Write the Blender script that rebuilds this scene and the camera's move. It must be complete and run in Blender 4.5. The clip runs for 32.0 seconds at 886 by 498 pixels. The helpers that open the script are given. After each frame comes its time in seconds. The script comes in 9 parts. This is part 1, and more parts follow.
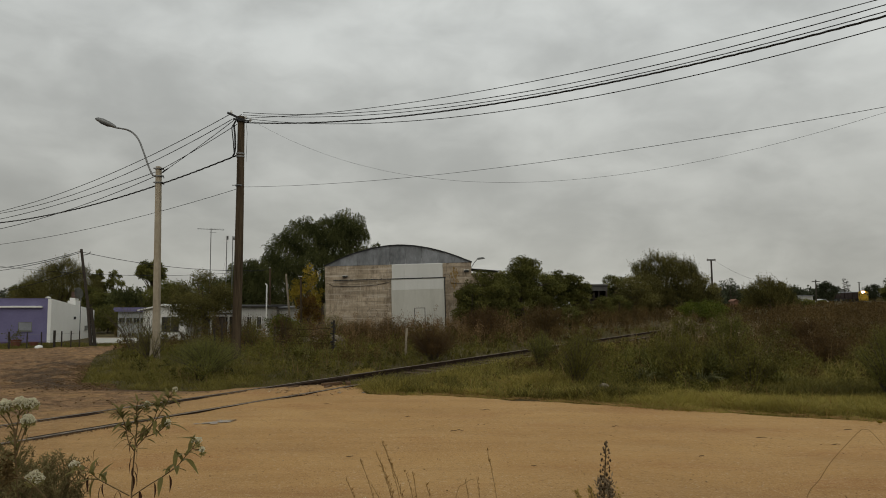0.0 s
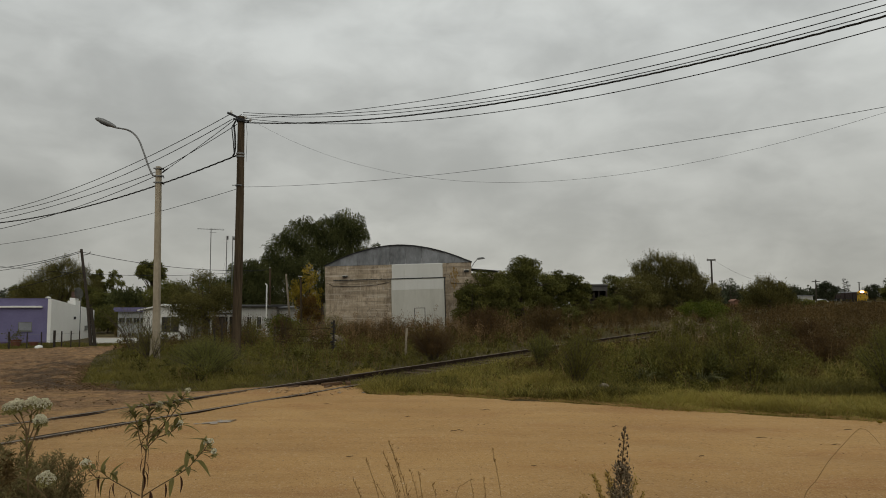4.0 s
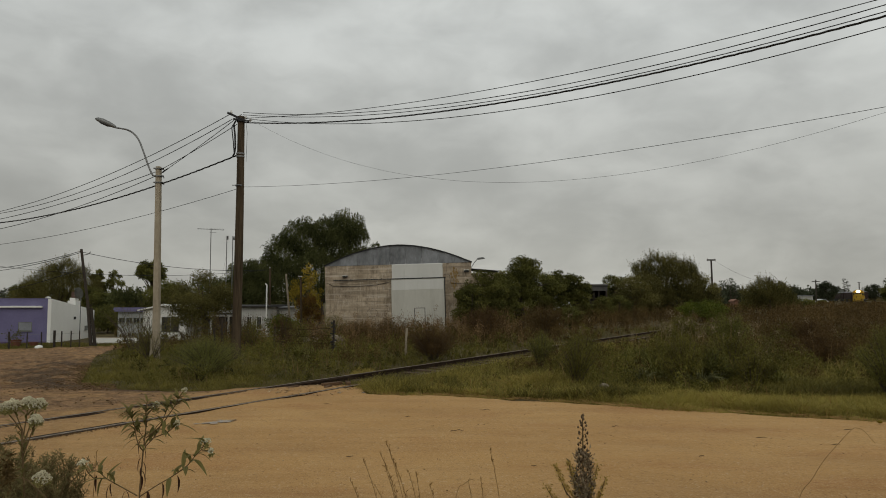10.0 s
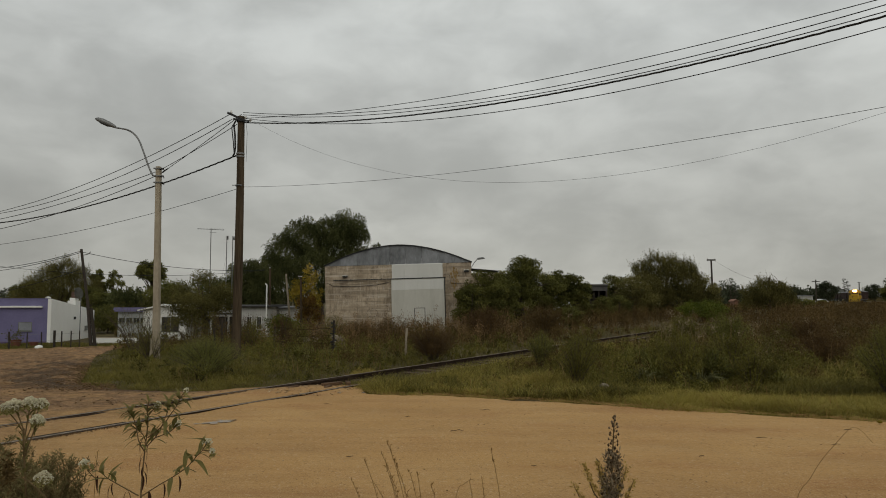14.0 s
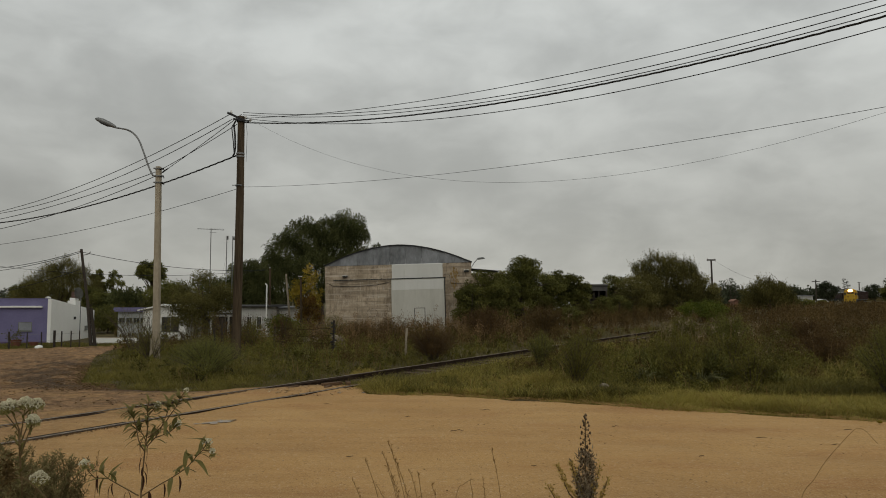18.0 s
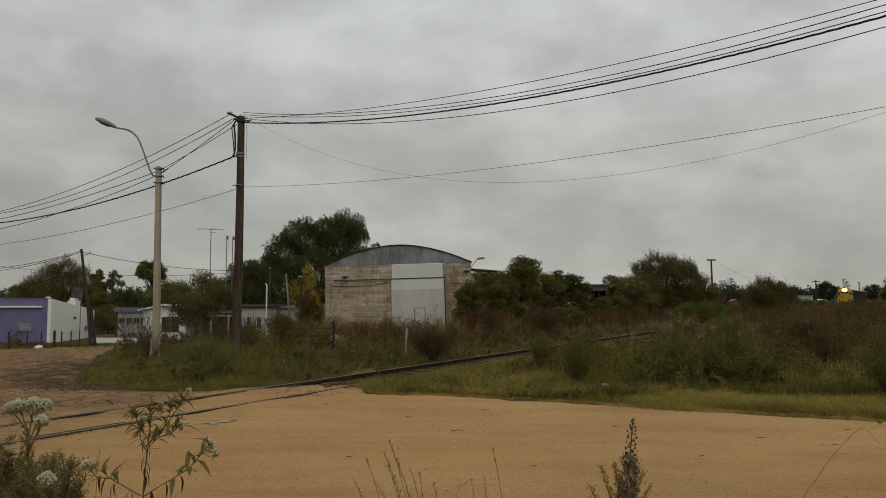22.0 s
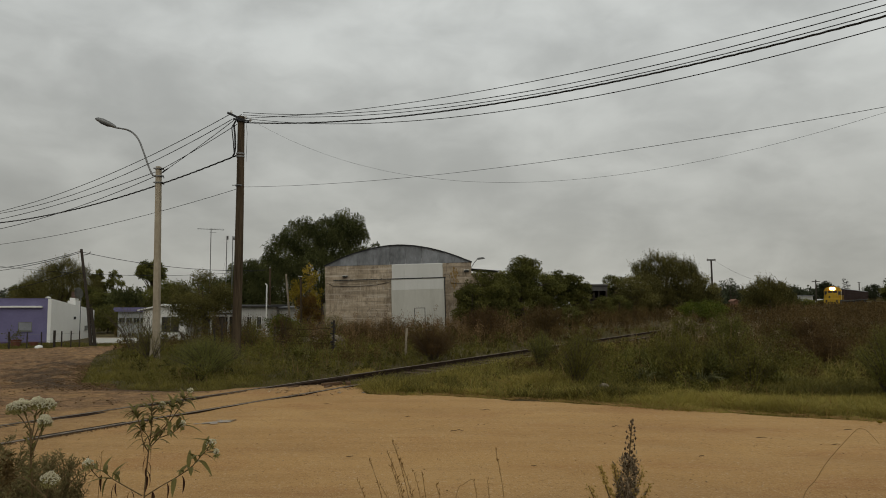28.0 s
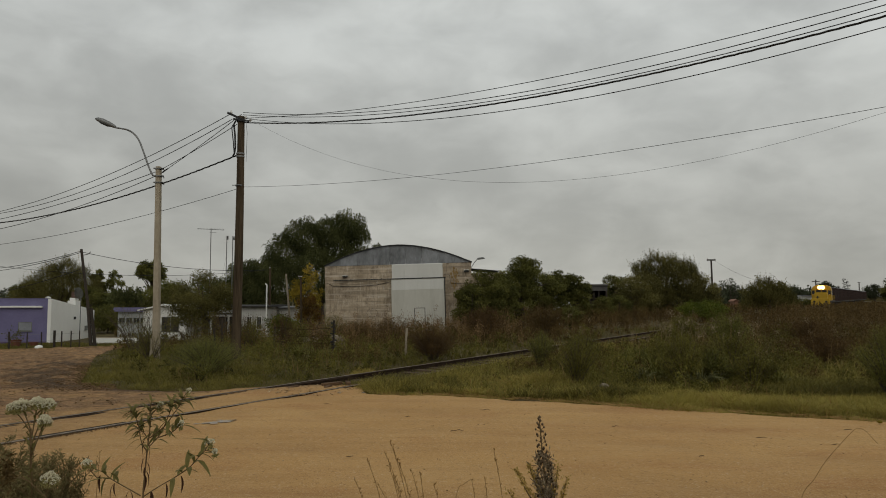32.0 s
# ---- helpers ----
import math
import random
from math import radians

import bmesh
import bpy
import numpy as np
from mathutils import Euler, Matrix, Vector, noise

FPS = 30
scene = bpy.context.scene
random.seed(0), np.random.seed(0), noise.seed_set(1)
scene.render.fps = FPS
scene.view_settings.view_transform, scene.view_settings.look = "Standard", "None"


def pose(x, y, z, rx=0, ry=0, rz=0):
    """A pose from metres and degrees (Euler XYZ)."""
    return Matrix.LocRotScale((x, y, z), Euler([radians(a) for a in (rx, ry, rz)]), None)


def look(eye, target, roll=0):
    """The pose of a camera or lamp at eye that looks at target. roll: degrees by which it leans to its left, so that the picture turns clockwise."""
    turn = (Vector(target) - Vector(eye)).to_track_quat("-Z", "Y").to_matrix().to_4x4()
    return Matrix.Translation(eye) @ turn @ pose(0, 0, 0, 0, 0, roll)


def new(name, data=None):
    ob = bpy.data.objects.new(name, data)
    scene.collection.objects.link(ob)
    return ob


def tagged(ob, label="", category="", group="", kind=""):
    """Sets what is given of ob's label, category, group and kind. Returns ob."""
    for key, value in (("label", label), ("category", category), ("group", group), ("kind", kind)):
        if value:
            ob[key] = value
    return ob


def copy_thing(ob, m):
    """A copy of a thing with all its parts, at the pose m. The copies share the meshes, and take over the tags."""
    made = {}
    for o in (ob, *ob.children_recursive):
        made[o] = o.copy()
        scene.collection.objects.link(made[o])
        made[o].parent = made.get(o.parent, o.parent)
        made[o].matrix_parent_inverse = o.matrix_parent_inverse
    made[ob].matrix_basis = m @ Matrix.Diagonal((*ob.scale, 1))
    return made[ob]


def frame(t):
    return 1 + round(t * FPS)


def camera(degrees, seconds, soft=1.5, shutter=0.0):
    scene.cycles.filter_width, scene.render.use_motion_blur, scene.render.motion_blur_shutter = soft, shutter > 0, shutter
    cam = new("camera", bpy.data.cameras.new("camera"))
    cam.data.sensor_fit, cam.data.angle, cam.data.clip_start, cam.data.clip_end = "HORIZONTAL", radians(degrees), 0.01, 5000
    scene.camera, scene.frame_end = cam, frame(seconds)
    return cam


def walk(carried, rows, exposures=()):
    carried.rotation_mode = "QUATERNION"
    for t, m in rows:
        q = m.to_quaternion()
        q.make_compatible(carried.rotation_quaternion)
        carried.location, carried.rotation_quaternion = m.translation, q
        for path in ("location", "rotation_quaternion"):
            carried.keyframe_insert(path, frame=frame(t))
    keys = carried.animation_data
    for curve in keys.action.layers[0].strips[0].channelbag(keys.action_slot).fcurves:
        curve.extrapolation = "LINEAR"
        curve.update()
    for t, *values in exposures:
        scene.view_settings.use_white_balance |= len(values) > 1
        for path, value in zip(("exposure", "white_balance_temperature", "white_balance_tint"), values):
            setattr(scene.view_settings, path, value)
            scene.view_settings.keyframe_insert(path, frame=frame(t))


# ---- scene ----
cam = camera(64, 32.0, soft=0.95)
EYE = (0.0, 0.0, 2.05)
walk(cam, [(0.0, pose(*EYE, 93.83, 0, 0)), (32.0, pose(*EYE, 93.83, 0, 0))], exposures=[(0.0, 0.03), (8.0, 0.015), (17.0, 0.0), (32.0, -0.02)])

# ---- sky and light: closed overcast, late autumn afternoon ----
SKY_LOW, SKY_HIGH = 1.60, 1.30
SUN_STRENGTH = 0.52


def build_sky():
    world = bpy.data.worlds.new("overcast_sky")
    scene.world = world
    world.use_nodes = True
    nt = world.node_tree
    nt.nodes.clear()
    add, link = nt.nodes.new, nt.links.new
    out, bg = add("ShaderNodeOutputWorld"), add("ShaderNodeBackground")
    sky = add("ShaderNodeTexSky")
    sky.sky_type, sky.sun_disc = "NISHITA", False
    sky.sun_elevation, sky.sun_rotation = radians(41), radians(164)
    sky.air_density, sky.dust_density = 1.0, 4.0
    dim = add("ShaderNodeVectorMath")
    dim.operation = "SCALE"
    dim.inputs["Scale"].default_value = 0.03
    link(sky.outputs[0], dim.inputs[0])
    co, sep = add("ShaderNodeTexCoord"), add("ShaderNodeSeparateXYZ")
    link(co.outputs["Generated"], sep.inputs[0])

    def m(op, a, b=None, c=None):
        n = add("ShaderNodeMath")
        n.operation = op
        for i, v in enumerate((a, b, c)):
            if v is None:
                continue
            if isinstance(v, (int, float)):
                n.inputs[i].default_value = v
            else:
                link(v, n.inputs[i])
        return n.outputs[0]

    up = m("MAXIMUM", sep.outputs[2], 0.0)
    flat = add("ShaderNodeMapping")
    flat.inputs["Location"].default_value = (5.36, 2.1, 3.4)
    flat.inputs["Scale"].default_value = (1.0, 1.0, 1.9)
    link(co.outputs["Generated"], flat.inputs[0])

    def cloud(scale, detail, warp, rough=0.55):
        n = add("ShaderNodeTexNoise")
        n.inputs["Scale"].default_value, n.inputs["Detail"].default_value = scale, detail
        n.inputs["Distortion"].default_value, n.inputs["Roughness"].default_value = warp, rough
        link(flat.outputs[0], n.inputs["Vector"])
        return n.outputs["Fac"]

    broad, puff = cloud(1.7, 3, 0.2), cloud(5.6, 5, 0.3, 0.5)
    wisp = cloud(13.0, 5, 0.6, 0.5)
    mixed = m("ADD", m("ADD", m("MULTIPLY", broad, 0.5), m("MULTIPLY", puff, 0.36)), m("MULTIPLY", wisp, 0.14))
    shade = add("ShaderNodeMapRange")
    shade.interpolation_type = "SMOOTHSTEP"
    for key, v in (("From Min", 0.36), ("From Max", 0.63), ("To Min", 0.78), ("To Max", 1.16)):
        shade.inputs[key].default_value = v
    link(mixed, shade.inputs["Value"])
    lift = add("ShaderNodeMapRange")
    lift.interpolation_type = "SMOOTHSTEP"
    for key, v in (("From Min", 0.42), ("From Max", 1.0), ("To Min", SKY_LOW), ("To Max", SKY_HIGH)):
        lift.inputs[key].default_value = v
    link(up, lift.inputs["Value"])
    west = add("ShaderNodeMapRange")
    west.interpolation_type = "SMOOTHSTEP"
    for key, v in (("From Min", -0.75), ("From Max", -0.1), ("To Min", 0.88), ("To Max", 1.0)):
        west.inputs[key].default_value = v
    link(sep.outputs[0], west.inputs["Value"])
    level = m("MULTIPLY", m("MULTIPLY", shade.outputs[0], lift.outputs[0]), west.outputs[0])
    tone = add("ShaderNodeValToRGB")
    tone.color_ramp.elements[0].position, tone.color_ramp.elements[0].color = 0.0, (0.268, 0.266, 0.240, 1)
    tone.color_ramp.elements[1].position, tone.color_ramp.elements[1].color = 0.35, (0.362, 0.374, 0.362, 1)
    link(up, tone.inputs[0])
    ahead = add("ShaderNodeMapRange")
    ahead.interpolation_type = "SMOOTHSTEP"
    for key, v in (("From Min", 0.0), ("From Max", 0.5), ("To Min", 0.12), ("To Max", -0.04)):
        ahead.inputs[key].default_value = v
    link(m("ABSOLUTE", m("SUBTRACT", sep.outputs[0], 0.06)), ahead.inputs["Value"])
    low = add("ShaderNodeMapRange")
    for key, v in (("From Min", 0.02), ("From Max", 0.22), ("To Min", 1.0), ("To Max", 0.0)):
        low.inputs[key].default_value = v
    link(up, low.inputs["Value"])
    level = m("MULTIPLY", level, m("ADD", m("MULTIPLY", ahead.outputs[0], low.outputs[0]), 1.0))
    grey = add("ShaderNodeVectorMath")
    grey.operation = "SCALE"
    link(tone.outputs[0], grey.inputs[0])
    link(level, grey.inputs["Scale"])
    mix = add("ShaderNodeMix")
    mix.data_type = "RGBA"
    mix.inputs["Factor"].default_value = 0.94
    link(dim.outputs[0], mix.inputs["A"])
    link(grey.outputs[0], mix.inputs["B"])
    link(mix.outputs["Result"], bg.inputs[0])
    bg.inputs[1].default_value = 1.0
    link(bg.outputs[0], out.inputs[0])
    sun = bpy.data.lights.new("sun", "SUN")
    sun.energy, sun.angle, sun.color = SUN_STRENGTH, radians(45), (1.0, 0.97, 0.92)
    ob = new("sun", sun)
    ob.matrix_world = look((0, 0, 13), (-4, 14, 0))


build_sky()

# ---- materials ----


def surf(name, dark, light, scale=4.0, rough=0.85, metal=0.0, bump=0.25, fine=9.0, island=0.0, each=0.0, tone=0.0, streak=None, spec=0.3, contrast=0.18, through_light=0.0):
    """A surface of two tones, varied at two scales; island and each vary it from piece to piece; streak stretches the pattern."""
    mt = bpy.data.materials.new(name)
    mt.use_nodes = True
    nt = mt.node_tree
    add, link = nt.nodes.new, nt.links.new
    b = nt.nodes["Principled BSDF"]
    co = add("ShaderNodeTexCoord")
    mp = add("ShaderNodeMapping")
    mp.inputs["Scale"].default_value = streak or (1, 1, 1)
    link(co.outputs["Object"], mp.inputs[0])
    outs = []
    for s, d in ((scale, 4), (scale * fine, 6)):
        n = add("ShaderNodeTexNoise")
        n.inputs["Scale"].default_value, n.inputs["Detail"].default_value, n.inputs["Roughness"].default_value = s, d, 0.6
        link(mp.outputs[0], n.inputs["Vector"])
        outs.append(n.outputs["Fac"])
    s1 = add("ShaderNodeMath")
    s1.operation = "MULTIPLY_ADD"
    link(outs[0], s1.inputs[0])
    s1.inputs[1].default_value = 0.65
    half = add("ShaderNodeMath")
    half.operation = "MULTIPLY"
    half.inputs[1].default_value = 0.35
    link(outs[1], half.inputs[0])
    link(half.outputs[0], s1.inputs[2])
    val = s1.outputs[0]
    rg = add("ShaderNodeMapRange")
    rg.inputs["From Min"].default_value, rg.inputs["From Max"].default_value = 0.5 - contrast, 0.5 + contrast
    link(val, rg.inputs["Value"])
    val = rg.outputs[0]
    for amount, node, socket in ((island, "ShaderNodeNewGeometry", "Random Per Island"), (each, "ShaderNodeObjectInfo", "Random"), (tone, "ShaderNodeAttribute", "Fac")):
        if amount:
            g = add(node)
            if node == "ShaderNodeAttribute":
                g.attribute_name = "tone"
            mx = add("ShaderNodeMix")
            mx.inputs["Factor"].default_value = amount
            link(val, mx.inputs["A"])
            link(g.outputs[socket], mx.inputs["B"])
            val = mx.outputs["Result"]
    c = add("ShaderNodeMix")
    c.data_type = "RGBA"
    link(val, c.inputs["Factor"])
    c.inputs["A"].default_value, c.inputs["B"].default_value = (*dark, 1), (*light, 1)
    link(c.outputs["Result"], b.inputs["Base Color"])
    b.inputs["Roughness"].default_value, b.inputs["Metallic"].default_value = rough, metal
    b.inputs["Specular IOR Level"].default_value = spec
    if bump:
        bp = add("ShaderNodeBump")
        bp.inputs["Strength"].default_value, bp.inputs["Distance"].default_value = bump, 0.02
        link(outs[1], bp.inputs["Height"])
        link(bp.outputs[0], b.inputs["Normal"])
    if through_light:
        tr = add("ShaderNodeBsdfTranslucent")
        link(c.outputs["Result"], tr.inputs[0])
        ms = add("ShaderNodeMixShader")
        ms.inputs[0].default_value = through_light
        link(b.outputs[0], ms.inputs[1])
        link(tr.outputs[0], ms.inputs[2])
        link(ms.outputs[0], nt.nodes["Material Output"].inputs[0])
    return mt


def glow(name, colour, power):
    mt = bpy.data.materials.new(name)
    mt.use_nodes = True
    b = mt.node_tree.nodes["Principled BSDF"]
    b.inputs["Base Color"].default_value = (*colour, 1)
    b.inputs["Emission Color"].default_value, b.inputs["Emission Strength"].default_value = (*colour, 1), power
    return mt


def leaf_mat(name, dark, light, glossy=0.7, thin=0.25, island=0.32):
    """Leaves: the tone varies from plant to plant, from leaf to leaf, and a little over the ground."""
    return surf(name, dark, light, 0.5, glossy, 0, 0, 6, island=island, tone=0.62, spec=0.08, through_light=thin)



def road_mat():
    """Sandy dirt: pale and dry on the main road, brown and damp where the mesh says so, with grit and long tyre streaks."""
    mt = bpy.data.materials.new("sandy_road")
    mt.use_nodes = True
    nt = mt.node_tree
    add, link = nt.nodes.new, nt.links.new
    b = nt.nodes["Principled BSDF"]
    co = add("ShaderNodeTexCoord")

    def tex(scale, detail, stretch=(1, 1, 1), turn=0.0, rough=0.6):
        mp, n = add("ShaderNodeMapping"), add("ShaderNodeTexNoise")
        mp.inputs["Scale"].default_value = stretch
        mp.inputs["Rotation"].default_value = (0, 0, radians(turn))
        link(co.outputs["Object"], mp.inputs[0])
        link(mp.outputs[0], n.inputs["Vector"])
        n.inputs["Scale"].default_value, n.inputs["Detail"].default_value, n.inputs["Roughness"].default_value = scale, detail, rough
        return n.outputs["Fac"]

    def ranged(v, lo, hi, a, c):
        r = add("ShaderNodeMapRange")
        for key, val in (("From Min", lo), ("From Max", hi), ("To Min", a), ("To Max", c)):
            r.inputs[key].default_value = val
        link(v, r.inputs["Value"])
        return r.outputs[0]

    def mixed(f, a, c, kind="MIX"):
        m = add("ShaderNodeMix")
        m.data_type, m.blend_type = "RGBA", kind
        for sock, v in (("Factor", f), ("A", a), ("B", c)):
            if isinstance(v, (tuple, float)):
                m.inputs[sock].default_value = v if isinstance(v, float) else (*v, 1)
            else:
                link(v, m.inputs[sock])
        return m.outputs["Result"]

    big, mid, grain = tex(0.22, 4), tex(1.9, 8, rough=0.68), tex(15, 8, rough=0.78)
    streak = tex(0.9, 5, (0.12, 1.6, 1), 22)
    col = mixed(ranged(big, 0.35, 0.65, 0, 1), (0.448, 0.254, 0.092), (0.550, 0.333, 0.129))
    col = mixed(ranged(streak, 0.47, 0.70, 0, 0.28), col, (0.30, 0.155, 0.055))
    col = mixed(ranged(tex(2.4, 6, (0.08, 2.2, 1), 20, 0.7), 0.50, 0.68, 0, 0.2), col, (0.31, 0.155, 0.058))
    col = mixed(ranged(tex(0.8, 7, (0.4, 1.3, 1), 20, 0.68), 0.53, 0.66, 0, 0.5), col, (0.36, 0.165, 0.060))
    col = mixed(ranged(mid, 0.5, 0.72, 0, 0.4), col, (0.50, 0.318, 0.142))
    damp = add("ShaderNodeAttribute")
    damp.attribute_name = "damp"
    wet = add("ShaderNodeMath")
    wet.operation = "MULTIPLY"
    link(damp.outputs["Fac"], wet.inputs[0])
    link(ranged(tex(0.9, 6), 0.30, 0.52, 0.45, 1.0), wet.inputs[1])
    brown = mixed(ranged(tex(4.2, 8, (0.8, 1.2, 1), 25, 0.74), 0.41, 0.60, 0, 1), (0.095, 0.050, 0.022), (0.32, 0.185, 0.088))
    col = mixed(wet.outputs[0], col, brown)
    churn = add("ShaderNodeAttribute")
    churn.attribute_name = "churned"
    col = mixed(churn.outputs["Fac"], col, (0.055, 0.032, 0.016))
    col = mixed(ranged(grain, 0.34, 0.45, 0.55, 0), col, (0.15, 0.09, 0.045))
    grit = tex(55, 3, rough=0.6)
    col = mixed(ranged(grit, 0.57, 0.68, 0, 0.8), col, (0.20, 0.115, 0.055))
    col = mixed(ranged(grit, 0.42, 0.31, 0, 0.7), col, (0.58, 0.43, 0.26))
    col = mixed(ranged(grain, 0.575, 0.66, 0, 0.6), col, (0.62, 0.49, 0.33))
    link(col, b.inputs["Base Color"])
    b.inputs["Roughness"].default_value, b.inputs["Specular IOR Level"].default_value = 0.92, 0.15
    hgt = add("ShaderNodeMath")
    hgt.operation = "ADD"
    link(mid, hgt.inputs[0])
    link(ranged(grain, 0, 1, 0, 0.5), hgt.inputs[1])
    bp = add("ShaderNodeBump")
    bp.inputs["Strength"].default_value, bp.inputs["Distance"].default_value = 0.5, 0.025
    rough = add("ShaderNodeMath")
    rough.operation = "MULTIPLY"
    link(hgt.outputs[0], rough.inputs[0])
    link(ranged(wet.outputs[0], 0, 1, 0.8, 3.2), rough.inputs[1])
    link(rough.outputs[0], bp.inputs["Height"])
    link(bp.outputs[0], b.inputs["Normal"])
    return mt


M_SAND = road_mat()
M_SOIL = surf("field_soil", (0.055, 0.044, 0.020), (0.135, 0.105, 0.046), 0.5, 0.95, 0, 0.4, 12, spec=0.1)
M_GRASS = leaf_mat("verge_grass", (0.085, 0.074, 0.017), (0.52, 0.43, 0.108), 0.6, 0.35)
M_GRASS_DEEP = leaf_mat("lush_grass", (0.040, 0.040, 0.011), (0.230, 0.196, 0.050), 0.6, 0.25)
M_BROWN = leaf_mat("dry_weed", (0.024, 0.016, 0.007), (0.165, 0.107, 0.038), 0.8, 0.1, 0.12)
M_STALK = leaf_mat("straw_stalk", (0.11, 0.068, 0.028), (0.32, 0.22, 0.10), 0.8, 0.15)
M_WEED = leaf_mat("weed_green", (0.015, 0.017, 0.005), (0.235, 0.208, 0.046), 0.7, 0.15, 0.2)
M_STRAW = leaf_mat("golden_straw", (0.26, 0.155, 0.06), (0.58, 0.39, 0.17), 0.8, 0.2)
M_FLUFF = leaf_mat("pale_fluff", (0.13, 0.095, 0.052), (0.38, 0.30, 0.195), 0.9, 0.2)
M_FEATHER = leaf_mat("feathery_green", (0.045, 0.048, 0.012), (0.245, 0.23, 0.058), 0.7)
M_DOME = leaf_mat("soft_dark_green", (0.050, 0.054, 0.016), (0.275, 0.270, 0.076), 0.7)
M_SILVER = leaf_mat("silver_leaf", (0.050, 0.050, 0.020), (0.26, 0.255, 0.115), 0.8)
M_DRYHEAD = leaf_mat("dry_seed_head", (0.075, 0.046, 0.021), (0.33, 0.21, 0.105), 0.8, 0.2)
M_RUST = leaf_mat("rusty_weed", (0.036, 0.021, 0.009), (0.145, 0.090, 0.036), 0.8, 0.1, 0.12)
M_TREE = leaf_mat("tree_leaf", (0.026, 0.030, 0.009), (0.200, 0.192, 0.050))
M_TREE_LIGHT = leaf_mat("willow_leaf", (0.022, 0.029, 0.009), (0.160, 0.165, 0.058))
M_TREE_OLIVE = leaf_mat("olive_leaf", (0.038, 0.037, 0.011), (0.228, 0.198, 0.062))
M_TREE_BRIGHT = leaf_mat("hedge_leaf", (0.045, 0.062, 0.010), (0.16, 0.18, 0.028))
M_TREE_YELLOW = leaf_mat("autumn_leaf", (0.085, 0.068, 0.012), (0.50, 0.36, 0.045))
M_TREE_FAR = leaf_mat("far_leaf", (0.035, 0.042, 0.022), (0.075, 0.082, 0.045))
M_BARK = surf("bark", (0.035, 0.026, 0.018), (0.11, 0.085, 0.06), 6, 0.95, 0, 0.6, 6, streak=(1, 1, 0.15))
M_POLE = surf("creosoted_wood", (0.026, 0.019, 0.012), (0.125, 0.090, 0.056), 5, 0.9, 0, 0.5, 6, streak=(1, 1, 0.08), spec=0.1)
M_CONCRETE = surf("cast_concrete", (0.25, 0.20, 0.135), (0.47, 0.405, 0.30), 1.6, 0.9, 0, 0.3, 10, streak=(1, 1, 0.4))
M_STEEL = surf("galvanised_steel", (0.13, 0.13, 0.125), (0.30, 0.30, 0.29), 3, 0.5, 0.5, 0.1, 6)
M_BLACK = surf("black_insulation", (0.012, 0.012, 0.012), (0.03, 0.03, 0.03), 3, 0.6, 0, 0.05, 5)
M_PORCELAIN = surf("porcelain", (0.45, 0.43, 0.38), (0.7, 0.68, 0.62), 5, 0.3, 0, 0, 5, spec=0.5)
M_RAIL = surf("rail_steel", (0.015, 0.011, 0.008), (0.060, 0.038, 0.025), 5, 0.9, 0.0, 0.3, 8, spec=0.08)
# worn steel; the sheen is in the pale colour, the surface is matt
M_RAILTOP = surf("worn_rail_head", (0.11, 0.088, 0.066), (0.36, 0.305, 0.24), 9, 0.85, 0.0, 0.1, 8, spec=0.05)
# dark colour for the shade and mud in the flangeways
M_GROOVE_SHADE = surf("flangeway_shade_and_mud", (0.016, 0.011, 0.008), (0.07, 0.045, 0.027), 4, 0.9, 0, 0.4, 8, spec=0.1)
M_SLEEPER = surf("weathered_sleeper", (0.05, 0.036, 0.025), (0.14, 0.10, 0.07), 5, 0.95, 0, 0.6, 6, streak=(1, 0.15, 1), each=0.4, spec=0.08)

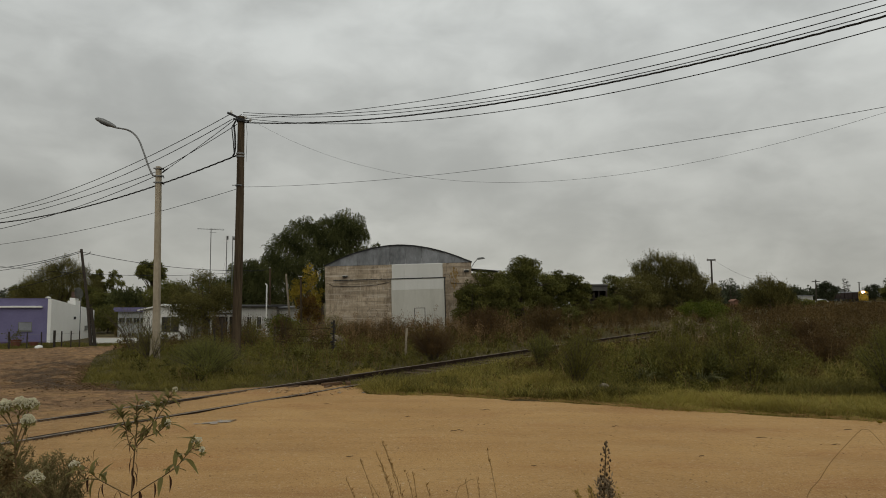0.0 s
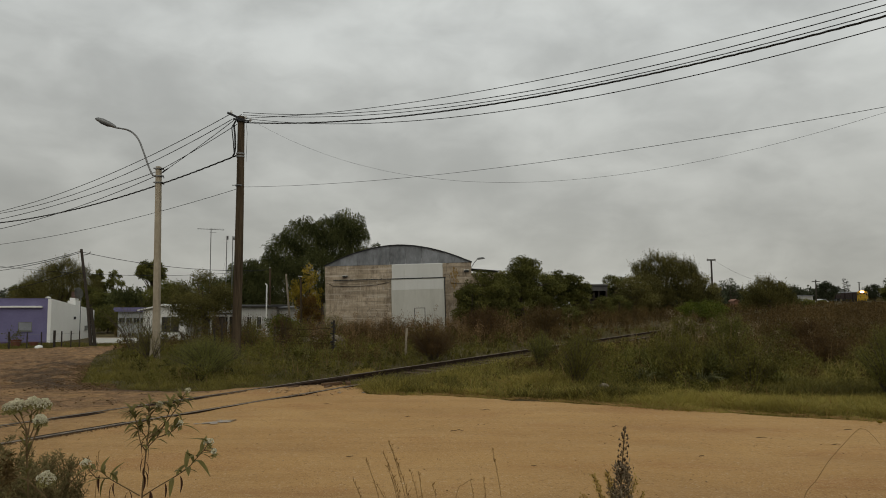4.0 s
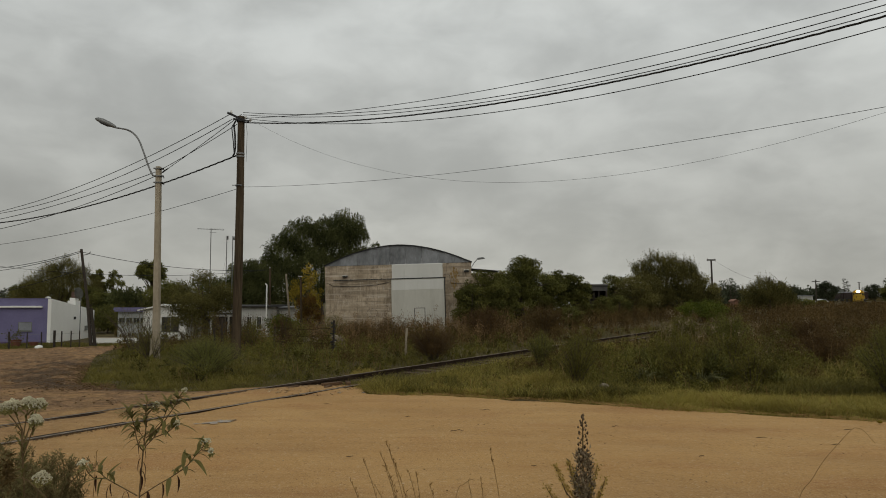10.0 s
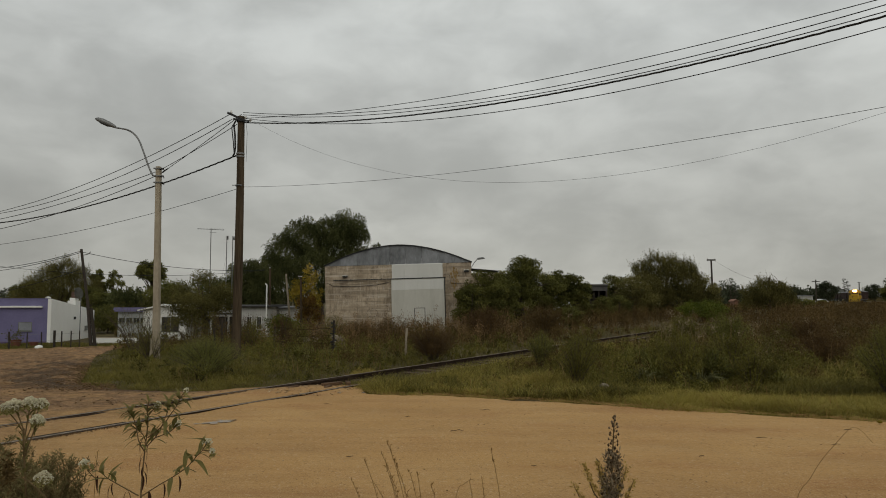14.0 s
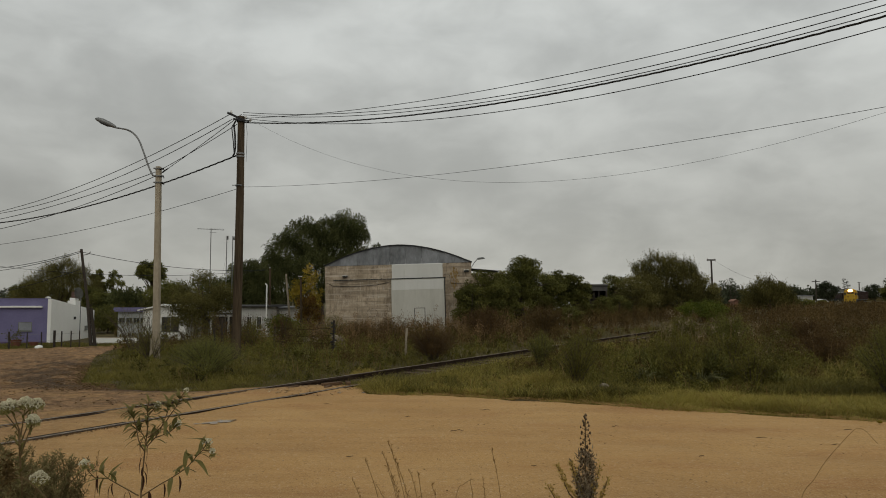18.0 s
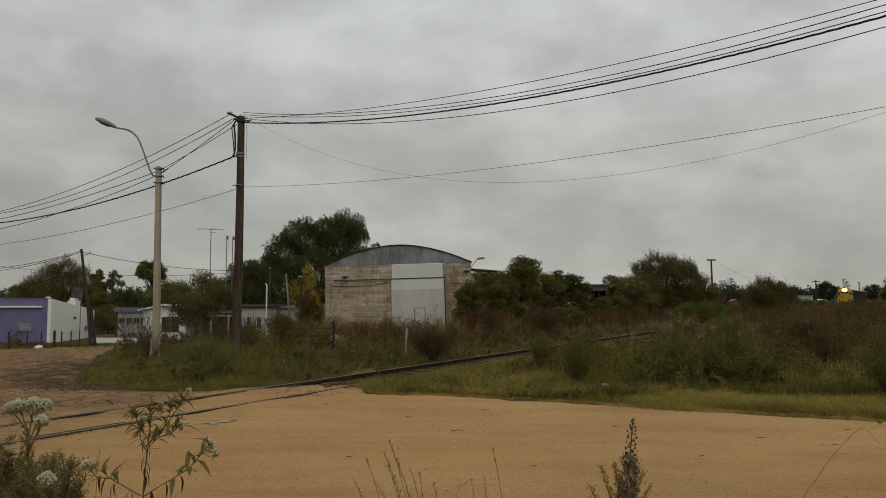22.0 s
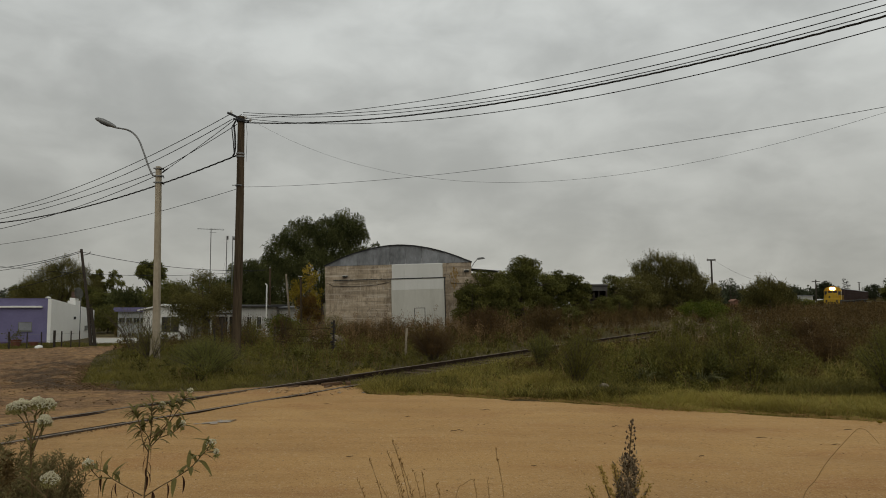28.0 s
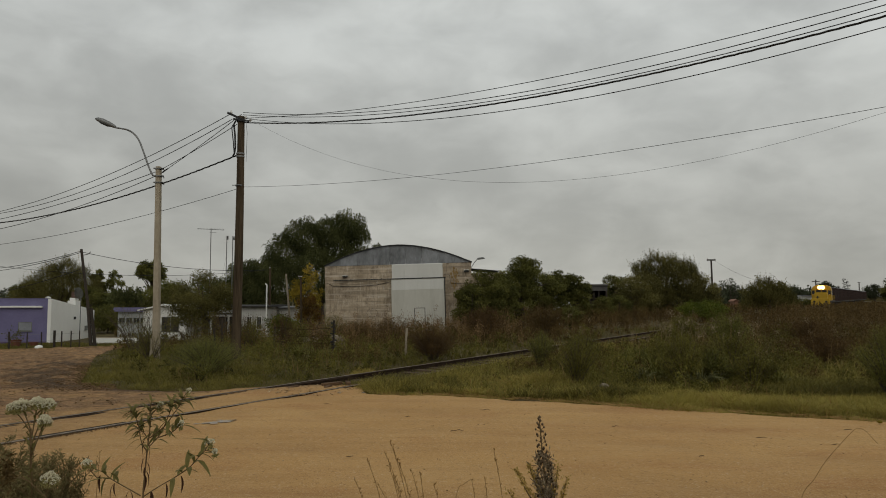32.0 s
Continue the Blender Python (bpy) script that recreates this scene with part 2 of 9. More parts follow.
def wall_mat():
    """Old lime plaster: pale worn fields, courses showing through, dark runs from the top."""
    mt = bpy.data.materials.new("weathered_render")
    mt.use_nodes = True
    nt = mt.node_tree
    add, link = nt.nodes.new, nt.links.new
    b = nt.nodes["Principled BSDF"]
    co = add("ShaderNodeTexCoord")

    def tex(scale, detail, stretch=(1, 1, 1), rough=0.6):
        mp, n = add("ShaderNodeMapping"), add("ShaderNodeTexNoise")
        mp.inputs["Scale"].default_value = stretch
        link(co.outputs["Object"], mp.inputs[0])
        link(mp.outputs[0], n.inputs["Vector"])
        n.inputs["Scale"].default_value, n.inputs["Detail"].default_value, n.inputs["Roughness"].default_value = scale, detail, rough
        return n.outputs["Fac"]

    def ranged(v, lo, hi, a, c):
        r = add("ShaderNodeMapRange")
        for key, val in (("From Min", lo), ("From Max", hi), ("To Min", a), ("To Max", c)):
            r.inputs[key].default_value = val
        link(v, r.inputs["Value"])
        return r.outputs[0]

    def mixed(f, a, c):
        m = add("ShaderNodeMix")
        m.data_type = "RGBA"
        link(f, m.inputs["Factor"])
        for sock, v in (("A", a), ("B", c)):
            if isinstance(v, tuple):
                m.inputs[sock].default_value = (*v, 1)
            else:
                link(v, m.inputs[sock])
        return m.outputs["Result"]

    col = mixed(ranged(tex(0.5, 5), 0.35, 0.65, 0, 1), (0.290, 0.228, 0.152), (0.62, 0.505, 0.37))
    col = mixed(ranged(tex(2.2, 7, (0.6, 0.6, 1.7)), 0.47, 0.63, 0, 0.5), col, (0.22, 0.168, 0.112))
    col = mixed(ranged(tex(1.0, 6, (1, 1, 0.8)), 0.50, 0.64, 0, 0.72), col, (0.17, 0.13, 0.09))
    col = mixed(ranged(tex(9, 6, (1, 1, 0.12)), 0.52, 0.66, 0, 0.45), col, (0.115, 0.088, 0.062))
    col = mixed(ranged(tex(11, 6, (1, 1, 0.2)), 0.55, 0.68, 0, 0.55), col, (0.60, 0.54, 0.45))
    col = mixed(ranged(tex(5, 8, (1, 1, 0.6), rough=0.8), 0.52, 0.64, 0, 0.65), col, (0.14, 0.108, 0.075))
    col = mixed(ranged(tex(2.1, 3, (0.10, 0.10, 3.4), 0.5), 0.50, 0.62, 0, 0.55), col, (0.235, 0.19, 0.135))
    col = mixed(ranged(tex(2.6, 3, (0.14, 0.14, 3.0), 0.5), 0.56, 0.66, 0, 0.45), col, (0.64, 0.56, 0.46))
    link(col, b.inputs["Base Color"])
    b.inputs["Roughness"].default_value, b.inputs["Specular IOR Level"].default_value = 0.95, 0.2
    bp = add("ShaderNodeBump")
    bp.inputs["Strength"].default_value, bp.inputs["Distance"].default_value = 0.5, 0.03
    link(tex(7, 8), bp.inputs["Height"])
    link(bp.outputs[0], b.inputs["Normal"])
    return mt


M_WALL_SHED = wall_mat()
M_SHEET = surf("zinc_sheet", (0.095, 0.097, 0.098), (0.33, 0.34, 0.35), 1.1, 0.6, 0.35, 0.1, 5, streak=(1, 1, 0.45), each=0.25, contrast=0.15)
M_SHEET_PALE = surf("pale_sheet", (0.43, 0.415, 0.355), (0.60, 0.58, 0.51), 1.2, 0.7, 0.0, 0.05, 7, streak=(1, 1, 0.2), each=0.25)
M_SHEET_PALER = surf("new_pale_sheet", (0.58, 0.57, 0.52), (0.69, 0.68, 0.63), 0.8, 0.55, 0.1, 0.05, 7, streak=(1, 1, 0.2), each=0.25)
M_DARKROOF = surf("dark_roof_edge", (0.025, 0.024, 0.023), (0.06, 0.058, 0.055), 2, 0.8, 0, 0.2, 6)
M_STAIN = surf("orange_lichen", (0.20, 0.128, 0.046), (0.32, 0.208, 0.082), 2.5, 0.95, 0, 0.4, 6)
M_PURPLE = surf("violet_paint", (0.135, 0.122, 0.225), (0.185, 0.168, 0.295), 0.7, 0.8, 0, 0.12, 10)
M_PLINTH = surf("violet_plinth", (0.085, 0.058, 0.12), (0.14, 0.10, 0.17), 1.2, 0.85, 0, 0.15, 8)
M_WHITE = surf("white_limewash", (0.74, 0.73, 0.68), (0.87, 0.86, 0.81), 0.7, 0.85, 0, 0.15, 9, contrast=0.3)
M_GREYWALL = surf("grey_green_render", (0.13, 0.135, 0.12), (0.24, 0.24, 0.215), 0.8, 0.9, 0, 0.2, 8)
M_PALEGREY = surf("pale_grey_render", (0.32, 0.33, 0.32), (0.47, 0.48, 0.465), 1.2, 0.9, 0, 0.2, 8)
M_OLDROOF = surf("old_dark_concrete", (0.055, 0.052, 0.047), (0.12, 0.112, 0.10), 1.6, 0.95, 0, 0.3, 8, streak=(1, 1, 0.4))
M_DIRTYWHITE = surf("dirty_limewash", (0.36, 0.35, 0.32), (0.58, 0.57, 0.53), 0.9, 0.9, 0, 0.15, 9, streak=(1, 1, 0.4))
M_CARPAINT = surf("white_car_paint", (0.66, 0.66, 0.65), (0.78, 0.78, 0.77), 0.5, 0.3, 0, 0, 6, spec=0.5)
M_GLASS = surf("dark_window_glass", (0.02, 0.022, 0.024), (0.06, 0.062, 0.064), 1, 0.12, 0, 0, 4, spec=0.6)
M_SHUTTER = surf("aluminium_shutter", (0.24, 0.25, 0.27), (0.33, 0.34, 0.36), 2, 0.6, 0.2, 0.1, 6)
M_FENCE = surf("fence_post_wood", (0.025, 0.020, 0.016), (0.07, 0.055, 0.042), 6, 0.95, 0, 0.4, 6, each=0.3)
M_TERRACOTTA = surf("terracotta", (0.12, 0.048, 0.030), (0.21, 0.085, 0.052), 5, 0.85, 0, 0.2, 6)
M_STONE = surf("pale_stone", (0.17, 0.14, 0.10), (0.38, 0.33, 0.25), 6, 0.9, 0, 0.3, 6, each=0.5, spec=0.08)
M_ORANGE = surf("orange_tile", (0.20, 0.10, 0.065), (0.32, 0.175, 0.115), 3, 0.85, 0, 0.2, 6)
M_YELLOW = surf("engine_yellow", (0.368, 0.216, 0.010), (0.528, 0.328, 0.018), 1.2, 0.5, 0, 0.05, 8, spec=0.4)
M_ENGINE_DARK = surf("engine_underframe", (0.016, 0.015, 0.014), (0.05, 0.046, 0.042), 3, 0.7, 0, 0.1, 6)
M_WAGON = surf("rusty_wagon", (0.030, 0.020, 0.018), (0.085, 0.055, 0.046), 1.2, 0.85, 0, 0.2, 8, streak=(1, 1, 0.3), each=0.3)
M_LIGHT = glow("headlamp_lens", (1.0, 0.80, 0.48), 60.0)
# orange emission that stands in for the halo round the headlamps
M_GLARE = glow("headlamp_glare", (1.0, 0.50, 0.15), 1.8)
M_PETAL = leaf_mat("white_floret", (0.50, 0.44, 0.24), (0.92, 0.88, 0.72), 0.8, 0.15)
M_FORELEAF = leaf_mat("lance_leaf", (0.140, 0.120, 0.036), (0.51, 0.445, 0.175), 0.6, 0.35)
M_POD = surf("dark_seed_pod", (0.035, 0.022, 0.013), (0.24, 0.165, 0.10), 3, 0.9, 0, 0, 5, island=0.8, spec=0.05)
M_FROND = leaf_mat("yellow_frond", (0.26, 0.17, 0.04), (0.66, 0.46, 0.15), 0.7, 0.3)
M_BRICK = surf("old_brick", (0.075, 0.048, 0.036), (0.16, 0.10, 0.075), 3, 0.95, 0, 0.4, 6)
M_GRIT = surf("road_grit", (0.20, 0.115, 0.05), (0.56, 0.41, 0.24), 0.8, 0.95, 0, 0, 6, island=0.85, spec=0.08)
M_NEEDLE = leaf_mat("wiry_needle", (0.050, 0.041, 0.017), (0.36, 0.30, 0.13), 0.8, 0.25)
M_AUTUMN_LOW = leaf_mat("russet_leaf", (0.055, 0.032, 0.010), (0.24, 0.135, 0.032))
M_STRAWSEED = leaf_mat("dark_straw_seed", (0.15, 0.078, 0.026), (0.46, 0.27, 0.10), 0.8, 0.15)
M_FORESTEM = surf("brown_stem", (0.085, 0.054, 0.026), (0.22, 0.15, 0.075), 8, 0.9, 0, 0.2, 6, spec=0.05)
M_DEADLEAF = leaf_mat("withered_leaf", (0.05, 0.024, 0.014), (0.17, 0.09, 0.05), 0.8, 0.15)
M_PLANK = surf("rotten_timber", (0.055, 0.034, 0.021), (0.19, 0.12, 0.07), 5, 0.95, 0, 0.5, 6, streak=(1, 0.15, 1), spec=0.08)
M_STALKWOOD = surf("bleached_wood", (0.16, 0.13, 0.09), (0.32, 0.27, 0.19), 5, 0.95, 0, 0.3, 6)
M_PUDDLE = surf("puddle_water", (0.24, 0.175, 0.10), (0.36, 0.28, 0.18), 5, 0.17, 0, 0, 5, spec=0.4)
M_MUD = surf("damp_mud", (0.055, 0.034, 0.018), (0.215, 0.13, 0.062), 3, 0.85, 0, 0.6, 8, island=0.6, spec=0.08)
M_BIRD = surf("dark_feather", (0.015, 0.014, 0.013), (0.05, 0.046, 0.042), 20, 0.8, 0, 0, 6)

# ---- tools for building ----


def thing(name, m, label, category, group="", kind=""):
    ob = new(name)
    ob.empty_display_size = 0.2
    ob.matrix_world = m
    return tagged(ob, label, category, group, kind)


def part(name, bm, material, parent=None, label="", m=None, smooth=False):
    me = bpy.data.meshes.new(name)
    if smooth:
        for fc in bm.faces:
            fc.smooth = True
    bm.to_mesh(me)
    bm.free()
    me.materials.append(material)
    ob = new(name, me)
    if m is not None:
        ob.matrix_basis = m
    if parent is not None:
        ob.parent = parent
    return tagged(ob, label)


def share(name, src, parent, m):
    """One more piece on the mesh of src."""
    ob = new(name, src.data)
    ob.parent = parent
    ob.matrix_basis = m
    return ob


def box(bm, x0, x1, y0, y1, z0, z1, bevel=0.0):
    vs = [bm.verts.new(v) for v in ((x0, y0, z0), (x1, y0, z0), (x1, y1, z0), (x0, y1, z0), (x0, y0, z1), (x1, y0, z1), (x1, y1, z1), (x0, y1, z1))]
    fs = [bm.faces.new([vs[i] for i in q]) for q in ((3, 2, 1, 0), (4, 5, 6, 7), (0, 1, 5, 4), (1, 2, 6, 5), (2, 3, 7, 6), (3, 0, 4, 7))]
    if bevel:
        es = {e for fc in fs for e in fc.edges}
        bmesh.ops.bevel(bm, geom=list(es), offset=bevel, segments=1, affect="EDGES")
    return bm


def boxed(x0, x1, y0, y1, z0, z1, bevel=0.0):
    return box(bmesh.new(), x0, x1, y0, y1, z0, z1, bevel)


def prism(bm, outline, y0, y1):
    """An outline in x and z, pushed from y0 to y1."""
    a = [bm.verts.new((x, y0, z)) for x, z in outline]
    b = [bm.verts.new((x, y1, z)) for x, z in outline]
    n = len(a)
    bm.faces.new(a)
    bm.faces.new(b[::-1])
    for i in range(n):
        bm.faces.new((a[(i + 1) % n], a[i], b[i], b[(i + 1) % n]))
    return bm


def tube(bm, pts, radii, n=8, cap=True):
    pts = [Vector(p) for p in pts]
    if isinstance(radii, (int, float)):
        radii = [radii] * len(pts)
    rings = []
    side = None
    for i, p in enumerate(pts):
        d = (pts[min(i + 1, len(pts) - 1)] - pts[max(i - 1, 0)]).normalized()
        if side is None:
            side = d.orthogonal().normalized()
        side = (side - d * side.dot(d)).normalized()
        up = d.cross(side)
        rings.append([bm.verts.new(p + (side * math.cos(k * math.tau / n) + up * math.sin(k * math.tau / n)) * radii[i]) for k in range(n)])
    for a, b in zip(rings, rings[1:]):
        for k in range(n):
            bm.faces.new((a[k], a[(k + 1) % n], b[(k + 1) % n], b[k]))
    if cap:
        bm.faces.new(rings[0][::-1])
        bm.faces.new(rings[-1])
    return bm


def tubed(pts, radii, n=8):
    return tube(bmesh.new(), pts, radii, n)


def array_mesh(name, verts, faces, material, tone=None):
    """A mesh from an array of corners and arrays of faces."""
    me = bpy.data.meshes.new(name)
    verts = np.asarray(verts, dtype=np.float32).reshape(-1, 3)
    me.vertices.add(len(verts))
    me.vertices.foreach_set("co", verts.ravel())
    total = sum(fa.size for fa in faces)
    count = sum(len(fa) for fa in faces)
    me.loops.add(total)
    me.polygons.add(count)
    me.loops.foreach_set("vertex_index", np.concatenate([fa.ravel() for fa in faces]).astype(np.int32))
    sizes = np.concatenate([np.full(len(fa), fa.shape[1]) for fa in faces])
    me.polygons.foreach_set("loop_start", (np.cumsum(sizes) - sizes).astype(np.int32))
    me.update(calc_edges=True)
    me.validate()
    tone = np.full(len(verts), 0.5) if tone is None else np.asarray(tone)
    if len(tone) == len(me.vertices):
        me.attributes.new("tone", "FLOAT", "POINT").data.foreach_set("value", tone.astype(np.float32))
    me.materials.append(material)
    return me


def leaves_of(rng, centres, length, width, droop=0.0, flat=0.0):
    """Pointed leaves, folded a little, at the centres; droop turns them downwards."""
    n = len(centres)
    d = rng.normal(size=(n, 3))
    d[:, 2] = d[:, 2] * (1 - flat) - droop
    d /= np.linalg.norm(d, axis=1)[:, None] + 1e-9
    s = np.cross(d, rng.normal(size=(n, 3)))
    s /= np.linalg.norm(s, axis=1)[:, None] + 1e-9
    size = rng.uniform(0.6, 1.35, n)[:, None]
    ln, wd = length * size, width * size
    v = np.stack([centres, centres + d * ln * 0.5 + s * wd * 0.5, centres + d * ln, centres + d * ln * 0.5 - s * wd * 0.5], 1)
    return v.reshape(-1, 3), np.arange(n * 4).reshape(n, 4)


def blades_of(rng, base, height, width, lean=0.35, bend=0.5):
    """Grass blades: a bent strip of two pieces on each base point."""
    n = len(base)
    a = rng.uniform(0, math.tau, n)
    out = np.stack([np.cos(a), np.sin(a), np.zeros(n)], 1)
    side = np.stack([-np.sin(a), np.cos(a), np.zeros(n)], 1)
    b = rng.uniform(0, math.tau, n)
    side = side * np.cos(b)[:, None] + out * np.sin(b)[:, None]
    h = (height * rng.uniform(0.5, 1.3, n))[:, None]
    w = (width * rng.uniform(0.7, 1.3, n))[:, None]
    tilt = (lean * rng.uniform(0.1, 1.0, n))[:, None]
    mid = base + out * h * tilt * 0.45 + np.array([0, 0, 1.0]) * h * 0.6
    tip = base + out * h * (tilt + bend * tilt) + np.array([0, 0, 1.0]) * h
    v = np.stack([base - side * w / 2, base + side * w / 2, mid + side * w * 0.4, mid - side * w * 0.4, tip], 1).reshape(-1, 3)
    k = np.arange(n)[:, None] * 5
    return v, k + np.array([[0, 1, 2, 3]]), k + np.array([[3, 2, 4]])


def stuff(name, me, label, category):
    return tagged(new(name, me), label, category, kind="stuff")


TRACK = (0.536, 0.844)


def smooth(a, b, v):
    t = np.clip((v - a) / (b - a), 0, 1)
    return t * t * (3 - 2 * t)


def beyond(x, y):
    """Metres past the railway's middle, away from the camera's side."""
    return 0.536 * y - 0.844 * x - 11.21


def hz(x, y):
    """Height of the ground."""
    x, y = np.asarray(x, float), np.asarray(y, float)
    p = beyond(x, y)
    z = -1.15 * smooth(3.0, 36.0, p)
    z = z + 0.55 * smooth(5.0, 2.2, y + 0.33 * x) * smooth(-20, -6, x)
    z = z - 0.10 * np.exp(-(p / 1.15) ** 2) * smooth(15.6, 17.6, y) * smooth(150, 60, y)
    z = z + 0.03 * np.sin(x * 0.7 + 1.0) * np.sin(y * 0.55) * smooth(14, 22, y)
    return z


def gz(x, y):
    return float(hz(x, y))


def ground_at(x, y, rz=0.0, dz=0.0):
    return pose(x, y, gz(x, y) + dz, 0, 0, rz)

# ---- ground, road, railway ----


def spread(lo, hi, step, reach, ratio=1.35):
    """Even steps from lo to hi, then growing ones as far as reach on both sides."""
    mid = list(np.arange(lo, hi + 1e-6, step))
    a, s = [lo], step
    while a[-1] > -reach:
        s *= ratio
        a.append(a[-1] - s)
    b, s = [hi], step
    while b[-1] < reach:
        s *= ratio
        b.append(b[-1] + s)
    return np.array(a[:0:-1] + mid + b[1:])


def grid_faces(nu, nv):
    i = np.arange(nu - 1)[:, None] * nv + np.arange(nv - 1)[None, :]
    return np.stack([i, i + nv, i + nv + 1, i + 1], -1).reshape(-1, 4)


def build_ground():
    xs, ys = spread(-46, 60, 0.85, 4000), spread(-8, 80, 0.85, 4000)
    gx, gy = np.meshgrid(xs, ys, indexing="ij")
    z = hz(gx, gy) - 0.05
    me = array_mesh("ground", np.stack([gx, gy, z], -1), [grid_faces(len(xs), len(ys))], M_SOIL)
    tagged(new("ground", me), "dark field soil under rough grass and weeds", "ground", kind="structure")


FAR_EDGE = [(40, -3.4), (20, 6.0), (7.22, 11.75), (4.23, 13.0), (2.36, 13.9), (0.19, 14.72), (-1.45, 15.05), (-1.85, 16.1), (-2.5, 17.4), (-3.7, 16.8), (-5.28, 15.5), (-7.5, 16.05), (-8.95, 17.6), (-11.6, 23.5), (-15.0, 31), (-18.8, 41), (-19.2, 43.5)]
NEAR_EDGE = [(36, -9), (18, -1.5), (6, 3.0), (3, 4.0), (1.5, 4.5), (0, 5.0), (-1.0, 5.3), (-2.0, 5.6), (-3.0, 5.9), (-4, 6.2), (-8, 7.4), (-14, 9.6), (-22, 14), (-30, 22), (-36, 31), (-42, 41), (-44, 44)]


def smooth_line(pts, n):
    p = np.array([pts[0]] + list(pts) + [pts[-1]], float)
    out = []
    for t in np.linspace(0, len(pts) - 1 - 1e-6, n):
        i = int(t)
        u = t - i
        a, b, c, d = p[i], p[i + 1], p[i + 2], p[i + 3]
        out.append(0.5 * (2 * b + (c - a) * u + (2 * a - 5 * b + 4 * c - d) * u * u + (3 * b - a - 3 * c + d) * u ** 3))
    return np.array(out)


def build_road():
    nu, nv = 540, 100
    far, near = smooth_line(FAR_EDGE, nu), smooth_line(NEAR_EDGE, nu)
    wob = np.array([0.22 * noise.noise((i * 0.07, 3.1, 0)) + 0.08 * noise.noise((i * 0.27, 7.1, 0)) for i in range(nu)])
    t = np.linspace(0, 1, nv)[None, :, None]
    xy = far[:, None, :] * (1 - t) + near[:, None, :] * t
    xy[:, :, 1] += wob[:, None] * (1 - t[..., 0]) ** 3
    x, y = xy[..., 0], xy[..., 1]
    z = hz(x, y) + 0.012
    rut = np.zeros_like(z)
    for off, deep in ((0.22, 0.018), (0.38, 0.022), (0.60, 0.02), (0.78, 0.018)):
        rut -= deep * np.exp(-((t[0, :, 0][None, :] - off) / 0.035) ** 2)
    rough = np.array([[noise.noise((px * 0.9, py * 0.9, 0.3)) * 0.014 + noise.noise((px * 3.1, py * 3.1, 5)) * 0.007 for px, py in row] for row in xy])
    mud = smooth(-5, -9, x) * smooth(14, 19, y)
    ridge = np.array([[abs(noise.noise((px * 0.9 - py * 0.4, py * 1.7 + px * 0.5, 9))) + 0.5 * abs(noise.noise((px * 3.0 - py * 1.2, py * 4.2 + px, 2))) + 0.3 * noise.noise((px * 9, py * 9, 6)) for px, py in row] for row in xy])
    z = z + rut * smooth(-9, -4, x) + rough + mud * (ridge - 0.3) * 0.15
    z[:, 0] -= 0.05
    z[:, -1] -= 0.08
    me = array_mesh("road", np.stack([x, y, z], -1), [grid_faces(nu, nv)], M_SAND)
    for p in me.polygons:
        p.use_smooth = True
    damp = smooth(-4.2, -8.2, x) * smooth(11.0, 14.8, y) + 0.62 * smooth(-2.5, -8, x)
    damp = damp + 0.3 * smooth(9.0, 6.3, y)
    streaks = 0.55 * smooth(15.0, 16.2, y) * smooth(-2.0, -4.5, x)
    me.attributes.new("damp", "FLOAT", "POINT").data.foreach_set("value", np.clip(damp + streaks, 0, 1).astype(np.float32).ravel())
    rim = x - np.interp(y, [15.5, 16.0, 17.4, 23.5, 31, 41], [-5.3, -7.4, -8.85, -11.6, -15.0, -18.8])
    blot = np.array([[noise.noise((px * 1.1, py * 1.1, 4.4)) + 0.7 * noise.noise((px * 3.5, py * 3.5, 8.4)) for px, py in row] for row in xy])
    churn = 1.15 * np.exp(-((rim + 1.0) / 1.1) ** 2) * smooth(15.0, 17.0, y) * smooth(33, 22, y) * np.clip(0.75 + 1.3 * blot, 0, 1)
    churn = churn + 0.3 * np.clip(-rut * 14, 0, 1) * np.clip(0.5 + blot, 0, 1) * smooth(-7, -3, x)
    front = y - np.interp(x, [-8.5, -7.27, -5.28, -3.7, -2.5], [17.4, 16.0, 15.5, 16.8, 17.4])
    churn = churn + 0.8 * np.exp(-((front + 0.2) / 0.28) ** 2) * smooth(-2.6, -3.4, x) * smooth(-9, -8, x) * np.clip(0.6 + blot, 0, 1)
    churn = churn + 0.6 * np.clip(blot - 0.12, 0, 1) * smooth(-5, -8, x) * smooth(14.5, 17, y)
    me.attributes.new("churned", "FLOAT", "POINT").data.foreach_set("value", np.clip(churn, 0, 1).astype(np.float32).ravel())
    tagged(new("road", me), "sandy ochre dirt road with faint tyre ruts and pebbles", "road", kind="structure")


CURVE_FROM, CURVE_R, CURVE_HEAD = 258.0, 150.0, radians(32.9)


def track_point(d, side=0.0):
    """A point of the railway d metres ahead of the camera, side metres to the right of its middle; far off the line curves back to the left."""
    e = min(d, CURVE_FROM)
    bend = max(0.0, e - 138.0)
    soft = bend * bend / (bend + 30.0) if bend > 0 else 0.0
    x, y = 0.635 * e - 13.28 + 0.021 * soft, e
    if d <= CURVE_FROM:
        return Vector((x + side * 0.844, y - side * 0.536, 0.0))
    h = CURVE_HEAD - (d - CURVE_FROM) * 1.19 / CURVE_R
    x += CURVE_R * (math.cos(h) - math.cos(CURVE_HEAD))
    y += CURVE_R * (math.sin(CURVE_HEAD) - math.sin(h))
    return Vector((x + side * math.cos(h), y - side * math.sin(h), 0.0))


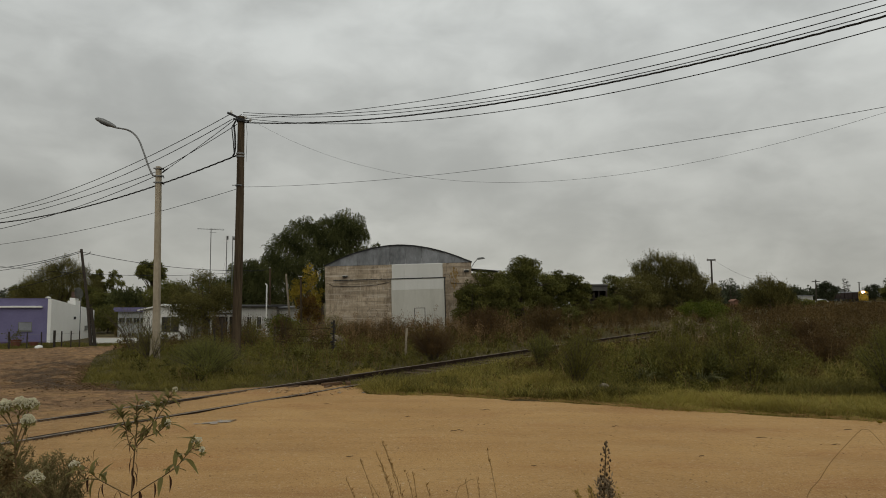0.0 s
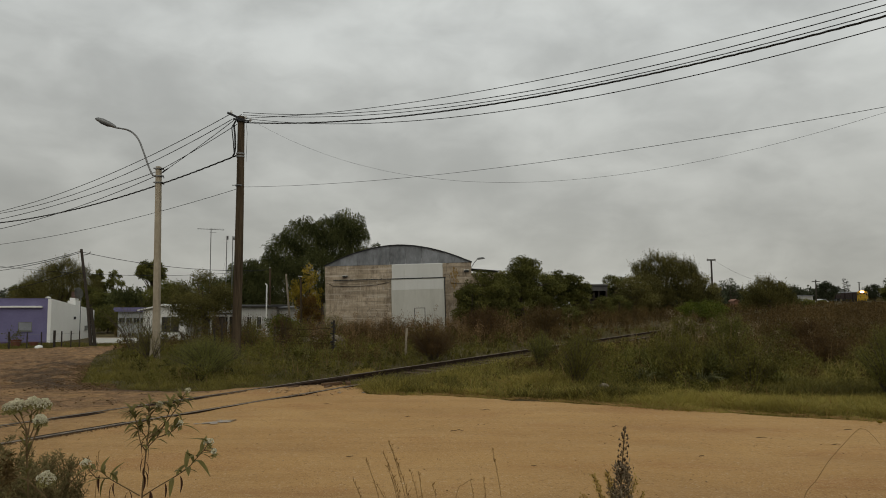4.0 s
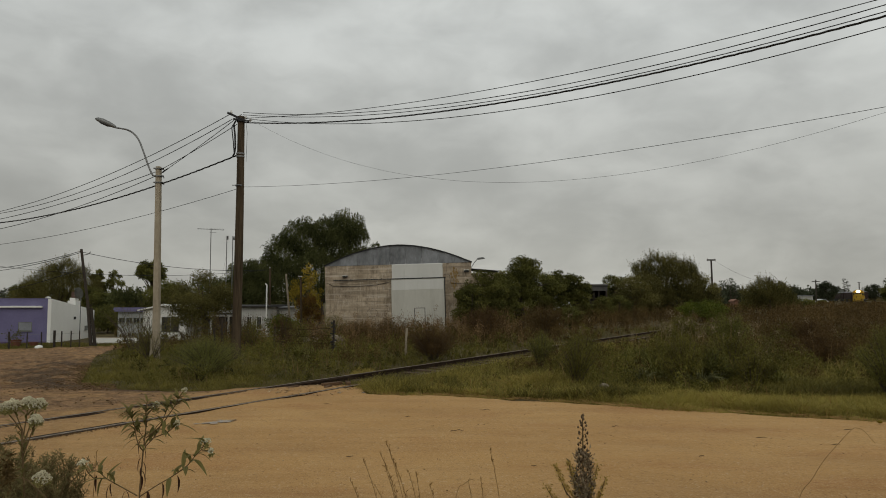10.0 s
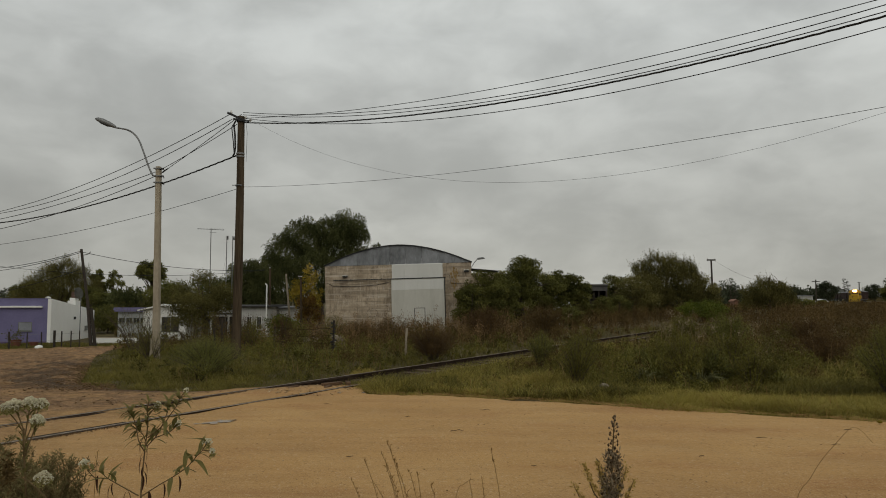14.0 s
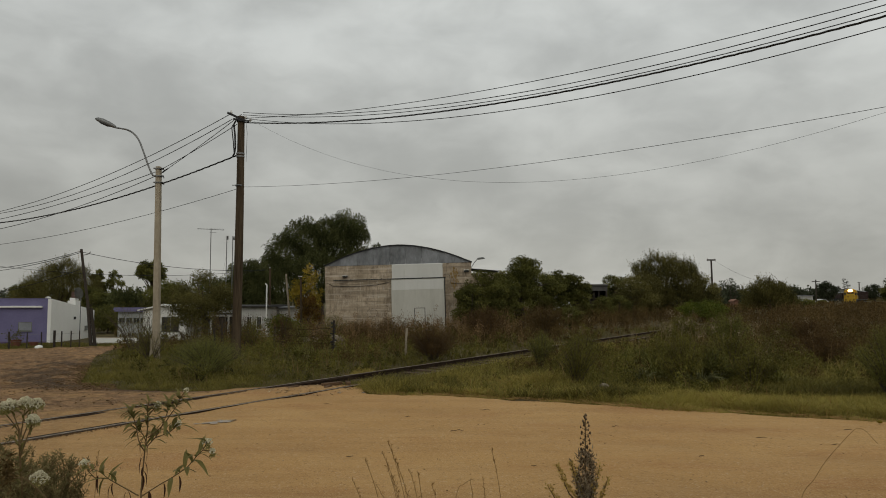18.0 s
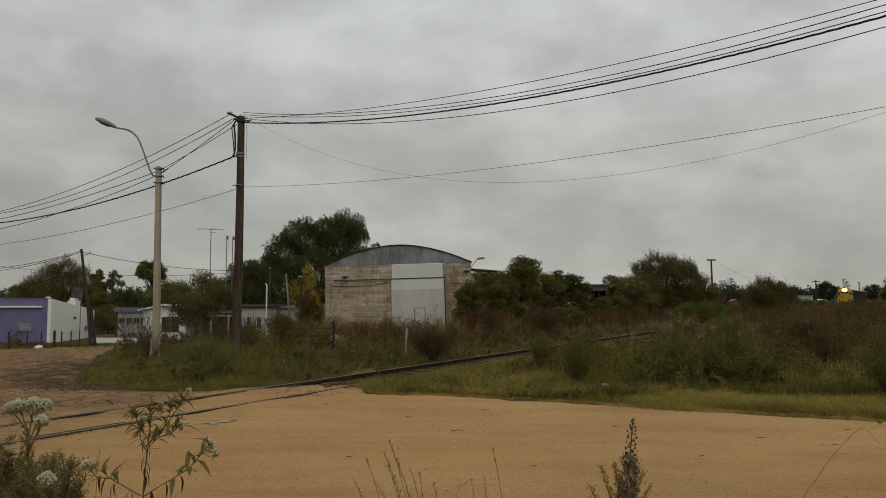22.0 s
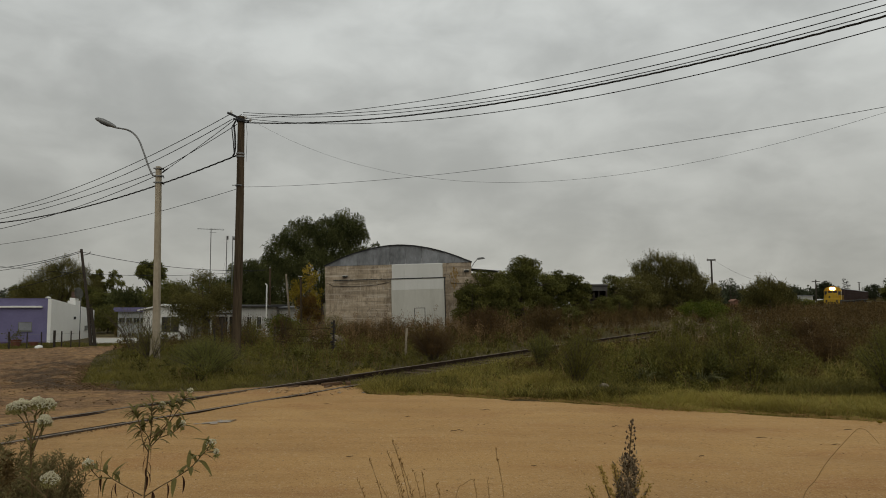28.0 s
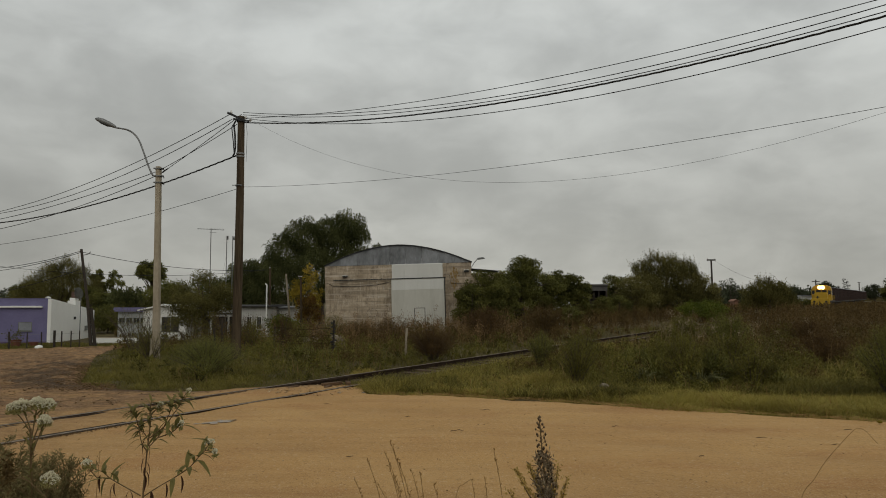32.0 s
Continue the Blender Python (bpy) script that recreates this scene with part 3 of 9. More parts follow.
RAIL_SHAPE = [(-0.07, 0.0), (0.07, 0.0), (0.07, 0.012), (0.012, 0.03), (0.012, 0.105), (0.034, 0.115), (0.034, 0.148), (-0.034, 0.148), (-0.034, 0.115), (-0.012, 0.105), (-0.012, 0.03), (-0.07, 0.012)]


def sweep_rail(side, lo, hi, z0, shape, step=4.0):
    bm = bmesh.new()
    ds = list(np.arange(lo, hi, step)) + [hi]
    rings = []
    for d in ds:
        c = track_point(d, side)
        rings.append([bm.verts.new((c.x + a * 0.844, c.y - a * 0.536, z0 + b)) for a, b in shape])
    n = len(shape)
    for r, s in zip(rings, rings[1:]):
        for k in range(n):
            bm.faces.new((r[k], r[(k + 1) % n], s[(k + 1) % n], s[k]))
    bm.faces.new(rings[0][::-1])
    bm.faces.new(rings[-1])
    return bm


def build_track():
    track = thing("railway_track", pose(0, 0, 0), "single rusty railway track crossing the dirt road", "railway track", kind="structure")
    head = [(-0.031, 0.0), (0.031, 0.0), (0.031, 0.004), (-0.031, 0.004)]
    for side in (-0.75, 0.71):
        rail = part("rail", sweep_rail(side, -4, 400, -0.128, RAIL_SHAPE), M_RAIL, track, "rusty steel rail")
        part("rail_head", sweep_rail(side, -4, 400, 0.0205, head), M_RAILTOP, rail, "worn running surface, its sheen put in as pale colour")
        # flat dark strips paint the shade of the groove; none is cut
        strip = [(-0.078, 0.0), (-0.046, 0.0), (-0.046, 0.006), (-0.078, 0.006)]
        part("flangeway", sweep_rail(side, 5.0, 17.4, 0.014, strip, 1.0), M_GROOVE_SHADE, track, "dark flat strip for the groove's shade and mud along the rail")
        if side > 0:
            for lean, wide, d0, d1 in ((0.075, 0.030, 10.2, 12.3), (-0.11, 0.03, 10.7, 12.0)):
                strip = [(lean - wide, 0.0), (lean + wide, 0.0), (lean + wide, 0.005), (lean - wide, 0.005)]
                part("flangeway", sweep_rail(side, d0, d1, 0.014, strip, 0.3), M_GROOVE_SHADE, track, "dark flat strip for the groove's shade and mud along the rail")
            continue
        part("check_rail", sweep_rail(side + 0.11, 7.0, 18.0, -0.136, RAIL_SHAPE, 2.0), M_RAIL, track, "check rail beside the flangeway")
    slp = None
    for i in range(120):
        d = 18.2 + i * 0.62
        c = track_point(d)
        m = pose(c.x, c.y, -0.10 + 0.012 * math.sin(i * 5.1), 0, 0, -32.4 + 1.2 * math.sin(i * 2.3))
        if slp is None:
            slp = part("sleeper", boxed(-1.2, 1.2, -0.12, 0.12, -0.14, 0.0, 0.012), M_SLEEPER, track, "", m)
        else:
            share("sleeper", slp, track, m)


def build_puddle():
    bm = bmesh.new()
    for j, (cx, cy, a, b) in enumerate(((0.13, 0.05, 0.12, 0.10), (-0.06, -0.02, 0.08, 0.06), (-0.19, -0.06, 0.07, 0.045), (-0.05, -0.13, 0.06, 0.03), (-0.32, -0.09, 0.05, 0.03), (0.02, 0.17, 0.05, 0.025), (0.25, 0.13, 0.04, 0.03))):
        ring = []
        for k in range(44):
            t = k * math.tau / 44
            r = 1 + 0.6 * noise.noise((math.cos(t) * 2.2, math.sin(t) * 2.2, 4 + j)) + 0.4 * noise.noise((math.cos(t) * 6, math.sin(t) * 6, 4 + j))
            ring.append(bm.verts.new((cx + a * r * math.cos(t), cy + 1.15 * b * r * math.sin(t), 0.0002 * j)))
        bm.faces.new(ring)
    ob = part("puddle", bm, M_PUDDLE, None, "", pose(-3.66, 11.68, 0.017, 0, 0, 14))
    tagged(ob, "ragged shallow rain puddle in a road rut", "puddle", kind="structure")


def side_rim(y):
    """The island's border on the side road: x at y."""
    return float(np.interp(y, [15.5, 16.0, 17.4, 23.5, 31], [-5.3, -7.4, -8.85, -11.6, -15.0]))


def build_clods():
    rng = np.random.default_rng(11)
    vs, fs = [], []
    n = 2600
    for i in range(n):
        if i < 2300:
            x, y = rng.uniform(-13, -4.5), rng.uniform(14.8, 24)
            if i > 900:
                y = rng.uniform(15.6, 23)
                x = -7.3 - (y - 16.0) * 0.53 - abs(rng.normal(0, 0.7))
            if y > 17 and x > -8.9 - (y - 17.4) * 0.45 + 0.1:
                continue
            r = rng.uniform(0.010, 0.026) if i < 900 else rng.uniform(0.012, 0.045)
        else:
            x = rng.uniform(-8, 12)
            y = rng.uniform(7, 14.6 - max(0, x - 1) * 0.42)
            r = rng.uniform(0.004, 0.012)
        c = np.array([x, y, gz(x, y) + 0.018])
        k = len(vs) * 6
        d = np.array([[1.3, 0, 0], [0, 1, 0], [-1.2, 0, 0], [0, -1, 0], [0, 0, 0.42], [0, 0, -0.6]]) * r * rng.uniform(0.6, 1.4, (6, 1))
        a = rng.uniform(0, 6.28)
        rot = np.array([[math.cos(a), -math.sin(a), 0], [math.sin(a), math.cos(a), 0], [0, 0, 1]])
        vs.append(c + d @ rot.T)
        fs.append(k + np.array([[0, 1, 4], [1, 2, 4], [2, 3, 4], [3, 0, 4], [1, 0, 5], [2, 1, 5], [3, 2, 5], [0, 3, 5]]))
    for i in range(2600):
        x, y = rng.uniform(-13, -5.0), rng.uniform(13.2, 22)
        if rng.uniform(0, 1) > 0.35 + 0.65 * abs(noise.noise((x * 1.3, y * 1.3, 3.0))) * 2 or (y > 15.4 and x > side_rim(y) + 0.1):
            continue
        r = 0.006 + 0.018 * rng.uniform(0, 1) ** 2
        k = len(vs) * 6
        d = np.array([[1.5, 0, 0], [0, 1, 0], [-1.4, 0, 0], [0, -1, 0], [0, 0, 0.5], [0, 0, -0.6]]) * r * rng.uniform(0.6, 1.4, (6, 1))
        vs.append(np.array([x, y, gz(x, y) + 0.02]) + d)
        fs.append(k + np.array([[0, 1, 4], [1, 2, 4], [2, 3, 4], [3, 0, 4], [1, 0, 5], [2, 1, 5], [3, 2, 5], [0, 3, 5]]))
    pv, pf = [], []
    for i in range(5200):
        x = rng.uniform(-7, 10)
        y = rng.uniform(6.0, 14.6 - max(0, x - 1) * 0.42)
        r = 0.0035 + 0.006 * rng.uniform(0, 1) ** 3
        k = len(pv) * 6
        d = np.array([[1, 0, 0], [0, 1, 0], [-1, 0, 0], [0, -1, 0], [0, 0, 0.7], [0, 0, -0.6]]) * r * rng.uniform(0.6, 1.4, (6, 1))
        pv.append(np.array([x, y, gz(x, y) + 0.016]) + d)
        pf.append(k + np.array([[0, 1, 4], [1, 2, 4], [2, 3, 4], [3, 0, 4], [1, 0, 5], [2, 1, 5], [3, 2, 5], [0, 3, 5]]))
    stuff("pebbles", array_mesh("pebbles", np.concatenate(pv), [np.concatenate(pf)], M_GRIT), "small brown and pale pebbles scattered over the road", "pebbles")
    stuff("mud_clods", array_mesh("mud_clods", np.concatenate(vs), [np.concatenate(fs)], M_MUD), "dark crumbs of mud and pebbles on the road", "mud clods")


def build_crossing_planks():
    """Rotten ends of the old crossing timbers, half sunk in the sand."""
    for i, (d, side, w, turn, wide) in enumerate(((17.1, 0.62, 1.5, 2, 0.07), (16.5, 0.2, 0.42, 24, 0.05), (16.95, -0.1, 0.5, -16, 0.05), (17.2, 0.1, 0.34, 40, 0.06), (16.1, -0.42, 0.36, 5, 0.04))):
        c = track_point(d, side)
        bm = boxed(-wide, wide, -w / 2, w / 2, -0.05, 0.014, 0.008)
        for v in bm.verts:
            v.co.x += 0.03 * noise.noise(v.co * 6 + Vector((i, 2, 0)))
            v.co.y += 0.08 * noise.noise(v.co * 7 + Vector((i, 5, 0)))
        ob = part("crossing_plank", bm, M_PLANK, None, "", pose(c.x, c.y, 0.004, 0, 1.5 * i, -32 + turn))
        tagged(ob, "rotten brown timber half sunk in the sand", "plank", "crossing timbers")


def build_rubble():
    """Broken stone and splinters between the rails where the road crosses."""
    rng = np.random.default_rng(14)
    for name, count, d0, d1, s0, s1, big, mat, label in (("crossing_rubble", 240, 15.2, 17.6, -0.55, 1.3, 0.03, M_GRIT, "pale broken stone between the rails"), ("rail_mud", 240, 10.2, 12.2, 0.76, 0.93, 0.013, M_MUD, "dark mud crumbs beside the sunken rail")):
        vs, fs = [], []
        for i in range(count):
            d, side = rng.uniform(d0, d1), rng.uniform(s0, s1)
            c = track_point(d, side)
            r = rng.uniform(0.008, big)
            o = np.array([[1.4, 0, 0], [0, 1, 0], [-1.2, 0, 0], [0, -0.9, 0], [0.1, 0.1, 0.6], [0, 0, -0.6]]) * r * rng.uniform(0.6, 1.4, (6, 1))
            a = rng.uniform(0, 6.28)
            rot = np.array([[math.cos(a), -math.sin(a), 0], [math.sin(a), math.cos(a), 0], [0, 0, 1]])
            k = 6 * len(vs)
            vs.append(np.array([c.x, c.y, gz(c.x, c.y) + 0.02]) + o @ rot.T)
            fs.append(k + np.array([[0, 1, 4], [1, 2, 4], [2, 3, 4], [3, 0, 4], [1, 0, 5], [2, 1, 5], [3, 2, 5], [0, 3, 5]]))
        stuff(name, array_mesh(name, np.concatenate(vs), [np.concatenate(fs)], mat), label, "rubble")


build_ground()
build_road()
build_crossing_planks()
build_track()
build_puddle()
build_clods()
build_rubble()

# ---- goods shed ----
SHED_W, SHED_L = 9.54, 15.0


def arch(x):
    """Roof height over the wall top at x from the shed's middle."""
    return 1.24 * (1 - (abs(x) / 4.8) ** 1.86) if abs(x) < 4.8 else 0.0


def build_shed():
    sz = gz(-3.2, 47.9) - 0.3
    shed = thing("goods_shed", pose(-2.84, 46.62, sz, 0, -1.6, -1.5), "weathered railway goods shed with an arched zinc roof", "shed")
    top = 4.16 - sz
    hw = SHED_W / 2
    d0, d1 = -0.40, 2.94
    part("front_wall", boxed(-hw, d0, 0, 0.3, -0.6, top, 0.01), M_WALL_SHED, shed, "stained grey-brown rendered wall")
    wall = part("front_wall", boxed(d1, hw, 0, 0.3, -0.6, top, 0.01), M_WALL_SHED, shed, "stained wall with lichen")
    for x0, x1 in ((-hw, -hw + 0.3), (hw - 0.3, hw)):
        part("side_wall", boxed(x0, x1, 0.302, SHED_L, -0.6, top, 0.01), M_WALL_SHED, shed)
    part("back_wall", boxed(-hw + 0.302, hw - 0.302, SHED_L - 0.3, SHED_L - 0.002, -0.6, top), M_WALL_SHED, shed)
    for x0, x1, proud in ((-hw - 0.05, -hw + 0.28, 0.05), (hw - 0.28, hw + 0.05, 0.05), (d0 - 0.32, d0, 0.04), (d1, d1 + 0.3, 0.04)):
        part("pilaster", boxed(x0, x1, -proud, -0.003, -0.6, top - 0.02, 0.01), M_WALL_SHED, shed)
    # plaster courses: shallow ledges that break the wall face
    for z in np.arange(0.5, top - 1.4, 0.52):
        part("wall_course", boxed(-hw + 0.3, d0 - 0.34, -0.008, -0.002, float(z), float(z) + 0.5, 0.003), M_WALL_SHED, shed)
    part("lintel_course", boxed(-hw + 0.3, d0 - 0.34, -0.035, -0.002, top - 1.25, top - 1.12, 0.01), M_WALL_SHED, shed)
    # gable of upright zinc sheets, each trimmed to the arch
    xs = np.linspace(-hw - 0.02, hw + 0.02, 10)
    for i, (a, b) in enumerate(zip(xs, xs[1:])):
        a, b = float(a), float(b)
        mid = (a + b) / 2
        out = [(a, top + 0.003), (b - 0.012, top + 0.003), (b - 0.012, top + max(arch(b), 0.01)), (mid, top + arch(mid)), (a, top + max(arch(a), 0.01))]
        bm = prism(bmesh.new(), out, -0.03 - 0.008 * (i % 2), 0.03)
        part("gable_sheet", bm, M_SHEET, shed)
    # roof shell
    bm = bmesh.new()
    ring = []
    n = 24
    for i in range(n + 1):
        x = (-hw - 0.1) + (SHED_W + 0.2) * i / n
        z = top + arch(min(max(x, -hw), hw)) - 0.2 * max(0, abs(x) - hw)
        ring.append((x, z + 0.02))
    outer = ring + [(x, z + 0.045) for x, z in ring[::-1]]
    prism(bm, outer, -0.14, SHED_L + 0.1)
    bmesh.ops.recalc_face_normals(bm, faces=bm.faces[:])
    part("roof", bm, M_DARKROOF, shed, "dark curved sheet roof with a thin edge")
    # sliding door of vertical sheets
    rail_z = top - 0.98
    door = part("sliding_door", boxed(d0 - 0.05, d1 + 0.08, -0.16, -0.08, 0.05, rail_z, 0.01), M_SHEET_PALE, shed, "pale grey sheet-metal sliding door")
    n = 4
    w = (d1 - d0) / n
    wx0, wx1, wtop = 1.05, 1.72, 1.26 - sz
    for i in range(n):
        a = d0 + i * w
        part("door_sheet", boxed(a + 0.0015, a + w - 0.0015, -0.172, -0.162, 0.08, rail_z - 0.72, 0.003), M_SHEET_PALE, door)
        part("upper_sheet", boxed(a + 0.0015, a + w - 0.0015, -0.176, -0.162, rail_z - 0.715, rail_z - 0.05, 0.003), M_SHEET_PALER, door, "paler sheet")
        part("transom_sheet", boxed(a + 0.0015, a + w - 0.0015, -0.05, 0.0, rail_z + 0.06, top - 0.02, 0.003), M_SHEET_PALER, shed, "pale sheet over the door")
    part("wicket_leaf", boxed(wx0 + 0.02, wx1 - 0.02, -0.19, -0.178, 0.12, wtop - 0.02, 0.004), M_SHEET_PALE, door)
    for x in (wx0, wx1):
        part("wicket_jamb", boxed(x - 0.02, x + 0.02, -0.2, -0.178, 0.1, wtop + 0.02), M_DARKROOF, door, "dark wicket frame")
    part("wicket_head", boxed(wx0 + 0.021, wx1 - 0.021, -0.2, -0.178, wtop - 0.018, wtop + 0.02), M_DARKROOF, door)
    part("door_edge", boxed(d1 + 0.085, d1 + 0.14, -0.17, -0.06, 0.05, rail_z), M_DARKROOF, door)
    part("door_rail", boxed(-4.25, d1 + 0.2, -0.2, -0.12, rail_z + 0.0, rail_z + 0.055), M_DARKROOF, shed, "dark steel door track")
    for x in (-4.1, -3.1, -2.1, -1.1, 0.4, 1.6, 2.8):
        part("rail_bracket", boxed(x - 0.02, x + 0.02, -0.125, -0.04, rail_z - 0.01, rail_z + 0.085), M_DARKROOF, shed)
    cab = [(-4.7, -0.04, rail_z - 0.1), (-4.3, -0.05, rail_z - 0.34), (-3.0, -0.05, rail_z - 0.4), (-1.4, -0.05, rail_z - 0.34), (-0.5, -0.05, rail_z - 0.16)]
    part("cable", tubed(cab, 0.014, 6), M_BLACK, shed, "sagging black cable")
    cab = [(d1 + 0.1, -0.2, rail_z + 0.2), (d1 + 0.45, -0.06, rail_z + 0.18), (d1 + 0.5, -0.05, rail_z - 0.35), (d1 + 1.6, -0.05, rail_z - 0.38)]
    part("cable", tubed(cab, 0.014, 6), M_BLACK, shed, "black cable")
    for x, z in ((-3.48, rail_z + 0.28), (4.5, rail_z + 0.42)):
        lamp = part("bulkhead_lamp", boxed(x - 0.16, x + 0.16, -0.17, -0.052, z - 0.07, z + 0.03, 0.015), M_DARKROOF, shed)
        part("lamp_hood", boxed(x - 0.18, x + 0.18, -0.2, -0.052, z + 0.032, z + 0.09, 0.01), M_PORCELAIN, lamp, "white lamp hood")
    rng = random.Random(5)
    for i in range(34):
        x, z = 3.74 + rng.gauss(0.0, 0.11), top - 1.05 + rng.gauss(0.0, 0.42)
        if z < top - 0.2:
            bm = bmesh.new()
            k = rng.uniform(0.03, 0.1)
            vs = [bm.verts.new((x + k * math.cos(a) * rng.uniform(0.5, 1), -0.004 - 0.0004 * i, z + 1.5 * k * math.sin(a) * rng.uniform(0.6, 1))) for a in np.arange(0, 6.2, 0.7)]
            bm.faces.new(vs)
            part("lichen_patch", bm, M_STAIN, wall, "orange lichen stain")
    # small yard lamp on the corner
    x = hw + 0.05
    lamp = part("lamp_arm", tubed([(x, 0.1, top - 0.36), (x + 0.2, 0.0, top - 0.05), (x + 0.43, 0.0, top + 0.21)], 0.022, 8), M_STEEL, shed, "steel lamp arm")
    part("lamp_head", tubed([(x + 0.4, 0, top + 0.2), (x + 0.5, 0, top + 0.22), (x + 0.8, 0, top + 0.25), (x + 0.92, 0, top + 0.23)], [0.03, 0.07, 0.07, 0.02], 10), M_STEEL, lamp)
    # low lean-to behind the corner tree
    part("lean_to_wall", boxed(hw + 0.06, hw + 2.2, 3.0, 3.2, -0.6, top - 0.62), M_WALL_SHED, shed)
    bm = prism(bmesh.new(), [(hw + 0.055, top - 0.34), (hw + 2.0, top - 0.56), (hw + 2.0, top - 0.51), (hw + 0.055, top - 0.29)], 2.7, 7.0)
    part("lean_to_roof", bm, M_DARKROOF, shed, "dark thin edge of a lean-to roof")
    ring = [(-1.75 + 0.36 * math.cos(a), -0.06, 1.02 - sz + 0.26 * math.sin(a)) for a in np.linspace(0, math.tau, 25)]
    part("wire_hoop", tubed(ring, 0.008, 4), M_RAIL, shed, "thin wire hoop hung on the wall")


build_shed()

# ---- houses ----


def window_on(parent, x, z, w, h, pane_mat, y=0.0, frame_mat=None):
    # oversized lenses, each with a glowing disc added as its glare
    """A window in the face y of its house: frame, panes and sill."""
    fr = frame_mat or M_WHITE
    bm = bmesh.new()
    t = 0.035
    for a in ((x, x + w, z, z + t), (x, x + w, z + h - t, z + h), (x, x + t, z + t, z + h - t), (x + w - t, x + w, z + t, z + h - t)):
        box(bm, a[0], a[1], y - 0.03, y - 0.003, a[2], a[3])
    win = part("window", bm, fr, parent)
    mid = x + w / 2
    for a, b in ((x + t, mid - 0.015), (mid + 0.015, x + w - t)):
        part("pane", boxed(a, b, y - 0.014, y - 0.004, z + t, z + h - t), pane_mat, win)
    part("sill", boxed(x - 0.04, x + w + 0.04, y - 0.08, y - 0.003, z - 0.05, z - 0.002), fr, win)
    return win


def build_violet_house():
    z0 = -1.42
    hs = thing("house", pose(-27.75, 50, z0, 0, 0, 3.5), "single-storey violet house with a white side wall", "house")
    h = 1.89 - z0
    w, dp, drop = 14.0, 7.1, 0.93
    part("front_wall", boxed(-w, -0.02, 0, 0.25, -0.4, h, 0.01), M_PURPLE, hs, "violet painted wall")
    part("plinth", boxed(-w, -0.022, -0.03, -0.003, -0.4, 0.32), M_PLINTH, hs, "darker plinth")
    bm = bmesh.new()
    prism(bm, [(0, -0.4), (dp, -0.4), (dp, h - drop), (dp - 0.62, h - drop + 0.02), (dp - 0.65, h - drop + 0.1), (0, h)], 0, 0.25)
    bmesh.ops.transform(bm, matrix=Matrix.Rotation(radians(90), 4, "Z"), verts=bm.verts[:])
    bmesh.ops.translate(bm, vec=(0.21, 0, 0), verts=bm.verts[:])
    bmesh.ops.recalc_face_normals(bm, faces=bm.faces[:])
    part("side_wall", bm, M_WHITE, hs, "white limewashed side wall")
    bm = prism(bmesh.new(), [(0.26, h - 0.28), (dp, h - drop - 0.6), (dp, h - drop - 0.7), (0.26, h - 0.38)], 0.05, w)
    bmesh.ops.transform(bm, matrix=Matrix.Rotation(radians(90), 4, "Z"), verts=bm.verts[:])
    bmesh.ops.recalc_face_normals(bm, faces=bm.faces[:])
    part("roof", bm, M_SHEET, hs)
    part("rear_wall", boxed(-w, -0.05, dp - 0.25, dp, -0.4, h - drop - 0.71), M_WHITE, hs)
    part("canopy_ledge", boxed(-w, -0.35, -0.22, -0.003, h - 0.62, h - 0.5, 0.01), M_WHITE, hs, "white ledge over the front")
    part("parapet_cap", boxed(-w, 0.0, -0.03, 0.27, h + 0.003, h + 0.03), M_PURPLE, hs)
    chim = part("chimney", boxed(-0.42, 0.18, 3.8, 4.6, h - 0.75, h - 0.16, 0.02), M_WHITE, hs, "white chimney block")
    part("chimney_step", boxed(-0.3, 0.1, 3.85, 4.5, h - 0.158, h + 0.05, 0.02), M_WHITE, chim)
    part("brick_stack", boxed(-0.2, 0.22, 3.9, 4.45, h + 0.052, h + 0.52, 0.015), M_BRICK, chim, "brown brick chimney stack")
    win = window_on(hs, -1.98, 1.06, 0.92, 0.62, M_SHUTTER, 0.0, M_GREYWALL)
    for k in range(9):
        part("shutter_slat", boxed(-1.93, -1.11, -0.028, -0.016, 1.11 + 0.058 * k, 1.155 + 0.058 * k, 0.004), M_SHUTTER, win)
    window_on(hs, -7.0, 0.98, 0.92, 0.9, M_SHUTTER)
    part("vent_box", boxed(0.212, 0.25, 3.5, 3.8, 1.75, 1.95), M_DARKROOF, hs)
    part("meter_box", boxed(0.212, 0.3, 5.4, 5.75, 0.85, 1.2), M_GREYWALL, hs)
    dish = thing("satellite_dish", pose(-25.12, 49.3, -0.95), "grey satellite dish on a thin mast", "satellite dish")
    part("mast", tubed([(0, 0, -0.5), (0, 0, 3.15)], 0.03, 8), M_STEEL, dish)
    bm = bmesh.new()
    rings = []
    for i in range(5):
        r = 0.40 * i / 4
        rings.append([bm.verts.new((r * math.cos(a), 0.4 * r * r, r * math.sin(a))) for a in np.linspace(0, math.tau, 18)[:-1]])
    for a, b in zip(rings[1:], rings[2:]):
        for k in range(17):
            bm.faces.new((a[k], a[(k + 1) % 17], b[(k + 1) % 17], b[k]))
    bm.faces.new(rings[1])
    bmesh.ops.solidify(bm, geom=bm.faces[:], thickness=0.015)
    part("reflector", bm, M_GREYWALL, dish, "", pose(-0.2, 0, 3.22, 10, 0, -18))
    part("feed_arm", tubed([(-0.25, -0.02, 2.85), (-0.3, -0.4, 3.1)], 0.012, 6), M_STEEL, dish)
    ball = bmesh.new()
    bmesh.ops.create_icosphere(ball, subdivisions=2, radius=0.16)
    bmesh.ops.scale(ball, vec=(1.25, 1, 0.7), verts=ball.verts[:])
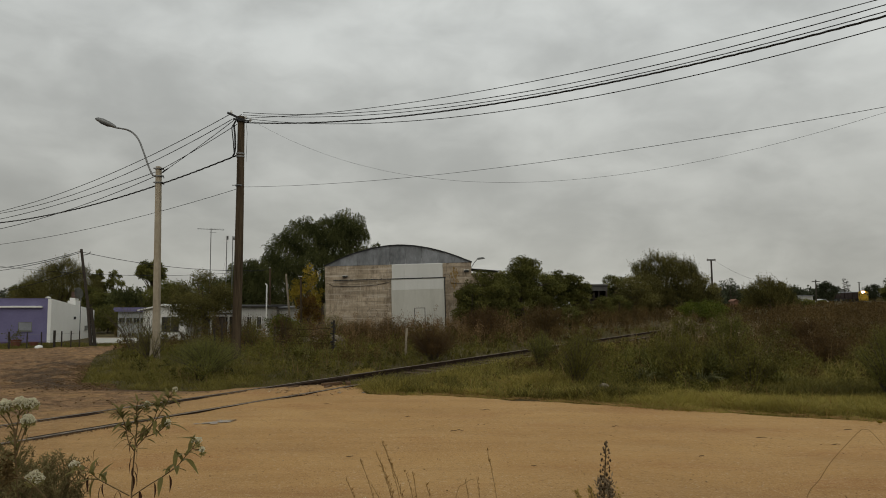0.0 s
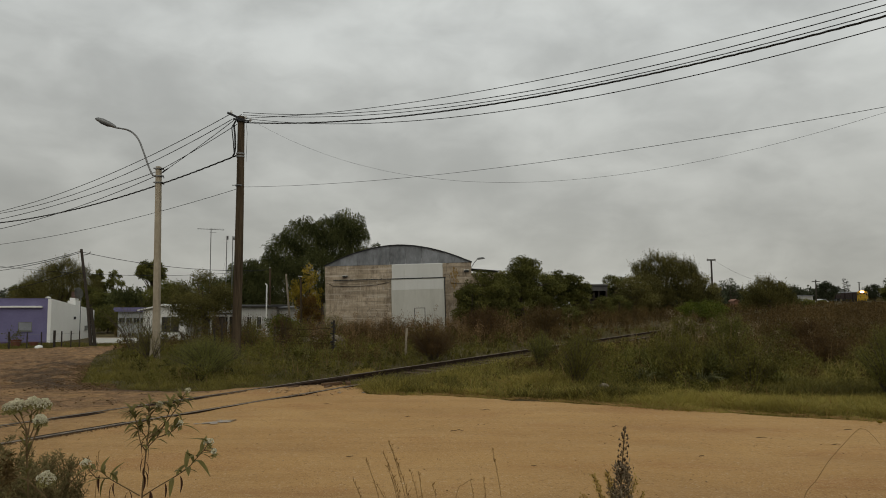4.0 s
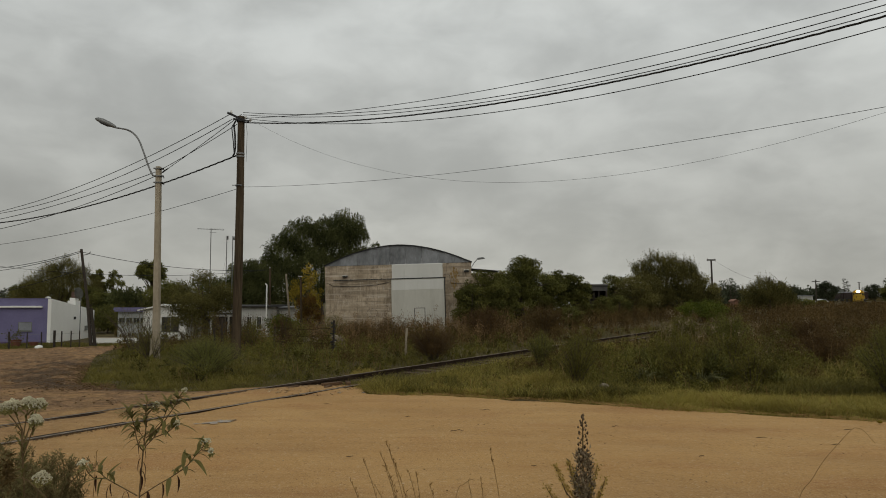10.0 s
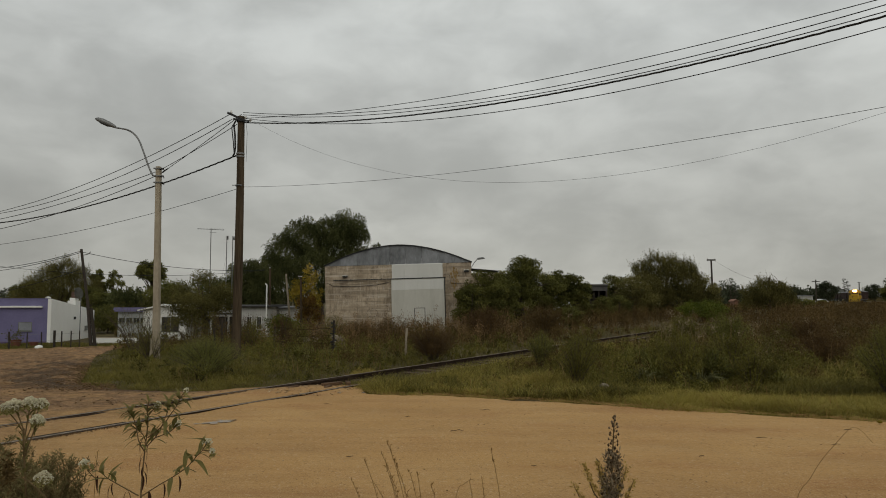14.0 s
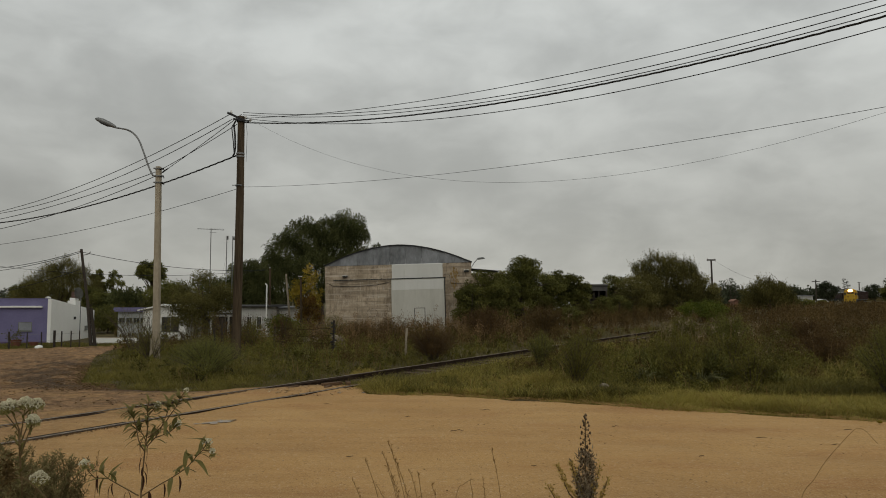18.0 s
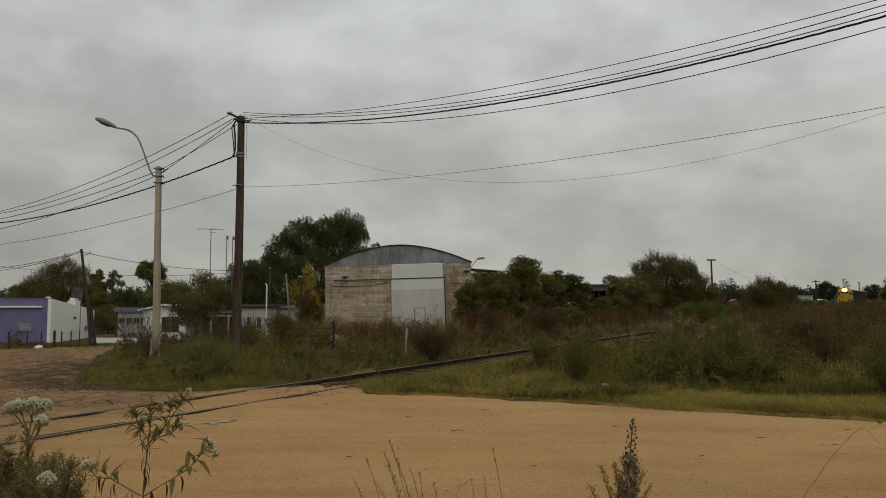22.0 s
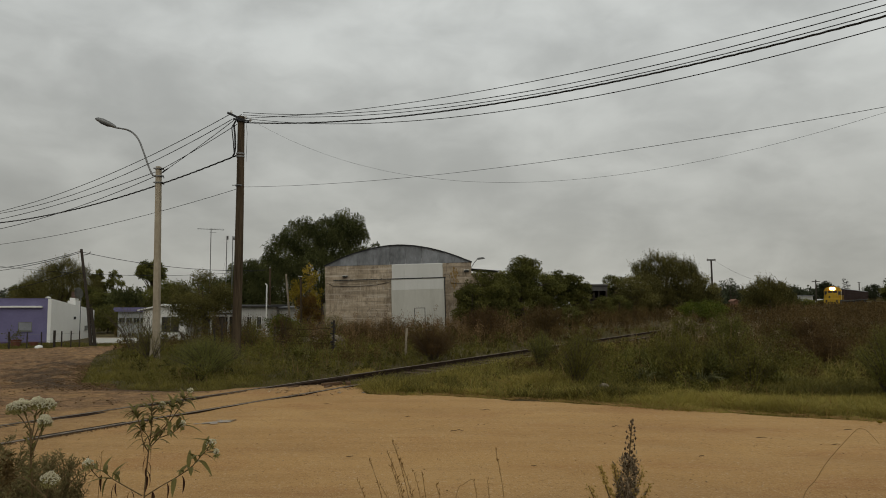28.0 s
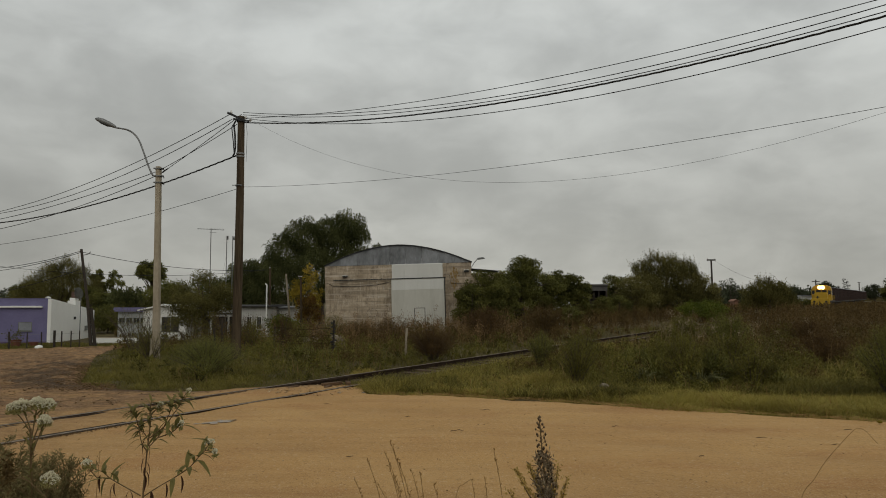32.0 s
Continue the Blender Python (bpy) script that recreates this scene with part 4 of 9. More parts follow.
    tank = part("roof_vent", ball, M_PORCELAIN, hs, "white roof vent", pose(-0.6, 1.2, h + 0.05))


def pot(x, y, r, h, plant):
    z = gz(x, y) - 0.05
    p = thing("flower_pot", pose(x, y, z), "terracotta flower pot with a small plant", "flower pot")
    part("pot", tubed([(0, 0, 0), (0, 0, h * 0.85), (0, 0, h)], [r * 0.7, r, r * 1.1], 14), M_TERRACOTTA, p)
    if plant:
        rng = np.random.default_rng(int(100 * r))
        c = rng.normal(size=(220, 3)) * (r * 0.8, r * 0.8, 0.22) + (0, 0, h + 0.28)
        v, fq = leaves_of(rng, c, 0.14, 0.05)
        ob = new("foliage", array_mesh("foliage", v, [fq], M_TREE))
        ob.parent = p


def low_house(name, x, y, z0, rz, w, dp, h, wall, roofmat, label, rise=0.0, wins=(), porch=None, band=None, frames=None):
    hs = thing(name, pose(x, y, z0, 0, 0, rz), label, "house")
    part("front_wall", boxed(0, w, 0, 0.22, -0.4, h, 0.01), wall, hs)
    for a in (0.0, w - 0.22):
        part("side_wall", prism(bmesh.new(), [(a, -0.4), (a + 0.22, -0.4), (a + 0.22, h), (a, h)], 0.222, dp), wall, hs)
    part("rear_wall", boxed(0.222, w - 0.222, dp - 0.22, dp, -0.4, h), wall, hs)
    bm = bmesh.new()
    if rise:
        prism(bm, [(-0.3, h + 0.003), (w / 2, h + rise), (w + 0.3, h + 0.003), (w + 0.3, h + 0.09), (w / 2, h + rise + 0.1), (-0.3, h + 0.09)], -0.35, dp + 0.3)
        g = prism(bmesh.new(), [(0.05, h + 0.002), (w - 0.05, h + 0.002), (w / 2, h + rise - 0.03)], 0.02, 0.2)
        bmesh.ops.recalc_face_normals(g, faces=g.faces[:])
        part("gable", g, wall, hs)
    else:
        prism(bm, [(-0.2, h + 0.003), (w + 0.2, h + 0.003), (w + 0.2, h + 0.12), (-0.2, h + 0.12)], -0.3, dp + 0.2)
    bmesh.ops.recalc_face_normals(bm, faces=bm.faces[:])
    part("roof", bm, roofmat, hs)
    if band:
        part("fascia", boxed(-0.1, w + 0.1, -0.36, -0.31, h - band[0], h + 0.2), band[1], hs, "painted fascia")
    for wx, wz, ww, wh in wins:
        window_on(hs, wx, wz, ww, wh, M_GLASS, 0.0, frames)
    if porch:
        a, b, ph = porch
        part("porch_roof", boxed(a, b, -2.0, -0.31, ph, ph + 0.1), roofmat, hs)
        # a dark sheet on the wall gives the porch its deep shade
        part("porch_shade_wall", boxed(a + 0.3, b - 0.3, -0.03, -0.003, 0.2, ph - 0.2), M_GLASS, hs, "dark sheet standing for the shaded opening under the porch")
        for c in (a + 0.05, (a + b) / 2, b - 0.15):
            part("porch_post", boxed(c, c + 0.12, -1.95, -1.83, -0.4, ph - 0.002), wall, hs)
    return hs


def build_houses():
    build_violet_house()
    pot(-27.9, 46.6, 0.34, 0.42, True)
    pot(-26.9, 46.9, 0.28, 0.25, False)
    low_house("house", -25.35, 55.5, -1.5, -8, 2.5, 6, 2.5, M_PALEGREY, M_PURPLE, "small grey house with a violet sheet roof", wins=((0.12, 1.5, 0.5, 0.4), (0.72, 1.5, 0.5, 0.4), (1.32, 1.5, 0.5, 0.4), (1.92, 1.5, 0.5, 0.4)), band=(0.12, M_PURPLE), frames=M_GREYWALL)
    low_house("house", -22.75, 54.0, -1.5, -6, 3.4, 7, 2.45, M_WHITE, M_WHITE, "white gabled house half hidden by shrubs", rise=0.42, wins=((1.5, 0.95, 1.35, 1.05),), frames=M_DARKROOF)
    low_house("house", -18.9, 55.0, -1.5, 0, 5.3, 7, 2.72, M_DIRTYWHITE, M_DARKROOF, "low white house with a shaded porch", wins=((3.75, 1.0, 0.4, 1.0), (4.5, 1.0, 0.4, 1.0)), porch=(0.1, 3.0, 2.2))
    low_house("outbuilding", -14.6, 58.5, -1.5, -3, 1.9, 4, 2.6, M_DIRTYWHITE, M_SHEET, "small dirty white flat-roofed outbuilding", wins=((0.9, 1.1, 0.6, 0.6),))
    w = thing("garden_wall", pose(-24.5, 49.4, -1.25, 0, 0, 2), "low white garden wall", "wall")
    part("wall_body", boxed(0, 3.4, 0, 0.18, -0.3, 0.42, 0.01), M_WHITE, w)
    part("coping", boxed(-0.02, 3.42, -0.02, 0.2, 0.422, 0.47, 0.01), M_CONCRETE, w)
    low_house("hut", 9.0, 57, -0.8, -6, 1.3, 2.5, 2.9, M_WHITE, M_SHEET, "small white hut behind the trees")
    # places beyond the field
    low_house("house", 72.2, 143, -0.2, -18, 2.0, 5, 2.4, M_DIRTYWHITE, M_SHEET, "small white house beyond the field", wins=((0.5, 1.0, 0.35, 0.4),))
    low_house("house", 57.8, 141, 0.25, -12, 0.7, 5, 0.75, M_ORANGE, M_ORANGE, "little house with a faded orange tiled roof", rise=0.45)
    low_house("house", 211.5, 345, 0.0, -28, 9.0, 7, 4.3, M_WHITE, M_DARKROOF, "low white house beside the line", rise=1.6, wins=((1.0, 2.6, 1.0, 0.8),))
    low_house("house", 205, 388, 0.0, -14, 14, 9, 5.2, M_GREYWALL, M_DARKROOF, "grey house with a dark roof behind the line", rise=2.4)


build_houses()


def parked_car(x, y, z, rz):
    c = thing("car", pose(x, y, z, 0, 0, rz), "white parked car beyond the railway", "car", "parked cars")
    body = [(-2.0, 0.3), (2.0, 0.3), (2.05, 0.62), (1.95, 0.82), (1.1, 0.9), (0.6, 1.38), (-0.9, 1.42), (-1.6, 0.95), (-2.0, 0.9), (-2.05, 0.6)]
    bm = prism(bmesh.new(), body, -0.8, 0.8)
    bmesh.ops.recalc_face_normals(bm, faces=bm.faces[:])
    bmesh.ops.bevel(bm, geom=bm.edges[:], offset=0.05, segments=2, affect="EDGES")
    part("body", bm, M_CARPAINT, c, "white car body")
    for s in (-1, 1):
        y0, y1 = sorted((s * 0.802, s * 0.815))
        for out in ([(0.85, 0.93), (0.52, 1.3), (-0.1, 1.33), (-0.1, 0.93)], [(-0.2, 0.93), (-0.2, 1.33), (-0.8, 1.33), (-1.3, 0.95)]):
            g = prism(bmesh.new(), out, y0, y1)
            bmesh.ops.recalc_face_normals(g, faces=g.faces[:])
            part("side_window", g, M_GLASS, c)
        for wx in (-1.25, 1.3):
            w0, w1 = sorted((s * 0.66, s * 0.83))
            wheel = part("wheel", tubed([(wx, w0, 0.31), (wx, w1, 0.31)], 0.31, 16), M_BLACK, c)
            part("rim", tubed([(wx, s * 0.832, 0.31), (wx, s * 0.845, 0.31)], 0.18, 12), M_STEEL, wheel)
    return c


def build_far_yard():
    """A low earth bank beyond the curve, with a car on it, and another by the line."""
    bm = bmesh.new()
    prism(bm, [(-16, -0.6), (16, -0.6), (11, 1.95), (-11, 1.95)], -7, 7)
    bmesh.ops.recalc_face_normals(bm, faces=bm.faces[:])
    tagged(part("bank", bm, M_SOIL, None, "", pose(207, 341, 0, 0, 0, -20)), "low earth bank beyond the railway curve", "bank", kind="structure")
    parked_car(206.6, 340, 1.93, 14)
    parked_car(106.6, 200, gz(106.6, 200) - 0.05, 30)


build_far_yard()


def build_shelter():
    g = gz(13.2, 62.5) - 0.1
    s = thing("track_shelter", pose(12.65, 62.5, g, 0, 0, -9), "dark abandoned concrete platform shelter with open bays", "shelter")
    h = 3.1 - g
    part("roof", boxed(-1.75, 1.75, -1.5, 1.7, h - 0.16, h, 0.03), M_OLDROOF, s, "flat weathered roof slab")
    part("fascia", boxed(-1.68, 1.68, -1.4, -1.2, h - 0.58, h - 0.162, 0.02), M_OLDROOF, s, "dark stained beam under the roof")
    for x, w in ((-1.66, 0.16), (-0.45, 0.42), (0.95, 0.10), (1.6, 0.14)):
        part("pier", boxed(x - w / 2, x + w / 2, -1.38, -1.1, -0.3, h - 0.582, 0.02), M_OLDROOF if w > 0.2 else M_FENCE, s)
    part("back_wall", boxed(-1.66, 1.66, 1.3, 1.5, -0.3, h - 0.162), M_FENCE, s)
    for x in (-1.66, 1.52):
        part("side_wall", boxed(x, x + 0.14, -1.08, 1.28, -0.3, h - 0.162), M_FENCE, s)
    part("parapet", boxed(-0.2, 1.5, -1.3, -1.15, -0.3, h - 1.45, 0.02), M_FENCE, s, "dark low front wall")
    for x in (0.2, 0.55):
        part("slat", boxed(x - 0.05, x + 0.05, -1.36, -1.31, h - 1.47, h - 0.7), M_FENCE, s)


build_shelter()

# ---- poles, wires, fence ----


def insulator(parent, x, y, z):
    part("insulator", tubed([(x, y, z), (x, y, z + 0.05), (x, y, z + 0.06), (x, y, z + 0.12)], [0.03, 0.05, 0.035, 0.02], 8), M_PORCELAIN, parent, "small porcelain insulator")


def build_poles():
    zb = gz(-6.95, 24) - 0.4
    p = thing("utility_pole", pose(-6.95, 24, zb), "tall dark creosoted wooden utility pole", "utility pole", "power line poles")
    H = 8.22 - zb
    part("shaft", tubed([(-0.02, 0, 0), (0.02, 0, H * 0.35), (0.03, 0, H * 0.7), (0.02, 0, H)], [0.160, 0.147, 0.130, 0.114], 16), M_POLE, p)
    part("crossarm", boxed(-0.47, 0.14, -0.15, -0.11, -0.04, 0.03), M_BLACK, p, "dark iron crossarm", pose(0, 0, H - 0.1, 0, 23, 12))
    part("crossarm", boxed(-0.2, 0.45, -0.15, -0.12, -0.03, 0.03), M_BLACK, p, "dark iron crossarm", pose(0, 0, H - 0.14, 0, 12, -20))
    for x, z in ((-0.3, H + 0.06), (0.2, H - 0.12), (0.36, H - 0.2)):
        insulator(p, x, -0.1, z)
    for z in (H - 1.32, H - 1.42, H - 2.42, H - 0.2):
        c = 0.015
        part("steel_band", tubed([(c - 0.003, 0, z), (c - 0.003, 0, z + 0.05)], 0.142, 16), M_STEEL if z < H - 1 else M_BLACK, p, "steel strap")
    part("down_cable", tubed([(-0.1, -0.1, H - 0.1), (-0.2, -0.1, H - 0.3), (-0.14, -0.14, H - 0.7), (-0.12, -0.15, H - 1.1), (-0.15, -0.13, H - 1.3), (-0.22, -0.1, H - 1.42)], 0.03, 8), M_BLACK, p, "black cable looping down")
    part("down_cable", tubed([(-0.12, -0.12, H - 0.15), (-0.27, -0.1, H - 0.4), (-0.2, -0.13, H - 0.9), (-0.16, -0.14, H - 1.3)], 0.018, 8), M_BLACK, p, "black cable looping down")
    part("loose_wire", tubed([(0.2, -0.1, H - 0.1), (0.26, -0.1, H - 0.6), (0.24, -0.1, H - 1.6)], 0.006, 5), M_BLACK, p)
    part("hook_bolt", boxed(-0.2, 0.2, -0.165, -0.145, H - 2.415, H - 2.395), M_BLACK, p)
    # the next pole of the line, past the road
    q = thing("utility_pole", pose(16.1, 4.7, gz(16.1, 4.7) - 0.3), "tall dark creosoted wooden utility pole", "utility pole", "power line poles")
    part("shaft", tubed([(0, 0, 0), (0, 0, 4), (0, 0, 8.9)], [0.17, 0.15, 0.12], 16), M_POLE, q)
    part("crossarm", boxed(-0.4, 0.4, -0.15, -0.12, 8.6, 8.7), M_BLACK, q, "dark iron crossarm")
    for x, y, h in ((-37.3, 43.3, 8.9), (-34.5, 50, 5.0)):
        q = thing("utility_pole", ground_at(x, y, 0, -0.3), "dark wooden utility pole at the side road", "utility pole", "power line poles")
        part("shaft", tubed([(0, 0, 0), (0, 0, h + 1.4)], [0.15, 0.11], 12), M_POLE, q)
        part("crossarm", boxed(-0.4, 0.4, -0.15, -0.12, h + 0.9, h + 1.0), M_BLACK, q, "dark iron crossarm")
    # concrete street lamp
    zb = gz(-10.6, 26.1) - 0.3
    s = thing("street_lamp", pose(-10.59, 26.1, zb), "tapered concrete street lamp with a curved steel arm", "street lamp")
    H = 6.87 - zb
    bm = bmesh.new()
    a, b = 0.118, 0.088
    lo = [bm.verts.new((sx * a + 0.11, sy * a, 0)) for sx, sy in ((-1, -1), (1, -1), (1, 1), (-1, 1))]
    hi = [bm.verts.new((sx * b + 0.02, sy * b, H)) for sx, sy in ((-1, -1), (1, -1), (1, 1), (-1, 1))]
    bm.faces.new(lo[::-1])
    bm.faces.new(hi)
    for k in range(4):
        bm.faces.new((lo[k], lo[(k + 1) % 4], hi[(k + 1) % 4], hi[k]))
    bmesh.ops.bevel(bm, geom=bm.edges[:], offset=0.02, segments=2, affect="EDGES")
    part("shaft", bm, M_CONCRETE, s, "weathered square concrete shaft")
    arm = [(-0.14, -0.1, H - 0.37), (-0.286, -0.1, H - 0.087), (-0.459, -0.1, H + 0.372), (-0.685, -0.1, H + 0.937), (-0.903, -0.1, H + 1.221), (-1.152, -0.1, H + 1.363), (-1.434, -0.1, H + 1.419), (-1.62, -0.1, H + 1.45)]
    part("arm", tubed(smooth3(arm, 28), 0.032, 10), M_STEEL, s, "bent galvanised arm", smooth=True)
    body = [(-1.57, -0.1, H + 1.455), (-1.65, -0.1, H + 1.50), (-1.82, -0.1, H + 1.58), (-2.08, -0.1, H + 1.70), (-2.26, -0.1, H + 1.76), (-2.36, -0.1, H + 1.785)]
    head = part("lamp_head", tubed(body, [0.035, 0.065, 0.092, 0.095, 0.075, 0.02], 14), M_STEEL, s, "grey lamp head", smooth=True)
    part("lamp_lens", tubed([(-1.72, -0.11, H + 1.48), (-1.87, -0.11, H + 1.545), (-2.1, -0.11, H + 1.65), (-2.25, -0.11, H + 1.71)], [0.02, 0.072, 0.072, 0.02], 12), M_GLASS, head, "dim glass lens", smooth=True)
    for k in (0.25, 0.5, 0.75):
        part("lens_rib", tubed([(-1.7 - 0.57 * k, -0.17, H + 1.47 + 0.23 * k), (-1.7 - 0.57 * k, -0.03, H + 1.46 + 0.23 * k)], 0.012, 5), M_BLACK, head)
    for z in (H - 0.1, H - 0.38, H - 0.62):
        part("clamp", boxed(-0.13, 0.16, -0.13, 0.13, z, z + 0.035), M_STEEL, s)
        part("hook", tubed([(0.15, -0.1, z), (0.24, -0.12, z + 0.02), (0.27, -0.1, z - 0.08)], 0.018, 6), M_BLACK, s)
    part("cable_grip", tubed([(0.2, -0.09, H - 0.235), (0.46, -0.24, H - 0.115)], [0.028, 0.02], 8), M_BLACK, s)
    # leaning pole with a brace by the houses
    l = thing("utility_pole", pose(-22.7, 46, -1.5), "leaning dark wooden pole with a stub brace", "utility pole")
    part("shaft", tubed([(0.05, 0, 0), (-0.3, 0, 3.2), (-0.82, 0, 6.62)], [0.115, 0.095, 0.08], 12), M_FENCE, l)
    part("brace", tubed([(0.27, 0.1, 0), (-0.08, 0.05, 2.8)], [0.115, 0.09], 12), M_FENCE, l)
    part("spike", tubed([(-0.8, 0, 6.2), (-0.35, 0, 6.3), (-0.2, 0, 6.45)], 0.025, 6), M_STEEL, l)
    for z in (6.4, 6.15, 5.9):
        insulator(l, -0.95, -0.05, z)
    # field pole with a crossbar
    f = thing("telegraph_pole", ground_at(28.4, 75, 0, -0.3), "dark telegraph pole with a single crossarm", "telegraph pole")
    H = 5.95 - gz(28.4, 75) + 0.3
    part("shaft", tubed([(0.12, 0, 0), (0, 0, H)], [0.11, 0.085], 10), M_FENCE, f)
    part("crossarm", boxed(-0.45, 0.45, -0.06, 0.06, H - 0.12, H + 0.02), M_FENCE, f)
    for x in (-0.4, 0.38):
        insulator(f, x, 0, H + 0.02)
    for x, y, top in ((78.8, 150, 5.6), (187.6, 320, 8.6)):
        t = thing("telegraph_pole", ground_at(x, y, 0, -0.3), "thin distant telegraph pole", "telegraph pole", "distant poles")
        part("shaft", tubed([(0, 0, 0), (0, 0, top + 0.3)], 0.05 + 0.0005 * y, 8), M_FENCE, t)
        part("crossarm", boxed(-0.8, 0.8, -0.08, 0.08, top - 0.15, top), M_FENCE, t)


def smooth3(pts, n):
    p = [Vector(pts[0])] + [Vector(q) for q in pts] + [Vector(pts[-1])]
    out = []
    for t in np.linspace(0, len(pts) - 1 - 1e-6, n):
        i = int(t)
        u = t - i
        a, b, c, d = p[i], p[i + 1], p[i + 2], p[i + 3]
        out.append(0.5 * (2 * b + (c - a) * u + (2 * a - 5 * b + 4 * c - d) * u * u + (3 * b - a - 3 * c + d) * u ** 3))
    return out


def wire(p0, p1, sag, r=0.009, label="thin black overhead wire", n=40, group="overhead wires", skip=0.0):
    p0, p1 = Vector(p0), Vector(p1)
    pts = [p0.lerp(p1, t) - Vector((0, 0, 4 * sag * t * (1 - t))) for t in np.linspace(skip, 1, n)]
    if r > 0.02:
        k = 0.004 if r < 0.025 else 0.008
        # a bundle twisted round its own line
        pts = [q + Vector((0, 0.004 * math.sin(2.1 * i), k * math.cos(2.1 * i))) for i, q in enumerate(pts)]
    ob = part("overhead_wire", tubed(pts, r, 5), M_BLACK)
    return tagged(ob, label, "wire", group)


def build_wires():
    a, b, c = (-6.87, 24.0), (16.1, 4.7), (-37.3, 43.3)
    for z0, z1, sag, r in ((8.16, 8.26, 1.134, 0.009), (8.36, 8.80, 1.711, 0.010), (8.28, 8.64, 1.697, 0.010), (8.01, 8.35, 1.479, 0.021), (8.16, 8.62, 1.92, 0.010), (5.78, 6.18, 0.81, 0.005), (8.28, 9.89, 4.396, 0.0028)):
        wire((*a, z0), (*b, z1), sag, r, "thick black overhead cable" if r > 0.012 else "thin black overhead wire", 300 if r > 0.02 else 60)
    for z0, z1, sag, r in ((8.50, 7.27, 2.0, 0.013), (8.29, 8.70, 2.62, 0.013), (6.91, 7.64, 1.81, 0.027), (5.73, 5.29, 1.11, 0.009)):
        wire((a[0] - 0.1, a[1], z0), (*c, z1), sag, r, "thick black overhead cable" if r > 0.02 else "thin black overhead wire", 300 if r > 0.02 else 60, skip=0.011 if z0 > 8.2 else 0.0)
    lamp = (-10.55, 26.1)
    for z0, z1, z2, sag in ((8.05, 6.72, 6.3, 1.045), (8.3, 6.57, 6.3, 1.43)):
        wire((a[0] - 0.05, a[1], z0), (*lamp, z1), 0.04, 0.012)
        wire((*lamp, z1), (*c, z2), sag, 0.014)
    # the low line behind the houses
    top = (-23.55, 46.0)
    for z, x1, y1, z1, sag in ((5.0, -34.5, 50, 3.9, 0.35), (4.9, -34.5, 50, 3.6, 0.3), (4.95, -14.1, 56, 4.15, 0.45), (3.8, -34.5, 47, 1.4, 0.3)):
        wire((*top, z), (x1, y1, z1), sag, 0.018)
    wire((-34.5, 50, 4.6), (-13.9, 57, 4.2), 0.75, 0.013)
    wire((28.75, 75, 5.85), (37.0, 81, 3.6), 0.35, 0.010)


def build_fence():
    fence = thing("wire_fence", pose(0, 0, 0), "dark wooden posts of a wire fence", "fence")
    first = None
    spots = [(-26.9, 1.02, 1.5), (-25.8, 0.97, 1), (-24.92, 0.98, 1), (-24.14, 1.05, 1.8), (-23.68, 1.0, 1), (-23.12, 1.0, 1), (-22.6, 1.0, 1), (-28.1, 1.0, 1), (-29.3, 1.0, 1.0)]
    for i, (x, h, w) in enumerate(spots):
        y = 44.3 + (x + 24) * 0.03
        z = gz(x, y) - 0.15
        m = pose(x, y, z, 0, 1.5 * math.sin(i * 3.0), 20 * i) @ Matrix.Diagonal((w, w, h, 1))
        if first is None:
            first = part("post", boxed(-0.032, 0.032, -0.032, 0.032, 0, 1.16, 0.006), M_FENCE, fence, "", m)
        else:
            share("post", first, fence, m)
    for dz in (0.45, 0.85):
        part("strand", tubed([(x, 44.3 + (x + 24) * 0.03 - 0.06, gz(x, 44.3) + dz) for x in np.linspace(-29.6, -22.5, 9)], 0.006, 4), M_STEEL, fence)
    # field posts among the weeds, each on its own
    for x, y, h, lean, mat, lab in ((-1.3, 24.6, 0.96, 3, M_CONCRETE, "pale broken concrete post"), (-8.0, 25.0, 1.0, 3, M_FENCE, "dark wooden field post"), (-8.4, 27.2, 1.3, 4, M_FENCE, "dark wooden field post"), (-10.3, 25.2, 0.75, 1, M_CONCRETE, "short pale concrete post"), (-13.1, 56.5, 2.0, 0, M_FENCE, "dark wooden field post")):
        p = thing("field_post", ground_at(x, y, 12 * x, -0.2), lab, "post")
        part("post_shaft", tubed([(0, 0, 0), (0.05 * lean * 0.35, 0, h + 0.2)], [0.05, 0.04], 6), mat, p)


